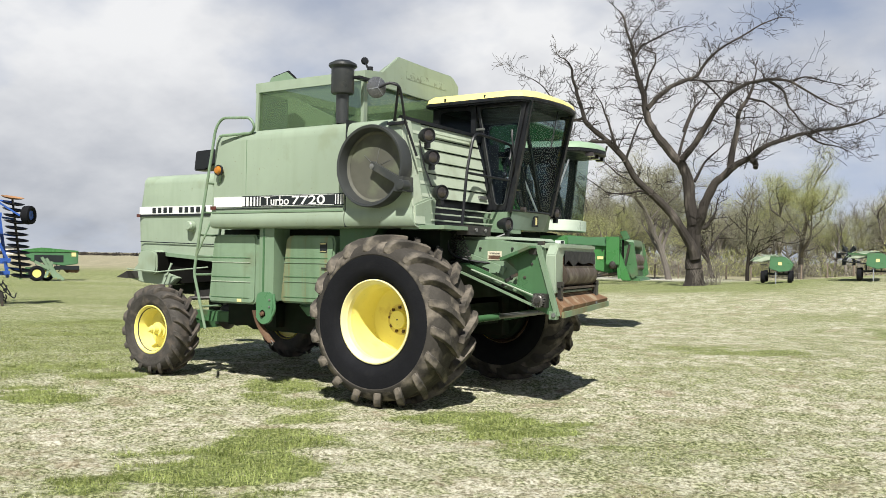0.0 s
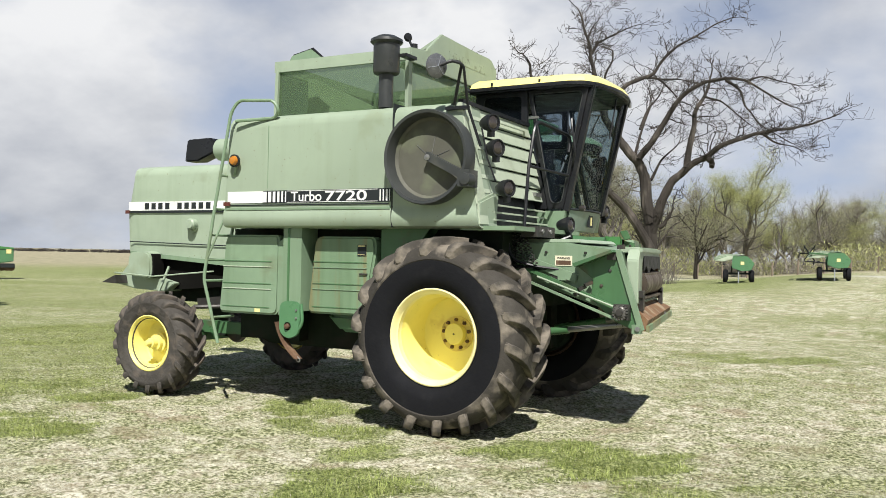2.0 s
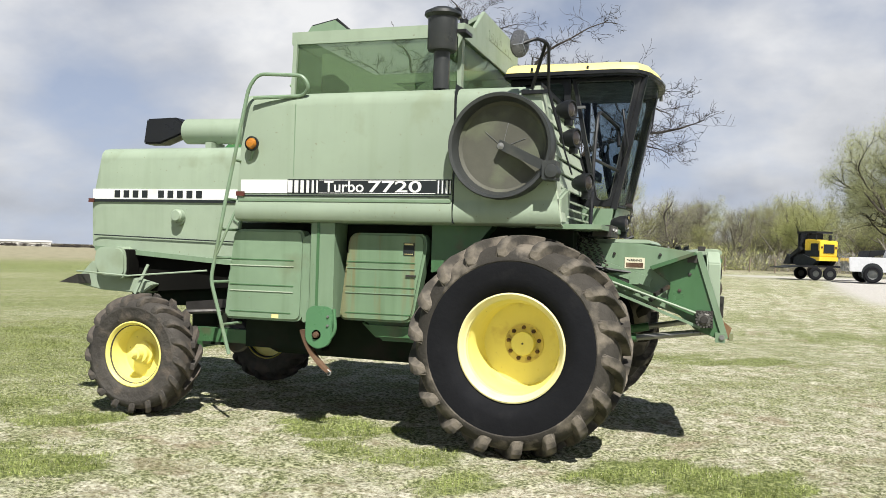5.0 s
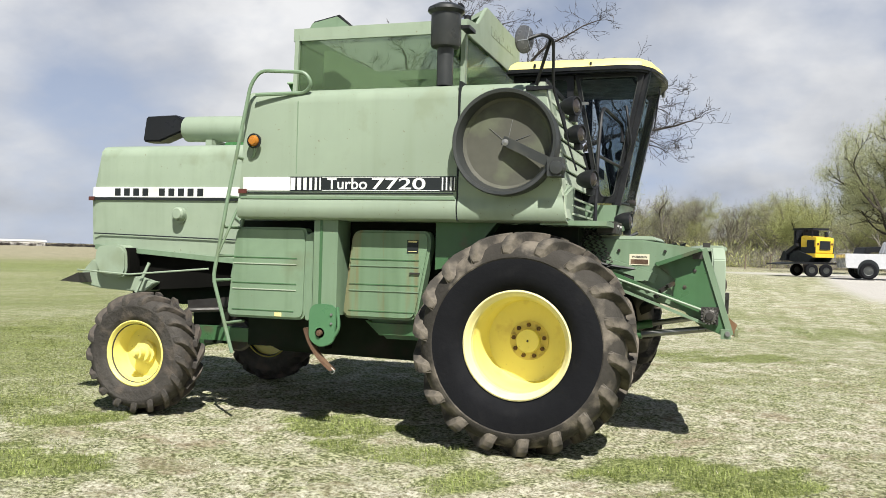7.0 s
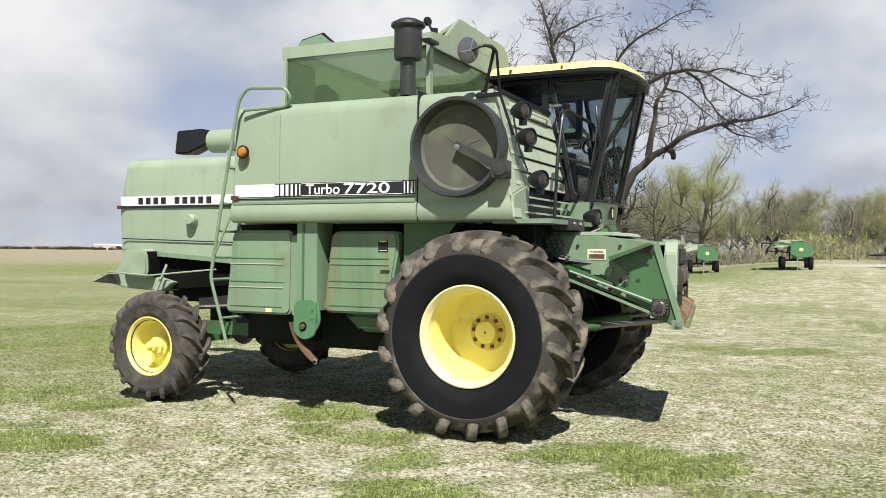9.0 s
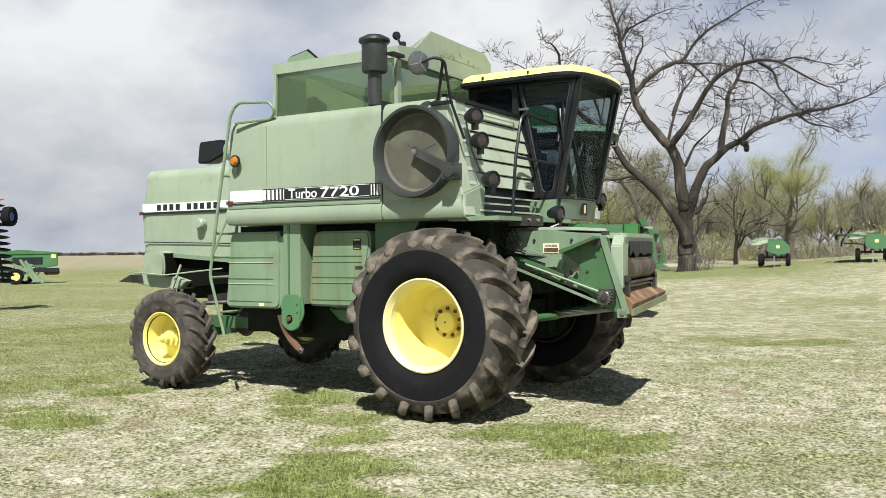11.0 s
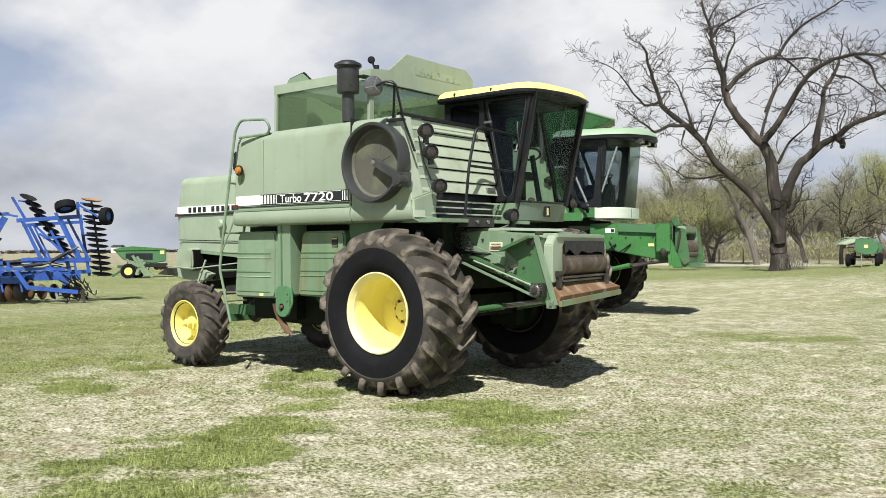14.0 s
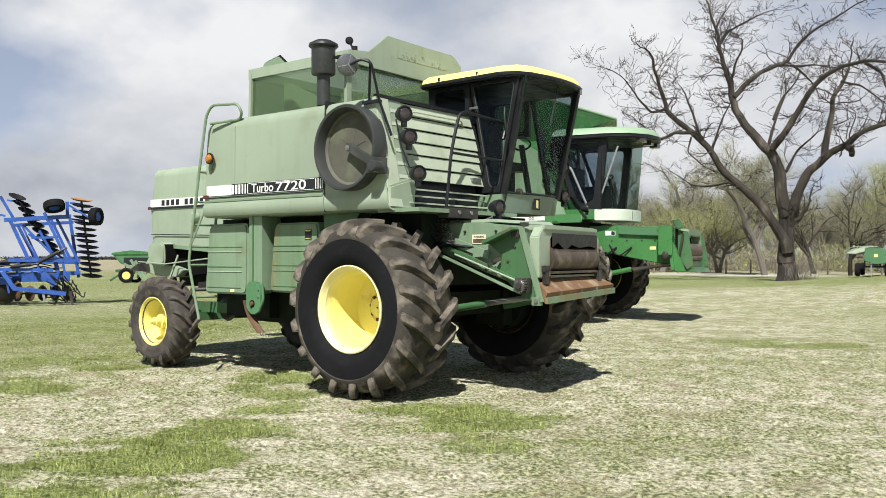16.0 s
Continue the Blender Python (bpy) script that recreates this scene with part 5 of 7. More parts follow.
part("aerial_lamp", L([(0.0, 0.0), (0.02, 0.0), (0.02, 0.06), (0.0, 0.06)], (0.86, 1.35, 3.33), 10, (90, 0, 0)), STEEL, combine)
# seat, steering wheel and console inside
seat = part("seat_cushion", B((-0.15, 0.66, 2.42), (0.28, 1.1, 2.52)), BLACK, combine, "black driver seat", bevel=0.04)
part("seat_back", B((-0.22, 0.66, 2.5), (-0.1, 1.1, 3.0), None), BLACK, combine, bevel=0.04)
part("seat_base", B((-0.05, 0.78, 2.1), (0.18, 0.98, 2.42)), INK, combine)
part("steering_column", T([(0.45, 0.88, 2.12), (0.34, 0.88, 2.72)], 0.035), BLACK, combine)
wheel_pts = [(0.33 + 0.08 * math.cos(a) * 0.4, 0.88 + 0.2 * math.sin(a), 2.74 + 0.2 * math.cos(a) * 0.35) for a in [k * 0.3927 for k in range(17)]]
part("steering_wheel", T(wheel_pts, 0.014, 6), BLACK, combine, "black steering wheel")
part("side_console", B((-0.2, 0.3, 2.1), (0.3, 0.5, 2.62)), INK, combine, bevel=0.03)
for at in ((0.66, -0.04, 1.94), (0.52, 1.54, 2.15), (0.44, 1.66, 2.74), (0.44, 1.66, 2.52)):
    work_lamp(combine, at, -8)
part("far_lamp_post", T([(0.4, 1.6, 2.1), (0.42, 1.6, 2.9)], 0.012, 6), BLACK, combine)
part("indicator_lamp", L([(0.0, -0.03), (0.03, -0.025), (0.035, 0.0), (0.03, 0.03)], (0.67, 0.35, 2.13), 14, (0, 0, 90)), LENS, combine)

# feeder house; its front stands slightly askew
def askew(bm, behind=0.0):
    for v in bm.verts:
        if v.co.x > behind:
            v.co.x -= 0.135 * (v.co.y + 0.4)
    return bm


feed = part("feeder_house", askew(P([(0.2, 1.75), (0.85, 1.755), (1.37, 1.68), (1.4, 1.3), (1.4, 1.08), (0.4, 1.42), (0.2, 1.55)], 'y', -0.62, 0.86), 1.0), MID, combine, "sloping green feeder house", bevel=0.012)
part("feeder_lid", P([(0.3, 1.752), (0.36, 1.79), (0.93, 1.79), (0.97, 1.752)], 'y', -0.5, 0.6), FADED, combine, "pale green feeder lid", bevel=0.008)
part("feeder_side_plate", P([(0.96, 1.55), (1.355, 1.685), (1.4, 1.67), (1.6, 0.98), (1.55, 0.96), (1.35, 1.04), (1.12, 1.24), (1.14, 1.42)], 'y', -0.66, -0.63), DEEP, combine, "angled header mounting plate", bevel=0.005)
part("feeder_side_plate", P([(1.1, 1.685), (1.18, 1.67), (1.36, 0.98), (1.3, 0.96), (1.2, 1.12), (1.1, 1.5)], 'y', 0.95, 0.98), DEEP, combine, bevel=0.005)
for y in (-0.66,):
    part("plate_edge", BEAM((1.37, y, 1.69), (1.6, y, 0.97), 0.035, 0.05), MID, combine, bevel=0.006)
part("plate_shade_rib", P([(0.98, 1.56), (1.34, 1.69), (1.36, 1.67), (1.0, 1.53)], 'y', -0.79, -0.63), DEEP, combine)
# mouth of the feeder: pale hood with an opening, drum, torn flap and rusty lip; the face stands slightly askew
mouth = bmesh.new()
ringplate(mouth, [(-0.5, 1.72), (0.8, 1.72), (0.93, 1.6), (0.93, 1.2), (-0.62, 1.2), (-0.62, 1.6)], [(-0.3, 1.62), (0.76, 1.62), (0.86, 1.57), (0.86, 1.22), (-0.36, 1.22), (-0.36, 1.57)], 'x', 1.41, 1.52)
part("feeder_mouth", askew(mouth), FADED, combine, "pale green feeder mouth with chipped edges", bevel=0.02)
part("mouth_top", askew(P([(1.3, 1.69), (1.36, 1.725), (1.54, 1.71), (1.54, 1.67), (1.3, 1.66)], 'y', -0.52, 0.84)), FADED, combine, bevel=0.008)
for y in (-0.345, 0.835):
    part("mouth_jamb", askew(B((1.4, y - 0.012, 1.2), (1.515, y + 0.012, 1.58))), RUST, combine, "rusted inner jamb")
# black sheet behind the drum paints the shade in the feeder mouth
part("mouth_shade", askew(B((1.395, -0.4, 1.15), (1.405, 0.88, 1.64))), PIT, combine)
part("feeder_drum", askew(L([(0.0, -0.35), (0.12, -0.35), (0.12, 0.84), (0.0, 0.84)], (1.45, 0, 1.38), 24)), DRUM, combine, "rusty feeder drum")
for z, r in ((1.47, 0.02), (1.25, 0.025)):
    part("feeder_slat", askew(BEAM((1.52, -0.34, z), (1.52, 0.82, z), r * 2, r)), DRUM, combine)
part("torn_flap", askew(P([(-0.32, 1.64), (0.84, 1.64), (0.85, 1.5), (0.62, 1.52), (0.35, 1.5), (0.15, 1.53), (-0.02, 1.47), (-0.2, 1.55), (-0.32, 1.5)], 'x', 1.525, 1.535)), RUBBERFLAP, combine, "torn black rubber flap")
lip = bmesh.new()
v = [lip.verts.new(c) for c in ((1.45, -0.6, 1.2), (1.45, 0.95, 1.2), (1.62, 1.15, 1.1), (1.62, -0.63, 1.06), (1.59, -0.63, 0.96), (1.59, 1.15, 1.0), (1.42, 0.95, 1.1), (1.42, -0.6, 1.1))]
for q in ((0, 3, 2, 1), (3, 4, 5, 2), (4, 7, 6, 5), (7, 0, 1, 6), (0, 7, 4, 3), (1, 2, 5, 6)):
    lip.faces.new([v[i] for i in q])
part("feeder_lip", askew(lip), RUSTORANGE, combine, "rust-orange feeder lip plate")
part("lip_edge", askew(BEAM((1.615, -0.63, 0.985), (1.615, 1.16, 1.03), 0.03, 0.06)), MIDRUST, combine, bevel=0.006)
for y in (-0.5, 0.88):
    part("mouth_post", askew(B((1.52, y - 0.04, 1.14), (1.56, y + 0.04, 1.28))), DARKSTEEL, combine, bevel=0.01)
part("mouth_latch", B((1.36, -0.66, 1.7), (1.42, -0.6, 1.74)), DARKSTEEL, combine, bevel=0.01)
# drive shield, shafts and cylinders along the feeder
part("drive_bar", BEAM((0.45, -0.69, 1.52), (1.46, -0.69, 1.13), 0.04, 0.035), DEEP, combine, "long green drive shield bar", bevel=0.008)
part("drive_bar", BEAM((0.4, -0.73, 1.43), (1.4, -0.73, 1.06), 0.03, 0.022), MID, combine, bevel=0.006)
part("shaft_coupling", L([(0.0, -0.80), (0.03, -0.80), (0.035, -0.78), (0.05, -0.77), (0.05, -0.72), (0.06, -0.71), (0.06, -0.66), (0.0, -0.66)], (1.43, 0, 1.13), 18), DARKSTEEL, combine, "oily shaft coupling")
gear = L([(0.03, -0.785), (0.045, -0.785), (0.057, -0.775), (0.057, -0.735), (0.03, -0.735)], (1.43, 0, 1.13), 28, closed=True)
for k in range(16):
    box(gear, (0.05, -0.78, -0.007), (0.07, -0.735, 0.007), pose(1.43, 0, 1.13, 0, k * 22.5, 0))
part("shaft_gear", gear, CLUTCH, combine, "toothed grey slip clutch", bevel=0.002)
part("drive_rod", T([(0.62, -0.745, 1.43), (1.36, -0.745, 1.18)], 0.01, 8), FADED, combine, "pale green drive rod")
part("plate_foot", B((1.52, -0.7, 0.94), (1.6, -0.63, 1.02)), MID, combine, bevel=0.008)
part("plate_foot", L([(0.0, -0.715), (0.022, -0.715), (0.022, -0.69), (0.0, -0.69)], (1.575, 0, 0.985), 12), STEEL, combine)
part("lift_cylinder", T([(0.3, -0.5, 0.84), (0.86, -0.52, 0.93)], 0.038, 16), DEEP, combine, "green lift cylinder")
part("cylinder_rod", T([(0.86, -0.52, 0.93), (1.5, -0.54, 1.02)], 0.028, 12), STEEL, combine, "polished cylinder rod")
part("lift_cylinder", T([(0.3, 0.6, 0.84), (0.86, 0.62, 0.95)], 0.042, 16), BRIGHT, combine)
part("cylinder_rod", T([(0.86, 0.62, 0.95), (1.48, 0.64, 1.06)], 0.028, 12), STEEL, combine)
wl = part("warning_label", B((0.75, -0.626, 1.535), (0.92, -0.621, 1.63)), LABELCREAM, feed, "cream and dark brown warning label")
part("label_bar", B((0.762, -0.6285, 1.545), (0.908, -0.6255, 1.585)), RUST, wl)
words("label_word", "WARNING", 0.026, INK, wl, pose(0.772, -0.6275, 1.598, 90))
for x, z in ((0.66, 1.66), (1.05, 1.66), (1.0, 1.3), (1.2, 1.62), (0.8, 1.4), (1.25, 1.3)):
    part("feeder_bolt", L([(0.0, -0.64), (0.014, -0.638), (0.014, -0.62)], (x, 0, z), 6), DARKSTEEL, combine)
part("side_latch", BEAM((0.72, -0.65, 1.44), (0.95, -0.66, 1.41), 0.03, 0.04), DARKSTEEL, combine, "oily latch rod", bevel=0.005)
part("side_latch", B((0.8, -0.68, 1.4), (0.88, -0.63, 1.47)), MID, combine, bevel=0.01)
# coil springs and hoses under the deck
for i in range(6):
    x0 = 0.2 + i * 0.055
    pts = [(x0 + 0.14 * k / 40 + 0.018 * math.cos(k * 1.35), -0.70 - 0.01 * i + 0.018 * math.sin(k * 1.35), 1.84 - 0.3 * k / 40) for k in range(41)]
    part("spring", T(pts, 0.0055, 5), DARKSTEEL, combine)
part("hose", T(bent([(0.5, -0.45, 1.84), (0.62, -0.42, 1.74), (0.78, -0.3, 1.82)], 0.08), 0.014, 6), BLACK, combine)
for x0, sag in ((0.12, 0.3), (0.2, 0.36), (0.32, 0.26)):
    part("hose", T(bent([(x0, -0.78, 1.84), (x0 + 0.05, -0.8, 1.84 - sag), (x0 + 0.3, -0.72, 1.52), (x0 + 0.5, -0.66, 1.5)], 0.12), 0.013, 6), BLACK, combine)
part("chain_guard", BEAM((0.42, -0.66, 1.6), (0.98, -0.66, 1.42), 0.03, 0.08), MID, combine, bevel=0.006)
for x, z in ((1.02, 1.32), (1.08, 1.36), (0.98, 1.27)):
    part("guard_stud", BEAM((x, -0.72, z), (x + 0.05, -0.66, z + 0.03), 0.03, 0.03), DARKSTEEL, combine, bevel=0.004)
part("bearing_block", B((1.36, -0.74, 1.06), (1.5, -0.66, 1.2)), DARKSTEEL, combine, "oily square bearing block", bevel=0.012)
for x, z in ((1.42, 1.52), (1.47, 1.36), (1.52, 1.18), (1.3, 1.5), (1.22, 1.36)):
    part("plate_bolt", L([(0.0, -0.672), (0.016, -0.668), (0.018, -0.655)], (x, 0, z), 6), DARKSTEEL, combine)
part("plate_tab", B((1.28, -0.7, 1.6), (1.36, -0.66, 1.66)), DARKSTEEL, combine, bevel=0.008)
part("mouth_clamp", askew(B((1.5, -0.56, 1.26), (1.56, -0.44, 1.32))), DARKSTEEL, combine, bevel=0.012)
part("mouth_clamp", askew(B((1.5, 0.84, 1.26), (1.56, 0.94, 1.32))), DARKSTEEL, combine, bevel=0.012)


# ---- the second, greener combine beside it ----
other = thing("combine_harvester", "glossy green combine harvester with a pale green cab roof, parked behind", "combine harvester", (-4.15, 10.3, 0), 11, 1.12)


def plain_wheel(parent, at, R, half, rim_r, lugs, turn=0.0, side=-1, rim_mat=YELLOW):
    rim = L([(rim_r - 0.03, half * 0.8), (rim_r, half * 0.7), (rim_r * 0.85, 0.02), (0.0, 0.03), (0.0, -0.02), (rim_r * 0.75, -0.03), (rim_r * 0.86, -half * 0.5), (rim_r, -half * 0.75), (rim_r + 0.01, -half * 0.72)][::-1], seg=36, closed=True)
    w = part("wheel", rim, rim_mat, parent)
    split_tyre(w, R, half, rim_r, lugs, 0.07 * R, 0.095 * R, 0.32, SIDEWALL, TREAD)
    part("hub", L([(0.0, -0.09), (0.05, -0.085), (0.07, -0.04), (0.12, -0.03), (0.12, 0.0)], seg=16), rim_mat, w)
    w.location = at
    w.rotation_euler = (0, 0, radians(turn) + (math.pi if side > 0 else 0))
    return w


plain_wheel(other, (0, -1.37, 0.88), 0.9, 0.36, 0.42, 20)
plain_wheel(other, (0, 1.37, 0.88), 0.9, 0.36, 0.42, 20, side=1)
plain_wheel(other, (-3.7, -1.3, 0.6), 0.6, 0.19, 0.3, 18)
plain_wheel(other, (-3.7, 1.3, 0.6), 0.6, 0.19, 0.3, 18, side=1)
part("front_axle", BEAM((0, -1.2, 0.88), (0, 1.2, 0.88), 0.3, 0.3), GLOSSY, other, bevel=0.03)
for y in (-1.05, 1.05):
    # dark disc added for the shade on the wheel's inner side
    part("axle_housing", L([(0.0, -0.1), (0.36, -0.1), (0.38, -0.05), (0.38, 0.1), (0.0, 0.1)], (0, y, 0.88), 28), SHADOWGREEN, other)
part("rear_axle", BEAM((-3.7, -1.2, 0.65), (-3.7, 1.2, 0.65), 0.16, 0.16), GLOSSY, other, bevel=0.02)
# near-black colour stands in for the shade under the body
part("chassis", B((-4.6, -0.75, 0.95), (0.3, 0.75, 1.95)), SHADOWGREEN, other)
part("body", P([(-5.0, 1.95), (-0.1, 1.95), (-0.35, 2.6), (-0.55, 3.55), (-4.2, 3.5), (-5.1, 2.7)], 'y', -1.35, 1.35), GLOSSY, other, "glossy green body", bevel=0.03)
part("body_wing", P([(-1.4, 2.06), (0.05, 2.06), (-0.5, 3.3), (-0.95, 3.6), (-1.4, 3.6)], 'y', -1.42, -1.36), MID, other, "pale green side wing", bevel=0.01)
part("skirt_rail", B((-3.6, -1.43, 1.92), (0.35, -1.34, 2.08)), GLOSSY, other, "green side rail", bevel=0.01)
st = part("stripe", B((-3.5, -1.436, 1.97), (-0.38, -1.432, 2.06)), WHITE, other, "white stripe")
words("model_lettering", "00", 0.085, INK, st, pose(-0.72, -1.4385, 1.982, 90), 1.5)
part("body_panel", B((-0.5, -1.5, 3.2), (-0.42, -1.3, 3.75)), GREY, other)
# flared grain tank extension
flare = bmesh.new()
lo_ = [flare.verts.new(c) for c in ((-2.7, -1.05, 3.55), (-0.45, -1.05, 3.55), (-0.45, 1.05, 3.55), (-2.7, 1.05, 3.55))]
hi_ = [flare.verts.new(c) for c in ((-3.1, -1.45, 4.5), (-0.75, -1.45, 4.5), (0.55, 0.2, 4.12), (0.2, 1.35, 4.15))]
hi2 = flare.verts.new((-3.1, 1.45, 4.5))
flare.faces.new((lo_[0], lo_[1], hi_[1], hi_[0]))
flare.faces.new((lo_[1], hi_[2], hi_[1]))
flare.faces.new((lo_[1], lo_[2], hi_[3], hi_[2]))
flare.faces.new((lo_[2], lo_[3], hi2, hi_[3]))
flare.faces.new((lo_[3], lo_[0], hi_[0], hi2))
bmesh.ops.solidify(flare, geom=flare.faces[:], thickness=0.03)
part("tank_flare", flare, GLOSSY, other, "flared green tank extension")
part("flare_edge", T([(-3.1, -1.45, 4.5), (-0.75, -1.45, 4.5), (0.55, 0.2, 4.12), (0.2, 1.35, 4.15)], 0.025), ROOFGREEN, other)
# cab
for y in (-0.88, 0.82):
    dr = bmesh.new()
    ringplate(dr, rounded([(-0.45, 3.6), (0.62, 3.6), (0.5, 2.2), (0.05, 2.2)], 0.02, 3), rounded([(-0.36, 3.52), (0.54, 3.52), (0.42, 2.36), (0.12, 2.3)], 0.1, 3), 'y', y, y + 0.06)
    part("cab_door", dr, BLACK, other, "dark framed cab door", bevel=0.008)
    part("door_pane", P([(-0.38, 3.54), (0.56, 3.54), (0.44, 2.3), (0.1, 2.28)], 'y', y + 0.027, y + 0.033), CABGLASS, other)
part("cab_rear", B((-0.5, -0.85, 2.2), (-0.46, 0.85, 2.75)), BLACK, other)
for y in (-0.82, 0.76):
    part("rear_post", B((-0.5, y, 2.75), (-0.44, y + 0.06, 3.6)), BLACK, other, bevel=0.01)
ws = bmesh.new()
cols = []
for i in range(13):
    s = i / 12
    a = math.pi * (s - 0.5)
    cols.append([ws.verts.new((0.56 + k + 0.42 * math.cos(a) ** 0.7 if math.cos(a) > 0.001 else 0.56 + k, 0.84 * math.sin(a), z)) for z, k in ((2.2, 0.0), (2.9, 0.06), (3.6, 0.12))])
for a, b in zip(cols, cols[1:]):
    for k in range(2):
        ws.faces.new((a[k], b[k], b[k + 1], a[k + 1]))
part("windscreen", ws, FRONTGLASS, other, "round clear windscreen")
part("cab_pillar", BEAM((0.52, -0.85, 2.2), (0.66, -0.85, 3.6), 0.1, 0.09), BLACK, other, bevel=0.01)
part("cab_pillar", BEAM((0.52, 0.85, 2.2), (0.66, 0.85, 3.6), 0.1, 0.09), BLACK, other, bevel=0.01)
half_ = [(0.45 + 0.62 * max(0, math.cos(a)) ** 0.7, 0.9 * math.sin(a)) for a in [math.pi * (k / 12 - 0.5) for k in range(13)]]
part("white_band", P(half_, 'z', 1.97, 2.2), BANDWHITE, other, "white band below the windscreen", bevel=0.01)
part("badge", B((0.98, -0.3, 2.0), (1.045, -0.2, 2.17)), INK, other)
part("cab_floor", B((-0.5, -0.88, 2.0), (0.5, 0.88, 2.2)), GLOSSY, other, bevel=0.02)
roofp = [(-0.62, -1.0), (0.7, -1.02), (1.15, -0.85), (1.42, -0.45), (1.5, 0.0), (1.42, 0.45), (1.15, 0.85), (0.7, 1.02), (-0.62, 1.0)]
part("roof_brim", P(roofp, 'z', 3.58, 3.66), BLACK, other, bevel=0.02)
rf = bmesh.new()
rings = [[rf.verts.new((*p, z)) for p in pts] for pts, z in ((roofp, 3.66), (inset(roofp, 0.03), 3.73), (inset(roofp, 0.14), 3.80), (inset(roofp, 0.4), 3.83))]
for a, b in zip(rings, rings[1:]):
    for i in range(len(roofp)):
        rf.faces.new((a[i], a[(i + 1) % len(roofp)], b[(i + 1) % len(roofp)], b[i]))
rf.faces.new(rings[-1])
part("cab_roof", rf, ROOFGREEN, other, "pale green cab roof")
for y in (-0.5, 0.0, 0.5):
    part("roof_lamp", B((1.2, y - 0.1, 3.5), (1.36, y + 0.1, 3.58)), LENS, other, bevel=0.01)
part("seat_back", B((-0.3, -0.25, 2.5), (-0.14, 0.25, 3.1)), BLACK, other, bevel=0.05)
part("seat_cushion", B((-0.25, -0.25, 2.45), (0.25, 0.25, 2.56)), BLACK, other, bevel=0.04)
part("steering_column", T([(0.62, 0, 2.2), (0.48, 0, 2.85)], 0.04), BLACK, other)
part("steering_wheel", T([(0.46 + 0.07 * math.cos(a), 0.2 * math.sin(a), 2.87 + 0.06 * math.cos(a)) for a in [k * 0.3927 for k in range(17)]], 0.016, 6), BLACK, other)
part("side_console", B((-0.3, 0.4, 2.2), (0.4, 0.75, 2.75)), GREY, other, bevel=0.05)
part("hand_rail", T(bent([(-0.75, -1.3, 2.06), (-0.65, -1.35, 3.0), (0.1, -1.32, 3.02), (0.35, -1.1, 2.3)], 0.1), 0.022), MIRRORGREY, other, "grey tube hand rail")
part("grab_rail", T([(0.62, -0.95, 2.5), (0.95, -0.98, 3.4)], 0.018), MIRRORGREY, other)
for at in ((-0.25, -1.45, 3.05), (-0.3, -1.45, 2.75), (0.4, -1.2, 2.2)):
    work_lamp(other, at, 10)
part("mirror_arm", T(bent([(0.6, -0.9, 3.4), (0.75, -1.35, 3.1), (0.75, -1.35, 2.8)], 0.1), 0.014), BLACK, other)
part("step_plate", B((-0.9, -1.75, 1.9), (-0.1, -1.35, 1.95)), GLOSSY, other, bevel=0.01)
# feeder house and header adapter
part("feeder_house", P([(-0.3, 1.86), (0.9, 1.88), (1.75, 1.82), (1.95, 1.15), (1.75, 1.12), (0.2, 1.42), (-0.3, 1.5)], 'y', -0.72, 0.72), GLOSSY, other, "long glossy green feeder house", bevel=0.015)
part("adapter_post", P([(1.68, 1.86), (1.86, 1.84), (2.2, 0.98), (2.02, 0.98)], 'y', -0.86, -0.74), GLOSSY, other, bevel=0.01)
part("adapter_post", P([(1.68, 1.86), (1.86, 1.84), (2.2, 0.98), (2.02, 0.98)], 'y', 0.74, 0.86), GLOSSY, other, bevel=0.01)
part("adapter_box", B((1.72, -0.95, 1.3), (1.98, -0.74, 1.85), None), GLOSSY, other, "green adapter latch box", bevel=0.02)
part("adapter_gear", L([(0.0, -0.98), (0.05, -0.97), (0.08, -0.93), (0.1, -0.86)], (1.85, 0, 1.3), 18), DARKSTEEL, other)
mo = bmesh.new()
ringplate(mo, [(-0.5, 1.8), (0.5, 1.8), (0.62, 1.68), (0.66, 1.0), (-0.66, 1.0), (-0.62, 1.68)], [(-0.42, 1.66), (0.42, 1.66), (0.5, 1.6), (0.5, 1.18), (-0.5, 1.18), (-0.5, 1.6)], 'x', 2.02, 2.2)
part("feeder_mouth", mo, MID, other, "weathered green feeder mouth", bevel=0.02)
part("feeder_drum", L([(0.0, -0.54), (0.15, -0.54), (0.15, 0.54), (0.0, 0.54)], (2.1, 0, 1.38), 20), DRUM, other)
# black strip paints the shade between adapter and mouth
part("adapter_shade", B((1.99, -0.745, 1.02), (2.03, -0.665, 1.8)), PIT, other)
part("adapter_brace", BEAM((1.75, -0.9, 1.75), (2.12, -0.72, 1.05), 0.05, 0.05), DEEP, other, bevel=0.008)
part("adapter_brace", BEAM((1.9, -0.88, 1.82), (1.98, -0.88, 1.02), 0.04, 0.06), GLOSSY, other, bevel=0.008)
# black sheet for the shade inside this mouth
part("mouth_shade", B((1.96, -0.6, 1.15), (2.0, 0.6, 1.65)), PIT, other)
for y in (-0.7, 0.66):
    part("mouth_cheek", P([(2.0, 1.78), (2.22, 1.74), (2.32, 1.1), (2.2, 1.02), (2.02, 1.3)], 'y', y, y + 0.04), DEEP, other, bevel=0.006)
part("mouth_roller", L([(0.0, -0.5), (0.05, -0.5), (0.05, 0.5), (0.0, 0.5)], (2.2, 0, 1.24), 14), DRUM, other)
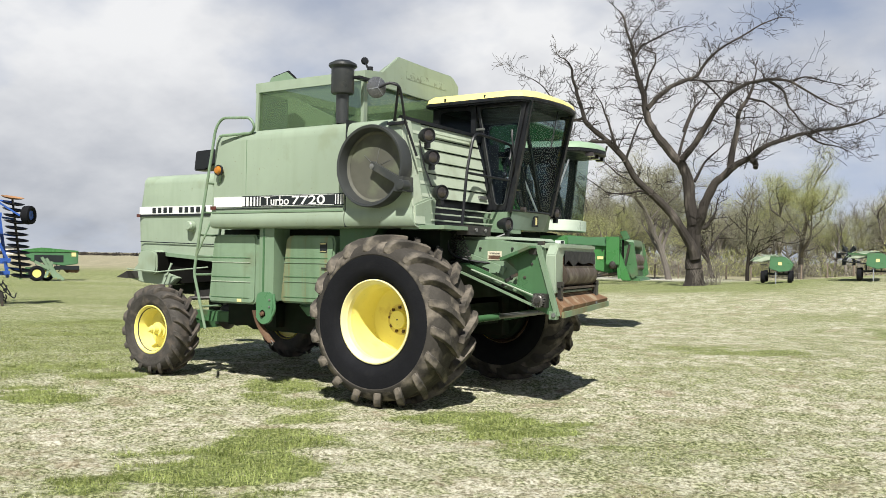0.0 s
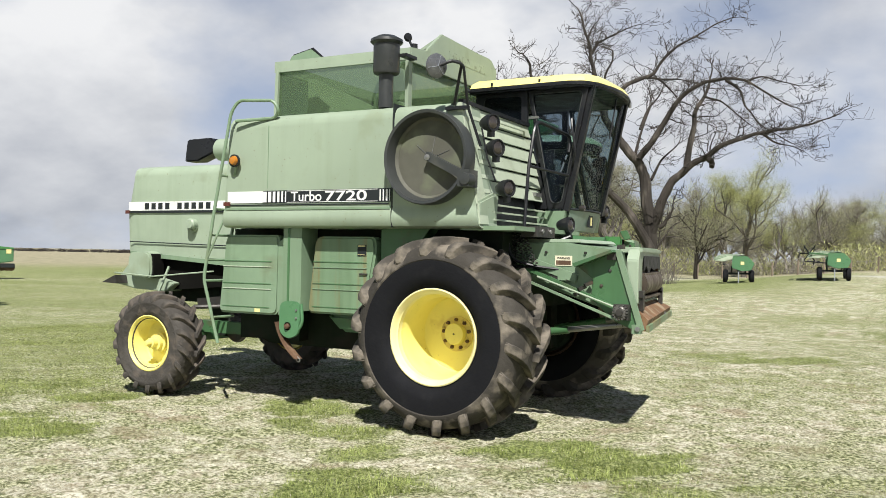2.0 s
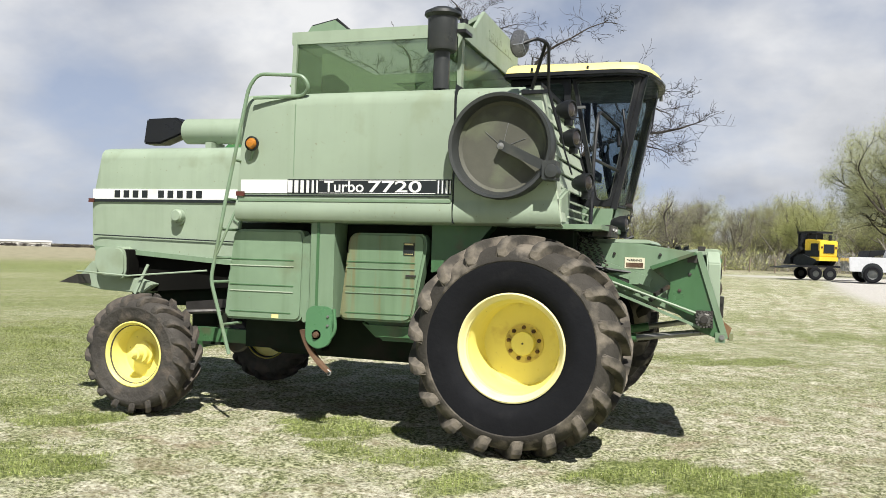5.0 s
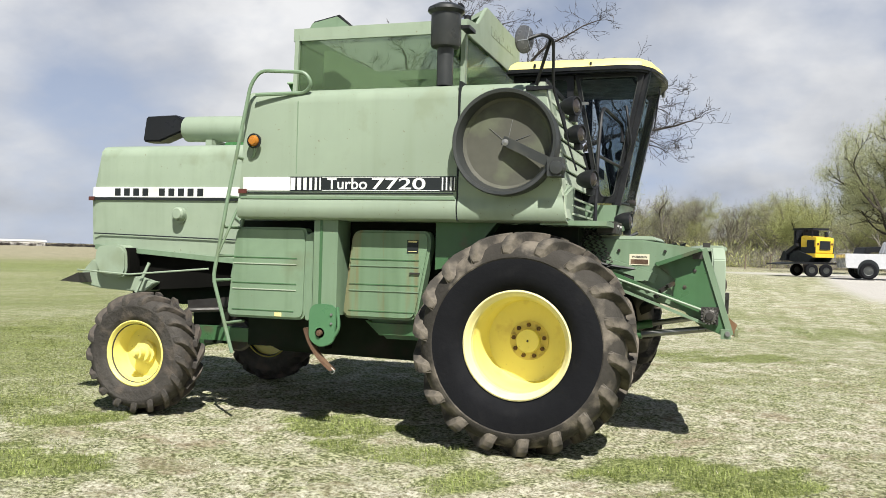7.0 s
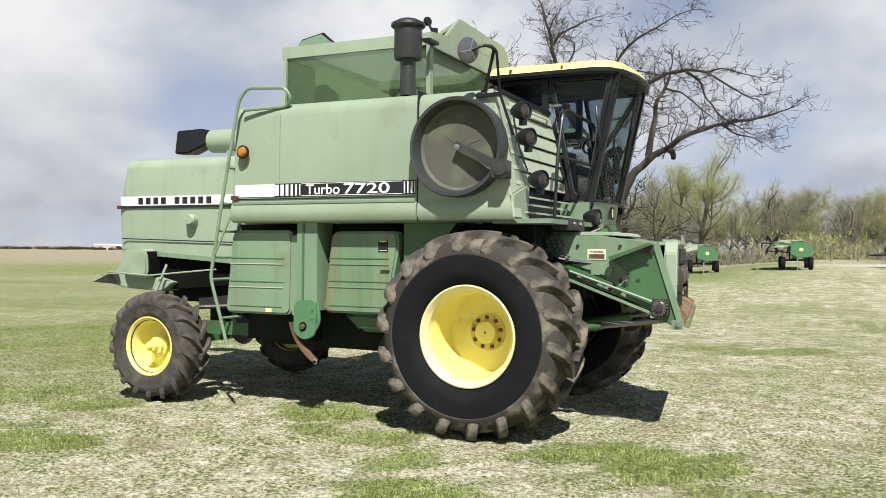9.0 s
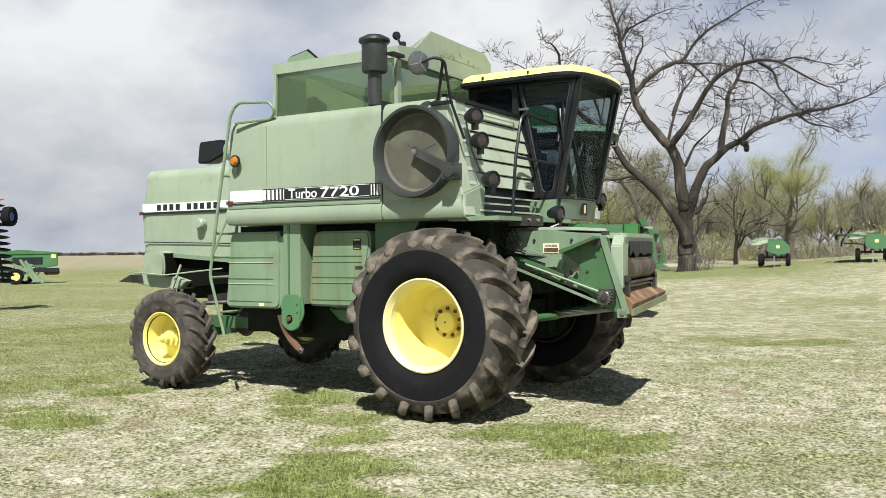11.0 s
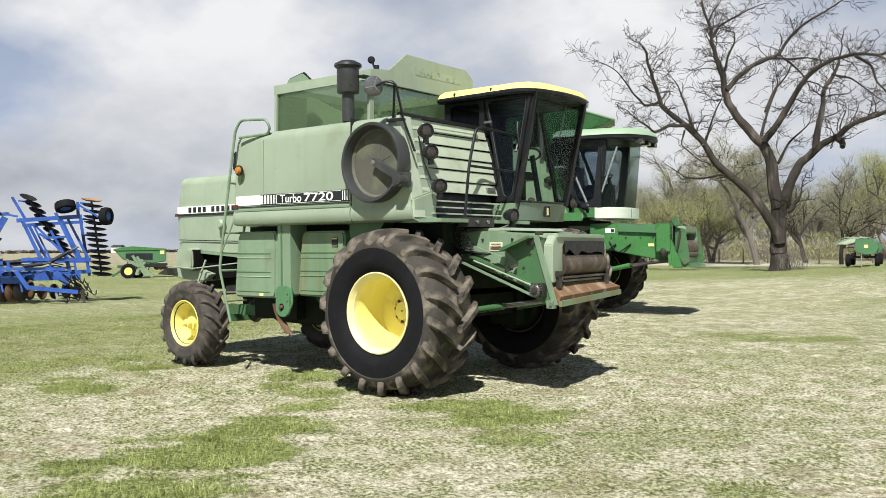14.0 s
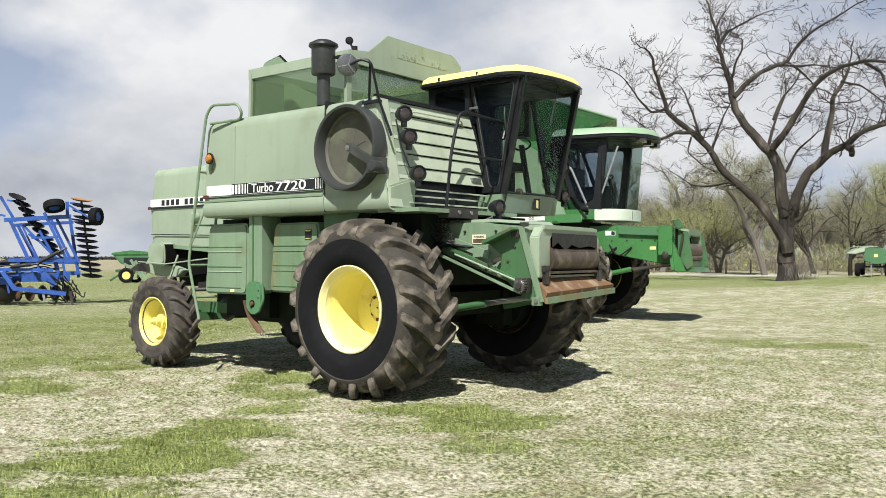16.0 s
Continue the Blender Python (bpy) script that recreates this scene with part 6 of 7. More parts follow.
part("adapter_rod", T([(1.2, -0.78, 1.0), (2.05, -0.8, 1.16), (2.15, -0.78, 1.7)], 0.025, 8), DARKSTEEL, other)
part("adapter_hook", P([(1.95, 1.95), (2.08, 1.98), (2.16, 1.82), (2.04, 1.78)], 'y', -0.8, -0.72), DEEP, other, bevel=0.01)
part("drive_cover", P(rounded([(0.9, 1.86), (1.7, 1.84), (1.72, 1.66), (0.9, 1.7)], 0.03, 3), 'y', -0.78, -0.72), BRIGHT, other, "bright green drive cover", bevel=0.008)
for x in (0.75, 1.05, 1.35, 1.6):
    part("cover_bolt", L([(0.0, -0.735), (0.016, -0.732), (0.016, -0.72)], (x, 0, 1.58), 6), DARKSTEEL, other)
part("feeder_lip", P([(2.1, 1.1), (2.34, 1.02), (2.36, 0.98), (2.1, 0.98)], 'y', -0.66, 0.66), DEEP, other, "green feeder lip")
lb = part("white_label", B((0.62, -0.726, 1.68), (0.82, -0.722, 1.77)), WHITE, other, "small white label")
part("label_bar", B((0.74, -0.729, 1.69), (0.81, -0.726, 1.76)), INK, lb)
part("yellow_label", B((1.5, -0.726, 1.4), (1.62, -0.722, 1.46)), LABELYELLOW, other)
part("lift_cylinder", T([(0.3, -0.55, 0.85), (1.1, -0.6, 1.02)], 0.05, 14), GLOSSY, other, "green lift cylinder")
part("cylinder_rod", T([(1.1, -0.6, 1.02), (2.0, -0.65, 1.12)], 0.032, 10), DARKSTEEL, other)
for k in range(3):
    part("hose", T(bent([(0.1 + k * 0.3, -0.72, 1.5), (0.3 + k * 0.3, -0.8, 1.25), (0.55 + k * 0.3, -0.74, 1.45)], 0.12), 0.016, 6), BLACK, other)

# ---- folded disc harrow ----
harrow = thing("disc_harrow", "bright blue folding disc harrow with stacked dark discs", "farm implement", (-18.44, 5.36, 0), 60.6, 0.9)
KH = 0.0186


def hp(px, py, dep=0.0):
    return ((px - 200) * KH, dep, (524 - py) * KH)


def hbar(p, q, w, d0=0.0, d1=None, name="frame_beam", label=""):
    return part(name, BEAM(hp(*p, d0), hp(*q, d0 if d1 is None else d1), w * 0.66, w * 0.64), BLUE, harrow, label, bevel=0.012)


hbar((98, 379), (203, 371), 0.2, 0.0, label="blue square steel beam")
hbar((108, 381), (136, 446), 0.17, 0.0)
hbar((126, 386), (182, 447), 0.11, 0.1)
hbar((122, 383), (150, 446), 0.09, 0.5)
hbar((160, 365), (196, 446), 0.15, 0.0)
hbar((178, 372), (216, 452), 0.13, 0.3)
hbar((200, 372), (215, 478), 0.16, 0.8)
hbar((105, 447), (218, 447), 0.17, 0.0)
hbar((140, 409), (183, 407), 0.11, 0.05)
hbar((150, 395), (178, 448), 0.12, 0.9)
hbar((88, 336), (112, 380), 0.14, 0.9)
hbar((196, 345), (197, 375), 0.16, 0.1)
hbar((78, 372), (22, 478), 0.3, 0.6, label="thick blue wing arm")
hbar((52, 395), (35, 455), 0.14, 0.3)
hbar((-60, 372), (84, 366), 0.16, 0.8)
hbar((-120, 475), (218, 470), 0.2, 0.6)
hbar((-120, 450), (215, 452), 0.14, 1.4)
hbar((60, 462), (175, 464), 0.16, -0.2)
hbar((98, 466), (118, 497), 0.2, -0.5)
hbar((116, 494), (196, 504), 0.2, -0.6, label="blue drawbar")
hbar((160, 468), (178, 490), 0.24, -0.4)
hbar((70, 445), (72, 470), 0.3, 0.2)
hbar((176, 440), (182, 470), 0.2, 0.2)
hbar((-40, 372), (10, 470), 0.24, 1.2)
# the second wing frame and braces behind the first
for p, q, w in (((112, 383), (142, 446), 0.15), ((165, 368), (200, 446), 0.14), ((102, 385), (205, 378), 0.16), ((130, 400), (190, 446), 0.1), ((30, 395), (60, 455), 0.16), ((-20, 380), (40, 374), 0.14),
                ((60, 372), (8, 470), 0.16), ((-70, 380), (-20, 470), 0.2), ((20, 455), (100, 456), 0.14), ((110, 470), (200, 476), 0.14)):
    hbar(p, q, w, 1.7)
for px in (20, 48, 84, 120, 150, 190):
    hbar((px, 450), (px + 4, 478), 0.12, 0.0, name="frame_lug")
part("jack_stand", BEAM(hp(203, 500, -0.6), hp(206, 523, -0.6), 0.08), DARKSTEEL, harrow)
part("jack_stand", BEAM(hp(160, 500, -0.6), hp(163, 516, -0.6), 0.07), MIRRORGREY, harrow)


def disc(at, r, tilt, lean_, material, name="disc_blade", turn=0):
    return part(name, lathe(bmesh.new(), [(0.0, 0.0), (r * 0.5, 0.012), (r * 0.8, 0.035), (r, 0.07), (r, 0.078), (r * 0.8, 0.045), (r * 0.5, 0.022), (0.0, 0.01)], 22, pose(*at, tilt, lean_, turn)), material, harrow)


def gang(p, q, n, r, tilt, lean_, d0, d1, top=None, turn=0):
    a, b = Vector(hp(*p, d0)), Vector(hp(*q, d1))
    part("gang_shaft", T([a, b], 0.035), DARKSTEEL, harrow)
    for i in range(n):
        disc(a.lerp(b, i / (n - 1)), r, tilt, lean_, top if (i == 0 and top) else RUST if turn and i % 3 == 1 else DISC, turn=turn)
    for i in range(0, n, 3):
        c = a.lerp(b, (i + 0.5) / n)
        part("gang_bracket", BEAM(c, c + Vector((-0.35, 0.25, 0.05)), 0.06), BLUE, harrow)


gang((219, 344), (236, 478), 14, 0.34, 98, 6, 0.2, 0.5, DISCRUST)
gang((112, 338), (172, 434), 9, 0.28, 108, 20, 1.3, 1.5)
gang((52, 334), (-10, 440), 9, 0.31, 70, -30, 0.2, 0.5)
gang((-40, 345), (-90, 440), 7, 0.31, 70, -30, 0.6, 0.8)
gang((-120, 505), (106, 503), 18, 0.34, 0, 0, -0.2, 0.3, turn=52)
gang((-100, 500), (110, 500), 14, 0.32, 0, 0, 1.4, 1.0, turn=-50)
gang((112, 506), (192, 506), 5, 0.26, 0, 0, 1.0, 1.4, turn=-50)
hbar((-110, 484), (110, 482), 0.36, 0.2)
hbar((-110, 482), (200, 480), 0.3, 1.2)
for px in (-90, -50, -10, 30, 70, 100):
    hbar((px, 474), (px + 6, 503), 0.09, 0.1, name="gang_hanger")
for a, b, d in (((70, 455), (150, 440), 0.3), ((150, 452), (205, 420), -0.1), ((30, 462), (80, 400), 0.4), ((110, 458), (160, 452), -0.3)):
    part("hydraulic_cylinder", T([hp(*a, d), Vector(hp(*a, d)).lerp(Vector(hp(*b, d)), 0.6)], 0.06, 12), INK, harrow)
    part("cylinder_rod", T([Vector(hp(*a, d)).lerp(Vector(hp(*b, d)), 0.6), Vector(hp(*a, d)).lerp(Vector(hp(*b, d)), 0.85)], 0.03, 8), DARKSTEEL, harrow)
for px, py, r, rx, rz, d in ((176, 354, 0.33, 66, 22, -0.2), (243, 371, 0.3, 0, 58, -0.3), (57, 364, 0.32, 0, -5, -0.3), (10, 500, 0.32, 0, 50, -0.4)):
    tw = part("wheel", L([(r * 0.5, -0.08), (r * 0.2, -0.05), (0.0, -0.05), (0.0, 0.05), (r * 0.5, 0.08)], seg=20), YELLOW if px < 100 else BLUE, harrow)
    part("tyre", L([(r * 0.52, -0.1), (r * 0.75, -0.13), (r * 0.95, -0.11), (r, 0.0), (r * 0.95, 0.11), (r * 0.75, 0.13), (r * 0.52, 0.1)], seg=28, closed=True), SIDEWALL, tw)
    tw.matrix_local = pose(*hp(px, py, d), rx, 0, rz)
hbar((196, 350), (230, 372), 0.09, -0.2)
hbar((60, 364), (100, 372), 0.1, 0.0)
rh = random.Random(5)
for i in range(26):
    a = Vector(hp(185 + rh.uniform(-14, 22), 470 + rh.uniform(0, 30), -0.5 + rh.uniform(-0.1, 0.3)))
    b = a + Vector((rh.uniform(-0.4, 0.4), rh.uniform(-0.2, 0.2), rh.uniform(-0.5, 0.1)))
    part("hose", T(bent([a, (a + b) / 2 + Vector((0.15, 0, -0.25)), b], 0.2), 0.02, 6), BLACK, harrow)
for i in range(26):
    a = Vector(hp(40 + rh.uniform(-30, 120), 458 + rh.uniform(-8, 12), 0.1))
    part("hose", T(bent([a, a + Vector((0.3, 0, rh.uniform(-0.2, 0.15))), a + Vector((0.7, 0.1, 0))], 0.2), 0.018, 6), BLACK, harrow)
part("slow_sign", P([hp(55, 440)[::2], hp(76, 440)[::2], hp(68, 424)[::2], hp(62, 424)[::2]], 'y', -0.02, 0.0), MIRRORGREY, harrow, "grey back of a three-sided sign")
part("sign_post", BEAM(hp(66, 430, 0.02), hp(66, 450, 0.02), 0.04), BLACK, harrow)

# ---- grain drill behind it ----
drill = thing("grain_drill", "green grain drill with yellow wheels, folded on the grass", "farm implement", (-36.8, 19.05, 0), 60, 0.86)
KD = 0.0325


def dp(px, py, dep=0.0):
    return ((px - 275) * KD, dep, (484 - py) * KD)


part("hopper", P([dp(228, 428)[::2], dp(262, 424)[::2], dp(326, 428)[::2], dp(326, 452)[::2], dp(300, 456)[::2], dp(245, 448)[::2]], 'y', 0.0, 1.1), BRIGHT, drill, "long green seed hopper", bevel=0.04)
part("hopper_lid", P([dp(228, 427)[::2], dp(262, 422)[::2], dp(326, 427)[::2], dp(326, 430)[::2], dp(228, 431)[::2]], 'y', -0.05, 1.15), GLOSSY, drill, bevel=0.02)
part("hopper_gap", B(dp(250, 449, -0.02), dp(300, 436, 0.02)), INK, drill)
part("under_beam", B(dp(286, 463, 0.0), dp(328, 456, 0.9)), INK, drill, bevel=0.03)
for k in range(7):
    part("seed_tube", T(bent([dp(252 + k * 7, 449, 0.1), dp(254 + k * 7, 458, 0.0), dp(250 + k * 7, 468, 0.15)], 0.1), 0.03, 6), INK, drill)
part("badge", B(dp(314, 438, -0.02), dp(322, 430, 0.0)), LABELYELLOW, drill, "small yellow and green badge")
part("frame_bar", BEAM(dp(235, 462, 0.3), dp(328, 460, 0.3), 0.18), DEEP, drill)
for a, b in (((262, 440), (285, 478)), ((270, 442), (292, 480)), ((250, 448), (275, 462)), ((280, 448), (268, 478)), ((288, 470), (300, 482))):
    part("folded_arm", BEAM(dp(*a, -0.4), dp(*b, -0.5), 0.16), MID, drill, bevel=0.02)
for px in (308, 316, 323):
    part("press_wheel", L([(0.0, -0.04), (0.16, -0.04), (0.2, 0.0), (0.16, 0.04), (0.0, 0.04)], dp(px, 463, 0.2), 18), RUST, drill)
for px, d in ((254, -0.4), (272, 0.4)):
    w = part("wheel", L([(0.25, -0.1), (0.1, -0.06), (0.0, -0.06), (0.0, 0.06), (0.25, 0.1)], seg=24), YELLOW, drill)
    part("tyre", L([(0.25, -0.12), (0.35, -0.16), (0.45, -0.13), (0.47, 0.0), (0.45, 0.13), (0.35, 0.16), (0.25, 0.12)], seg=28, closed=True), SIDEWALL, w)
    w.location = (*dp(px, 469, d)[:2], 0.45)
part("hitch", BEAM(dp(240, 470, -0.4), dp(225, 480, -0.5), 0.12), DEEP, drill)

# ---- headers on carts near the woods ----
def header_cart(name_label, at, rz, reel):
    h = height(np.array(at[0]), np.array(at[1]))
    t = thing("harvest_header", name_label, "farm implement", (at[0], at[1], float(h)), rz, 0.88, group="headers on carts")
    for y in (-0.75, 4.4):
        part("end_panel", P(rounded([(-0.35, 0.8), (0.15, 0.62), (0.62, 0.68), (0.8, 1.05), (0.45, 1.42), (-0.3, 1.45)], 0.06, 3), 'y', y, y + 0.08), BRIGHT, t, "green six-sided end panel", bevel=0.012)
    arc = [(0.1 + 0.5 * math.cos(k), 1.08 + 0.42 * math.sin(k)) for k in [radians(-150 + 20 * i) for i in range(13)]]
    part("trough", P(arc + [(0.1 + 0.94 * (x - 0.1), 1.08 + 0.94 * (z - 1.08)) for x, z in arc[::-1]], 'y', -0.67, 4.4), DEEP, t, "curved green auger trough")
    part("cross_auger", T([(0.05, -0.66, 1.08), (0.05, 4.4, 1.08)], 0.2, 16), MID, t)
    part("top_tube", T([(-0.1, -0.66, 1.5), (-0.1, 4.4, 1.5)], 0.07), FADED, t)
    part("badge", B((0.1, -0.757, 0.98), (0.28, -0.752, 1.14)), LABELYELLOW, t)
    part("knife_bar", BEAM((-0.75, -0.6, 0.98), (-0.75, 4.4, 0.98), 0.1, 0.06), INK, t)
    for i in range(5):
        y = -0.7 + i * 0.9
        part("divider", P([(-1.25 - 0.1 * (i % 2), 1.16 + 0.06 * i), (-0.5, 1.44 + 0.03 * i), (0.05, 1.46), (-0.1, 1.3), (-0.75, 1.12)], 'y', y, y + 0.22), PALE if i % 2 == 0 else MID, t, "pale green divider snout", bevel=0.03)
    part("snout_rod", T(bent([(-1.3, -0.7, 1.2), (-0.9, -0.72, 1.52), (0.3, -0.7, 1.5)], 0.2), 0.02, 6), FADED, t)
    part("cart_beam", BEAM((-0.7, -0.2, 0.5), (0.7, -0.2, 0.5), 0.1), INK, t)
    part("cart_beam", BEAM((0, -1.2, 0.55), (0, 4.4, 0.55), 0.14), INK, t)
    for x in (-0.35, 0.35):
        part("cart_post", BEAM((x, -0.2, 0.5), (x, -0.2, 0.9), 0.08), INK, t)
    for x in (-0.68, 0.68):
        for y in (-0.2, 3.4):
            w = part("wheel", L([(0.0, -0.08), (0.17, -0.08), (0.17, 0.08), (0.0, 0.08)], seg=20), GREY, t)
            part("tyre", L([(0.17, -0.1), (0.27, -0.12), (0.33, -0.08), (0.34, 0.0), (0.33, 0.08), (0.27, 0.12), (0.17, 0.1)], seg=24, closed=True), SIDEWALL, w)
            w.location = (x, y, 0.34)
            w.rotation_euler = (0, 0, math.pi / 2)
    part("stand", BEAM((0.0, -1.2, 0.0), (0.0, -1.2, 0.6), 0.05), MIRRORGREY, t)
    if reel:
        part("reel_shaft", T([(-1.2, -0.6, 1.4), (-1.2, 4.4, 1.4)], 0.06), INK, t)
        for k in range(6):
            a = k * math.pi / 3
            c, s = 0.5 * math.cos(a), 0.42 * math.sin(a)
            part("reel_bat", T([(-1.2 + c, -0.6, 1.4 + s), (-1.2 + c, 4.4, 1.4 + s)], 0.04, 6), INK, t)
            for y in (-0.6, 0.6, 1.9, 3.2):
                part("reel_spoke", T([(-1.2, y, 1.4), (-1.2 + c, y, 1.4 + s)], 0.025, 6), INK, t)
            for j in range(10):
                part("reel_tine", T([(-1.2 + c, -0.5 + j * 0.5, 1.4 + s), (-1.23 + c, -0.5 + j * 0.5, 1.15 + s)], 0.014, 4), INK, t)
        part("reel_arm", BEAM((-1.2, -0.7, 1.4), (0.3, -0.7, 1.3), 0.08), DEEP, t)
        part("cutter_pan", P([(-1.4, 1.0), (0.0, 0.9), (0.0, 0.84), (-1.4, 0.94)], 'y', -0.6, 4.4), INK, t, bevel=0.02)
    return t


header_cart("green header on a low two-axle cart by the trees", (-3.75, 35.0), 10, False)
header_cart("green header with a dark reel on a low cart", (0.35, 35.6), 6, True)

# ---- trailer with a yellow track loader, and a pickup ----
def ground_z(x, y):
    return float(height(np.array(x), np.array(y)))


trailer = thing("flatbed_trailer", "black flatbed trailer with tandem wheels", "trailer", (6.0, 41.0, ground_z(6.0, 41)), 20, 0.82)
part("deck", B((-2.0, -1.1, 0.78), (1.7, 1.1, 0.9)), BLACK, trailer, bevel=0.02)
part("ramp", P([(-3.0, 0.7), (-2.0, 0.78), (-2.0, 0.88), (-3.0, 0.76)], 'y', -1.0, 1.0), INK, trailer)
part("gooseneck", P([(1.6, 0.8), (2.3, 1.0), (2.6, 1.9), (4.0, 2.0), (4.0, 1.7), (2.9, 1.6), (2.6, 0.75)], 'y', -0.7, 0.7), BLACK, trailer, bevel=0.03)
for x in (-1.0, -0.1):
    for y in (-1.05, 1.05):
        w = part("wheel", L([(0.0, -0.1), (0.2, -0.1), (0.2, 0.1), (0.0, 0.1)], seg=20), GREY, trailer)
        part("tyre", L([(0.2, -0.12), (0.3, -0.13), (0.39, -0.1), (0.4, 0.0), (0.39, 0.1), (0.3, 0.13), (0.2, 0.12)], seg=24, closed=True), SIDEWALL, w)
        w.location = (x, y, 0.4)
part("jack", BEAM((2.4, -0.5, 0.0), (2.4, -0.5, 0.8), 0.1), BLACK, trailer)
part("jack", BEAM((2.4, 0.5, 0.0), (2.4, 0.5, 0.8), 0.1), BLACK, trailer)

loader = thing("track_loader", "yellow and black tracked loader standing on a trailer", "construction machine", (5.6, 40.9, ground_z(6.0, 41) + 0.74), -52, 0.8)
for y in (-0.85, 0.45):
    part("track", P(rounded([(-1.1, 0.1), (-0.8, 0.0), (0.7, 0.0), (0.95, 0.35), (-0.4, 0.75), (-1.0, 0.5)], 0.12, 4), 'y', y, y + 0.4), INK, loader, "black rubber track", bevel=0.02)
part("engine_cover", P(rounded([(-0.2, 0.6), (1.1, 0.55), (1.15, 1.55), (0.1, 1.7), (-0.2, 1.65)], 0.08, 3), 'y', -0.7, 0.7), DOZERYELLOW, loader, "yellow engine cover", bevel=0.03)
part("rear_grille", B((0.35, -0.72, 0.85), (1.0, -0.69, 1.4)), INK, loader)
part("rear_bumper", B((-0.1, -0.75, 0.3), (1.15, 0.75, 0.55)), DOZERYELLOW, loader, "yellow bumper", bevel=0.03)
part("cab_frame", B((-0.95, -0.6, 0.7), (-0.85, 0.6, 2.1)), BLACK, loader)
part("cab_frame", B((-0.15, -0.6, 1.3), (-0.07, 0.6, 2.1)), BLACK, loader)
part("cab_roof", B((-1.0, -0.65, 2.05), (0.75, 0.65, 2.18)), BLACK, loader, bevel=0.03)
part("cab_pane", B((-0.85, -0.58, 1.2), (-0.15, -0.57, 2.05)), CARGLASS, loader)
part("cab_post", B((0.6, -0.6, 1.6), (0.66, -0.54, 2.1)), BLACK, loader)
part("loader_arm", BEAM((-0.4, -0.8, 1.1), (-1.4, -0.8, 0.5), 0.22), BLACK, loader, bevel=0.03)
part("exhaust_pipe", T([(0.9, 0.3, 1.6), (0.9, 0.3, 1.95)], 0.1), BLACK, loader)
part("rear_grille", B((1.13, -0.42, 0.8), (1.17, 0.42, 1.35)), INK, loader, "black rear grille")
for y in (-0.62, 0.5):
    part("tail_lamp", B((1.14, y, 1.1), (1.17, y + 0.12, 1.22)), REDLENS, loader)
for y in (-0.74, 0.7):
    part("lower_guard", B((-0.15, y, 0.55), (1.1, y + 0.04, 0.95)), INK, loader, bevel=0.01)
for x, y in ((-0.9, -0.62), (-0.9, 0.56), (-0.12, -0.62), (-0.12, 0.56)):
    part("cab_post", B((x, y, 1.2), (x + 0.07, y + 0.06, 2.08)), BLACK, loader)
part("work_lamp", L([(0.0, -0.03), (0.06, -0.03), (0.06, 0.03), (0.0, 0.03)], (-0.05, -0.35, 2.0), 14, (0, 0, 90)), LENS, loader)
part("bucket", P(rounded([(-1.9, 0.05), (-1.3, 0.05), (-1.25, 0.6), (-1.5, 0.75)], 0.08, 3), 'y', -0.95, 0.95), INK, loader, "black front bucket", bevel=0.02)

truck = thing("pickup_truck", "silver-white crew cab pickup truck on the gravel", "pickup truck", (9.4, 38.2, ground_z(9.4, 38.2)), 6, 0.94)
part("body", P(rounded([(-2.9, 0.55), (2.9, 0.5), (2.95, 1.05), (2.6, 1.22), (1.35, 1.28), (-0.6, 1.28), (-2.95, 1.28)], 0.08, 3), 'y', -1.0, 1.0), TRUCKWHITE, truck, "pale truck body with a long bed", bevel=0.05, seg=3)
cabp = rounded([(-0.95, 1.26), (1.75, 1.26), (0.95, 1.93), (-0.7, 1.95)], 0.1, 4)
part("cab", P(cabp, 'y', -0.88, 0.88), TRUCKWHITE, truck, bevel=0.05, seg=3)
for y in (-0.895, 0.885):
    part("side_window", P([(-0.72, 1.32), (0.15, 1.32), (0.15, 1.84), (-0.6, 1.85)], 'y', y, y + 0.01), CARGLASS, truck)
    part("side_window", P([(0.24, 1.32), (1.35, 1.32), (0.85, 1.82), (0.24, 1.84)], 'y', y, y + 0.01), CARGLASS, truck)
part("windscreen", P([(1.05, 1.87), (1.7, 1.33), (1.73, 1.34), (1.08, 1.89)], 'y', -0.78, 0.78), CARGLASS, truck)
for x in (-1.85, 1.85):
    for y in (-0.98, 0.98):
        part("wheel_arch", L([(0.0, -0.02), (0.5, -0.02), (0.5, 0.02), (0.0, 0.02)], (x, y * 1.005, 0.5), 28), INK, truck)
        w = part("wheel", L([(0.0, -0.12), (0.2, -0.1), (0.25, -0.13), (0.25, 0.12), (0.0, 0.12)], seg=24), GREY, truck)
        part("tyre", L([(0.25, -0.14), (0.36, -0.15), (0.42, -0.11), (0.43, 0.0), (0.42, 0.11), (0.36, 0.15), (0.25, 0.14)], seg=28, closed=True), SIDEWALL, w)
        w.location = (x, y * 0.96, 0.43)
part("side_mirror", B((1.15, -1.2, 1.3), (1.3, -0.98, 1.55)), INK, truck, bevel=0.03)
part("door_seam", B((0.19, -1.004, 0.6), (0.2, -1.0, 1.28)), INK, truck)
part("bumper", B((2.85, -0.95, 0.5), (3.02, 0.95, 0.75)), GREY, truck, bevel=0.04)
part("door_handle", B((-0.1, -1.015, 1.12), (0.08, -1.0, 1.15)), INK, truck)


# ---- trees ----
def limb(bm, pts, r0, r1, seg):
    n = len(pts)
    tube(bm, pts, [r0 + (r1 - r0) * (i / (n - 1)) ** 0.8 for i in range(n)], seg)


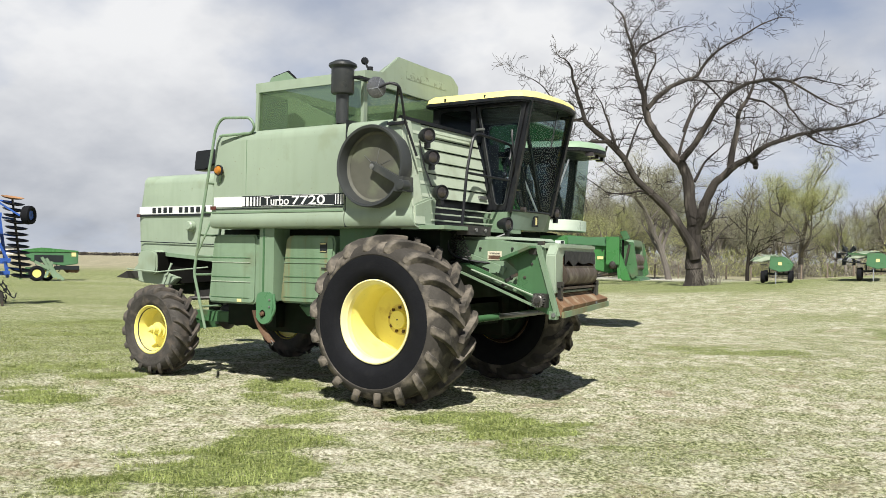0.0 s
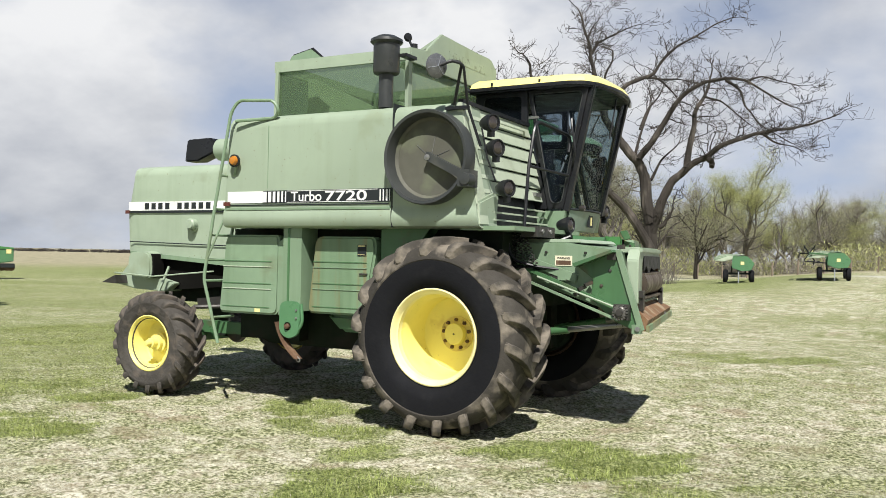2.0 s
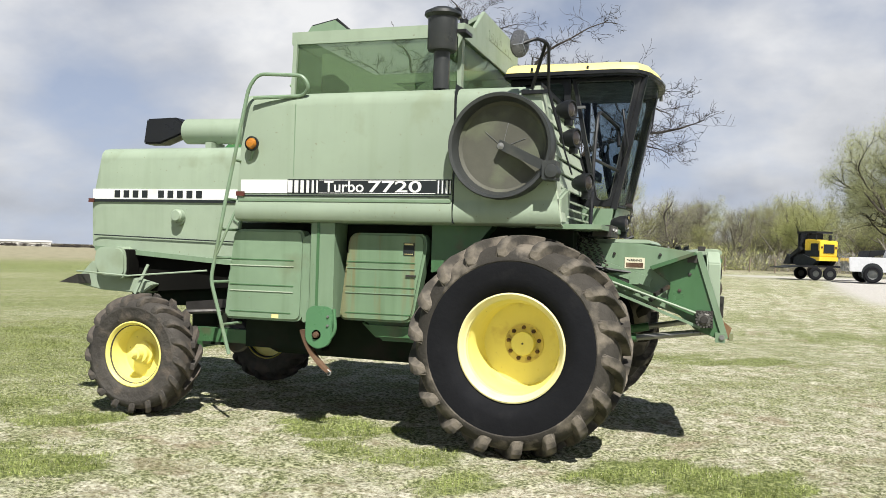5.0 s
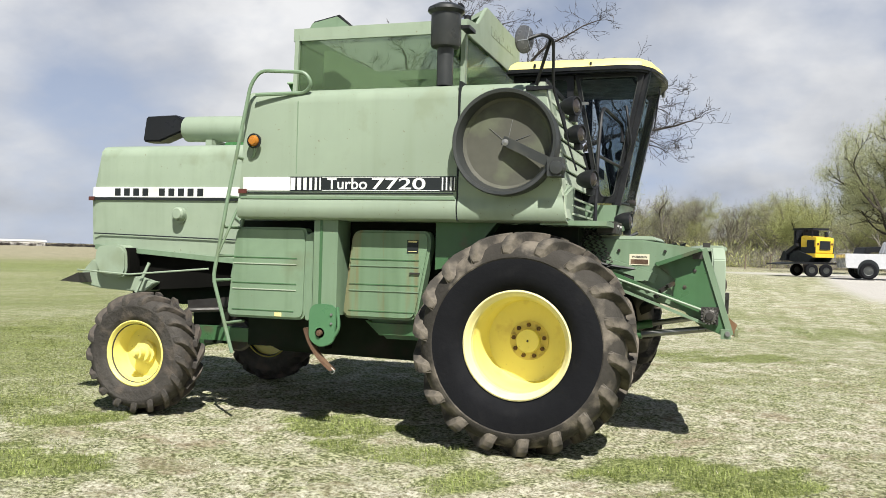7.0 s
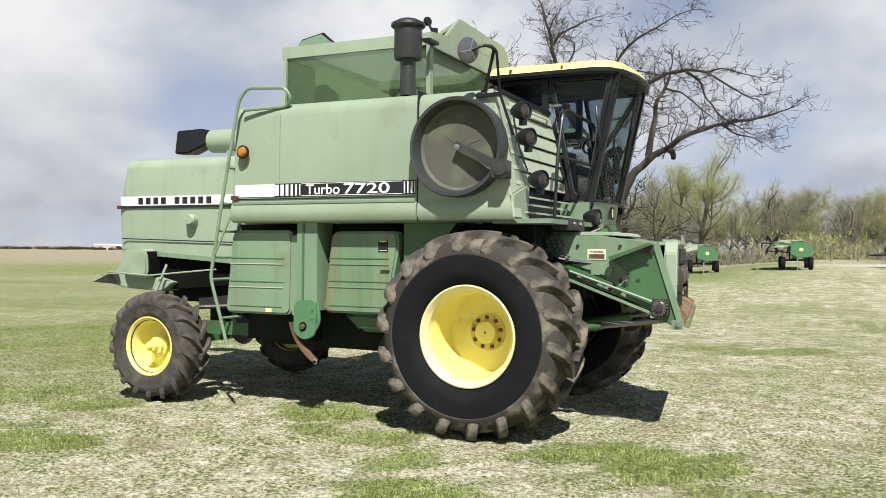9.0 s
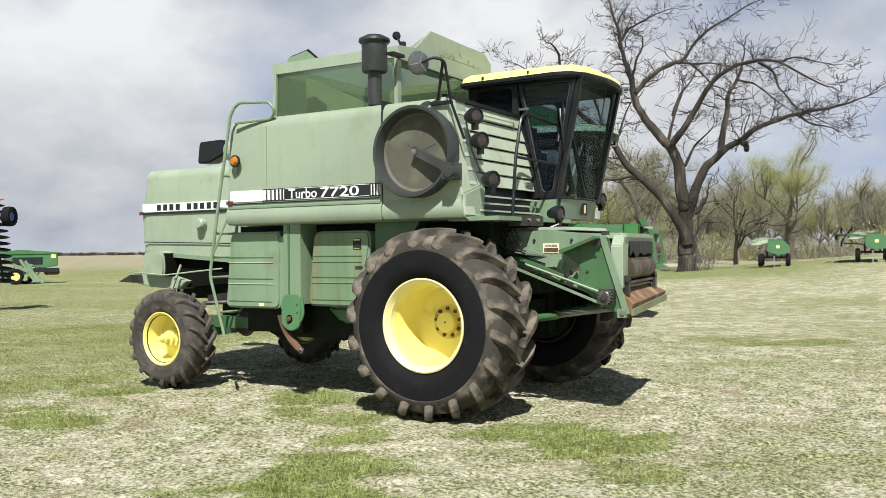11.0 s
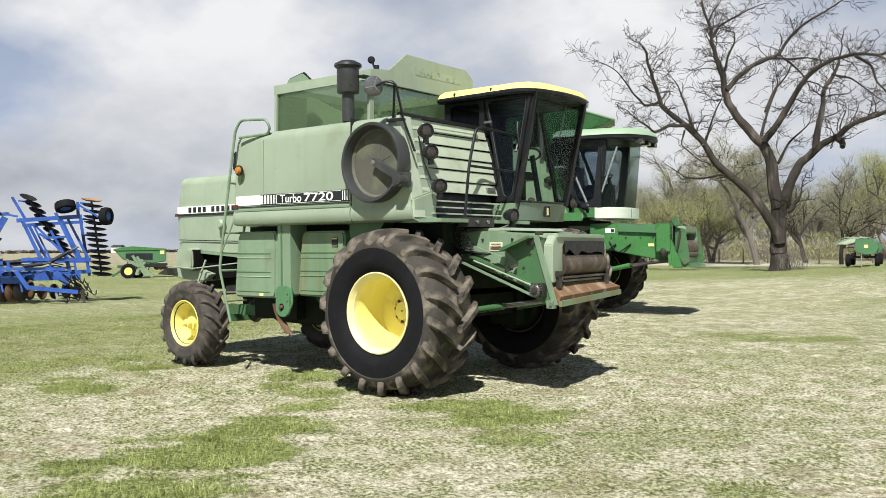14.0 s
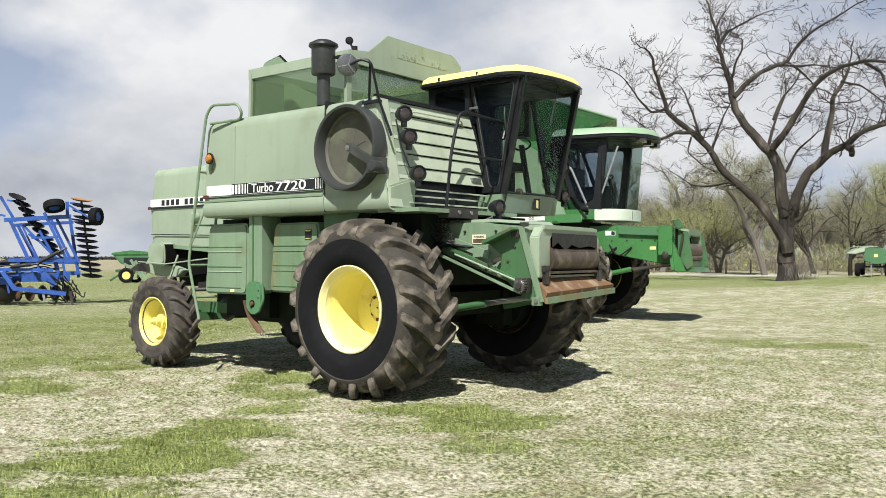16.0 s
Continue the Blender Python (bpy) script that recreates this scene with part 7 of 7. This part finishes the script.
def wander(p, d, length, n, bend, rng, lift=0.0):
    pts = [Vector(p)]
    d = Vector(d).normalized()
    for i in range(n):
        d = (d + Vector((rng.uniform(-bend, bend), rng.uniform(-bend, bend), rng.uniform(-bend, bend) + lift))).normalized()
        pts.append(pts[-1] + d * length / n)
    return pts, d


def sprout(bm, p, d, length, r, depth, rng, tips, bend=0.35, lift=0.03, thin=0.008, kids=(2, 4)):
    """A branch that wanders and divides; the ends are collected in tips."""
    pts, end = wander(p, d, length, 4 if depth > 0 else 3, bend, rng, lift)
    limb(bm, pts, r, max(thin, r * 0.45), 6 if r > 0.06 else 4 if r > 0.02 else 3)
    tips.append((pts[-1], end, depth))
    if depth <= 0:
        return
    for k in range(rng.randint(*kids)):
        i = rng.randint(1, len(pts) - 1)
        side = Vector((rng.uniform(-1, 1), rng.uniform(-1, 1), rng.uniform(-0.4, 0.9)))
        sprout(bm, pts[i], end * 0.8 + side.normalized() * 0.9, length * rng.uniform(0.5, 0.75), max(thin, r * 0.5), depth - 1, rng, tips, bend, lift, thin, kids)


# the great bare tree: its main limbs, each as stations across, up and away from the foot with the thickness there
BASE = (-10.4, 44.2)
UX = Vector((0.954, 0.299, 0))
UY = Vector((-0.299, 0.954, 0))


def tp(u, v, away=0.0):
    return UX * ((u - 1314) * 0.0316) + UY * away + Vector((0, 0, (492 - v) * 0.0333))


big_tree = thing("bare_tree", "large old leafless tree with heavy forked limbs", "tree", (*BASE, ground_z(*BASE) - 0.1))
tr = random.Random(11)
trunk = bmesh.new()
MAIN = [
    # the trunk and the limb that leans away from it near the ground
    ("1316,495 1311,450 1313,400 1312,362", 0.0, 0.1, 0.5, 0.38),
    ("1314,440 1304,412 1284,380 1256,346 1215,310 1190,275 1165,245 1130,215 1108,195 1100,165 1092,135 1085,110 1078,92", -0.3, -2.6, 0.33, 0.06),
    ("1150,232 1120,231 1095,243 1068,222 1062,216", -1.6, -2.2, 0.12, 0.04),
    ("1106,192 1080,197 1060,175 1042,148 1020,126 1000,117", -2.2, -3.0, 0.09, 0.02),
    ("1240,335 1215,318 1180,326 1150,324 1118,302", -0.8, -2.0, 0.1, 0.02),
    ("1150,240 1142,265 1172,292 1205,306", -1.6, -1.0, 0.06, 0.02),
    ("1168,246 1152,195 1142,168 1130,150", -1.6, -2.2, 0.09, 0.02),
    ("1186,262 1200,215 1216,182 1222,160", -1.2, -0.4, 0.07, 0.02),
    # the leader
    ("1312,380 1301,300 1286,266 1262,240 1240,215 1222,185 1215,160 1212,130 1205,110 1198,85 1192,60 1185,30 1175,0 1165,-28", 0.0, 1.6, 0.36, 0.05),
    ("1220,163 1240,140 1265,120 1295,108 1316,99 1330,75 1355,50 1390,30 1430,5 1462,-8", 0.6, 2.6, 0.18, 0.03),
    ("1296,108 1340,112 1365,110 1400,118 1428,110", 1.4, 1.8, 0.07, 0.02),
    ("1325,110 1345,130 1360,150 1368,172", 1.5, 0.8, 0.08, 0.02),
    ("1194,62 1205,40 1230,25 1258,10 1292,-2", 1.2, 2.6, 0.1, 0.02),
    ("1214,132 1222,105 1236,80 1236,62 1216,56", 0.9, 0.2, 0.09, 0.03),
    ("1186,35 1196,5 1212,-20", 1.4, 2.4, 0.07, 0.02),
    ("1200,90 1188,70 1180,45", 1.0, 0.2, 0.05, 0.02),
    # the limb that bends over
    ("1288,262 1312,234 1332,202 1350,172 1376,146 1402,133 1440,128 1476,135 1512,160 1548,182", -0.2, -2.2, 0.22, 0.04),
    ("1440,130 1466,150 1472,178 1492,206 1520,226 1552,246", -1.2, -2.4, 0.09, 0.02),
    ("1402,155 1432,164 1462,190 1488,212", -0.8, -1.4, 0.08, 0.02),
    ("1476,135 1500,128 1530,140 1560,150", -1.4, -2.6, 0.06, 0.02),
    # the limb that leaves the trunk low on its other side
    ("1314,395 1330,342 1350,302 1372,285 1392,270 1410,262 1430,246 1460,235 1490,225 1530,219 1570,214 1600,206", 0.0, -2.2, 0.31, 0.05),
    ("1408,260 1417,268 1419,280", -0.8, -0.9, 0.2, 0.16),
    ("1376,282 1381,240 1390,200 1396,166 1412,140 1418,118", -0.4, 0.8, 0.22, 0.07),
    ("1500,222 1522,240 1545,246 1570,256", -1.6, -2.0, 0.08, 0.02),
    ("1290,205 1306,162 1330,132 1338,108", 1.0, 3.0, 0.09, 0.02),
    ("1282,250 1300,186 1312,152 1306,120", 0.6, 2.6, 0.09, 0.02),
    ("1312,300 1330,262 1362,232 1372,206", 0.4, 3.0, 0.1, 0.02),
    ("1328,386 1340,372 1348,362", -0.1, -0.4, 0.14, 0.07),
]
tips = []
for text, away0, away1, r0, r1 in MAIN:
    uv = [tuple(float(c) for c in p.split(",")) for p in text.split()]
    pts = [tp(u, v, away0 + (away1 - away0) * i / (len(uv) - 1)) for i, (u, v) in enumerate(uv)]
    gn = [Vector((tr.uniform(-1, 1), tr.uniform(-1, 1), tr.uniform(-1, 1))) * min(0.16, 0.05 + r1) for p in pts]
    mid = [[(a + b) / 2 + q, b] for a, b, q in zip(pts, pts[1:], gn)]
    smooth_pts = bent([pts[0]] + [p for m in mid for p in m], 0.4, 2)
    n = len(smooth_pts)
    tube(trunk, smooth_pts, [(r0 + (r1 - r0) * (i / (n - 1)) ** 0.75) * tr.uniform(0.92, 1.08) for i in range(n)], 10)
    if r1 > 0.15:
        continue
    first = int(n * 0.3) if r0 > 0.3 else 1
    for i in range(first, n, 3):
        rr = r0 + (r1 - r0) * i / n
        for k in range(2 if i > n * 0.4 else 1):
            d = Vector((tr.uniform(-1, 1), tr.uniform(-1, 1), tr.uniform(-0.6, 0.9)))
            along = (smooth_pts[i] - smooth_pts[i - 1]).normalized()
            sprout(trunk, smooth_pts[i], along * 0.6 + d, tr.uniform(0.7, 1.7), min(0.045, rr * 0.3), 2, tr, tips, 0.45, -0.02, 0.010)
    sprout(trunk, smooth_pts[-1], smooth_pts[-1] - smooth_pts[-2], 1.3, r1 * 0.8, 3, tr, tips, 0.4, 0.0, 0.010)
part("trunk", trunk, BARK, big_tree, "furrowed grey-brown trunk and limbs")
# root flare and suckers at the foot
flare_ = L([(0.85, -0.1), (0.66, 0.12), (0.56, 0.4), (0.5, 1.0), (0.0, 1.0)], seg=18)
fl = part("root_flare", flare_, BARK, big_tree)
fl.rotation_euler = (math.pi / 2, 0, 0)
sk = bmesh.new()
for i in range(120):
    p = UX * tr.uniform(-0.2, 1.5) + UY * tr.uniform(-1.2, 1.0)
    tube(sk, [p, p + Vector((tr.uniform(-0.3, 0.4), tr.uniform(-0.3, 0.3), tr.uniform(0.4, 1.0))), p + Vector((tr.uniform(-0.5, 0.8), tr.uniform(-0.5, 0.5), tr.uniform(0.7, 1.7)))], 0.008, 3)
tagged(part("sucker_growth", sk, GREYBARK, big_tree), kind="stuff")


def leaf_cloud(centres, n, spread, size, rng):
    """Small random leaf triangles scattered round many twig ends."""
    g = np.random.default_rng(rng)
    c = np.asarray(centres)[g.integers(0, len(centres), n)]
    p = c + g.normal(0, spread, (n, 3))
    a, b = g.normal(0, 1, (n, 3)), g.normal(0, 1, (n, 3))
    a *= (size * g.uniform(0.5, 1.2, n) / np.linalg.norm(a, axis=1))[:, None]
    b *= (size * g.uniform(0.4, 1.0, n) / np.linalg.norm(b, axis=1))[:, None]
    v = np.stack([p - a / 2, p + a / 2, p + b], 1).reshape(-1, 3)
    return v, np.arange(n * 3).reshape(n, 3)


def leafy_tree(label, at, h, seed, leaf, leaves, size, spread, bark=BARK, stems=1, wide=0.55, depth=4, z=None, group=""):
    rng = random.Random(seed)
    t = thing("leafy_tree", label, "tree", (*at, (ground_z(*at) if z is None else z) - 0.05), rng.uniform(0, 360), group=group)
    bm = bmesh.new()
    tips = []
    for s in range(stems):
        d = Vector((rng.uniform(-0.25, 0.25) * stems, rng.uniform(-0.25, 0.25) * stems, 1))
        pts, end = wander((rng.uniform(-0.2, 0.2) * (stems - 1), rng.uniform(-0.2, 0.2) * (stems - 1), 0), d, h * 0.32, 4, 0.12, rng)
        limb(bm, pts, h * 0.022, h * 0.015, 8)
        for k in range(rng.randint(4, 6)):
            a = rng.uniform(0, 6.28)
            sprout(bm, pts[rng.randint(2, 4)], Vector((math.cos(a) * wide * 1.6, math.sin(a) * wide * 1.6, rng.uniform(0.35, 1.1))), h * rng.uniform(0.24, 0.36), h * 0.014, depth, rng, tips, 0.3, 0.05, h * 0.0011)
        sprout(bm, pts[-1], end, h * 0.32, h * 0.018, depth, rng, tips, 0.25, 0.05, h * 0.0011)
    part("trunk", bm, bark, t)
    ends = [tuple(p) for p, d, k in tips if k <= 2 and p.z > h * 0.2]
    v, f = leaf_cloud(ends, leaves, spread, size, seed)
    soup("crown", v, f, leaf, t)
    return t


def along(t_az, dist, eye=(3.0, -8.4)):
    """A place at a heading (degrees from +y towards +x) and distance from the lot's edge."""
    return eye[0] + math.sin(radians(t_az)) * dist, eye[1] + math.cos(radians(t_az)) * dist


leafy_tree("spreading tree in fresh yellow-green leaf", along(-9.0, 88), 13, 21, LEAF, 52000, 0.075, 0.36, GREYBARK, wide=0.62)
leafy_tree("tall tree in thin young green leaf", (12.6, 55.0), 13.0, 22, LEAFGREEN, 105000, 0.075, 0.34, wide=0.5, depth=4)
leafy_tree("leaning tree in yellow-green leaf beside the drive", (6.8, 63.0), 7.0, 23, LEAF, 40000, 0.07, 0.3, wide=0.55, depth=4)
leafy_tree("tall tree in thin young green leaf", (17.5, 58.0), 17, 27, LEAFGREEN, 70000, 0.08, 0.26, stems=2, wide=0.7)
leafy_tree("small dark-stemmed tree in early bud", along(-14.0, 84), 10, 24, LEAFDULL, 16000, 0.075, 0.4, wide=0.55)
leafy_tree("rounded tree in pale yellow-green leaf", along(-21.5, 90), 13, 25, LEAFDULL, 40000, 0.08, 0.3, GREYBARK, wide=0.7)
leafy_tree("rounded tree in pale yellow-green leaf", along(-26.0, 96), 13, 26, LEAFDULL, 40000, 0.08, 0.3, GREYBARK, wide=0.7)

leafy_tree("tall tree in pale budding leaf behind the bare tree", along(-16.5, 74), 13, 28, LEAFDULL, 60000, 0.08, 0.28, GREYBARK, wide=0.55)
leafy_tree("low tree in yellow-green leaf", along(-19.5, 84), 8.5, 29, LEAF, 26000, 0.08, 0.26, GREYBARK, stems=2, wide=0.6)
leafy_tree("low tree in yellow-green leaf", along(-23.0, 86), 9, 30, LEAF, 26000, 0.08, 0.26, GREYBARK, stems=2, wide=0.6)
leafy_tree("dark-stemmed tree in early bud", along(-11.8, 76), 8, 34, LEAFDULL, 14000, 0.07, 0.3, wide=0.5)
# woods behind: three kinds of tree, copied about
kinds = [leafy_tree("slender bare tree in the woods behind", along(-4.0, 104), 10, 31, LEAFDULL, 12000, 0.07, 0.35, GREYBARK, depth=4, group="woods"),
         leafy_tree("budding tree in the woods behind", along(2.0, 106), 9, 32, LEAFDULL, 18000, 0.085, 0.3, FARBARK, stems=2, depth=4, group="woods"),
         leafy_tree("yellow-green tree in the woods behind", along(9.0, 104), 10.5, 33, LEAF, 24000, 0.09, 0.32, FARBARK, depth=4, group="woods")]
wr = random.Random(8)
for i in range(150):
    az = -34 + 72 * (i + wr.uniform(0, 1)) / 150
    x, y = along(az, wr.uniform(98, 128))
    k = kinds[wr.choice((0, 0, 1, 1, 2, 2))]
    copy_thing(k, pose(x, y, 0.8, 0, 0, wr.uniform(0, 360)) @ Matrix.Scale(wr.uniform(0.6, 1.12), 4))

# brush along the foot of the woods, and low growth on the far horizon
def brush(name, label, n_clumps, az, dist, high, per, size, material, seed):
    g = np.random.default_rng(seed)
    a, d = np.radians(g.uniform(az[0], az[1], n_clumps)), g.uniform(dist[0], dist[1], n_clumps)
    c = np.stack([3 + np.sin(a) * d, -8.4 + np.cos(a) * d, np.zeros(n_clumps)], 1)
    c[:, 2] = height(c[:, 0], c[:, 1])
    hh = g.uniform(high[0], high[1], n_clumps)
    k = np.repeat(np.arange(n_clumps), per)
    p = c[k] + g.normal(0, 1, (len(k), 3)) * np.stack([hh[k] * 0.55, hh[k] * 0.55, 0 * k], 1)
    root = p + np.stack([0 * k, 0 * k, hh[k] * g.uniform(0, 0.85, len(k)) ** 1.2], 1)
    lean = np.stack([g.normal(0, 0.5, len(k)), g.normal(0, 0.5, len(k)), g.uniform(0.2, 1.0, len(k))], 1)
    tip = root + lean * g.uniform(0.3, 0.75, len(k))[:, None]
    s = g.normal(0, size, (len(k), 3))
    s[:, 2] = 0
    v = np.stack([root - s, root + s, tip], 1).reshape(-1, 3)
    return tagged(soup(name, v, np.arange(len(v)).reshape(-1, 3), material), label, "brush", kind="stuff")


brush("brush", "grey-brown leafless brush along the woods", 480, (-36, 40), (92, 118), (1.0, 2.8), 300, 0.016, FARBARK, 41)
brush("undergrowth", "budding undergrowth below the trees", 300, (-36, 40), (94, 116), (1.2, 3.6), 260, 0.024, LEAF, 42)
brush("far_bushes", "low grey bushes on the horizon", 600, (-80, -38), (380, 430), (0.6, 1.6), 70, 0.12, BARK, 43)

# fence along the road, and pale buildings far across the fields
fence = thing("wire_fence", "old wire fence on weathered wooden posts", "fence", (*along(0, 76), 0.0))
for i in range(46):
    x, y = along(-32 + i * 1.45, 80)
    h = ground_z(x, y)
    o = part("fence_post", T([(x - fence.location.x, y - fence.location.y, h - fence.location.z - 0.1), (x - fence.location.x + 0.03, y - fence.location.y, h + 1.25)], 0.07, 6), WOOD, fence)
for z in (0.5, 0.9, 1.2):
    pts = [(along(-32 + i * 1.45, 80)[0] - fence.location.x, along(-32 + i * 1.45, 80)[1] - fence.location.y, ground_z(*along(-32 + i * 1.45, 80)) + z) for i in range(46)]
    part("fence_wire", T(pts, 0.008, 3), STEEL, fence)
shed = thing("far_shed", "small pale farm building far across the field", "building", (*along(-58.4, 380), 0.0), 30)
part("wall", B((-2, -2, 0), (2, 2, 2.4)), CONCRETE, shed)
part("roof", P([(-2.2, 2.4), (0, 3.3), (2.2, 2.4)], 'x', -2.2, 2.2), GREY, shed)
barn = thing("far_shed", "long low white building on the horizon", "building", (*along(-44.5, 420), 0.0), 45)
part("wall", B((-16, -4, 0), (16, 4, 1.8)), CONCRETE, barn)
part("roof", P([(-4.3, 1.8), (0, 2.6), (4.3, 1.8)], 'x', -16.5, 16.5), CONCRETE, barn)
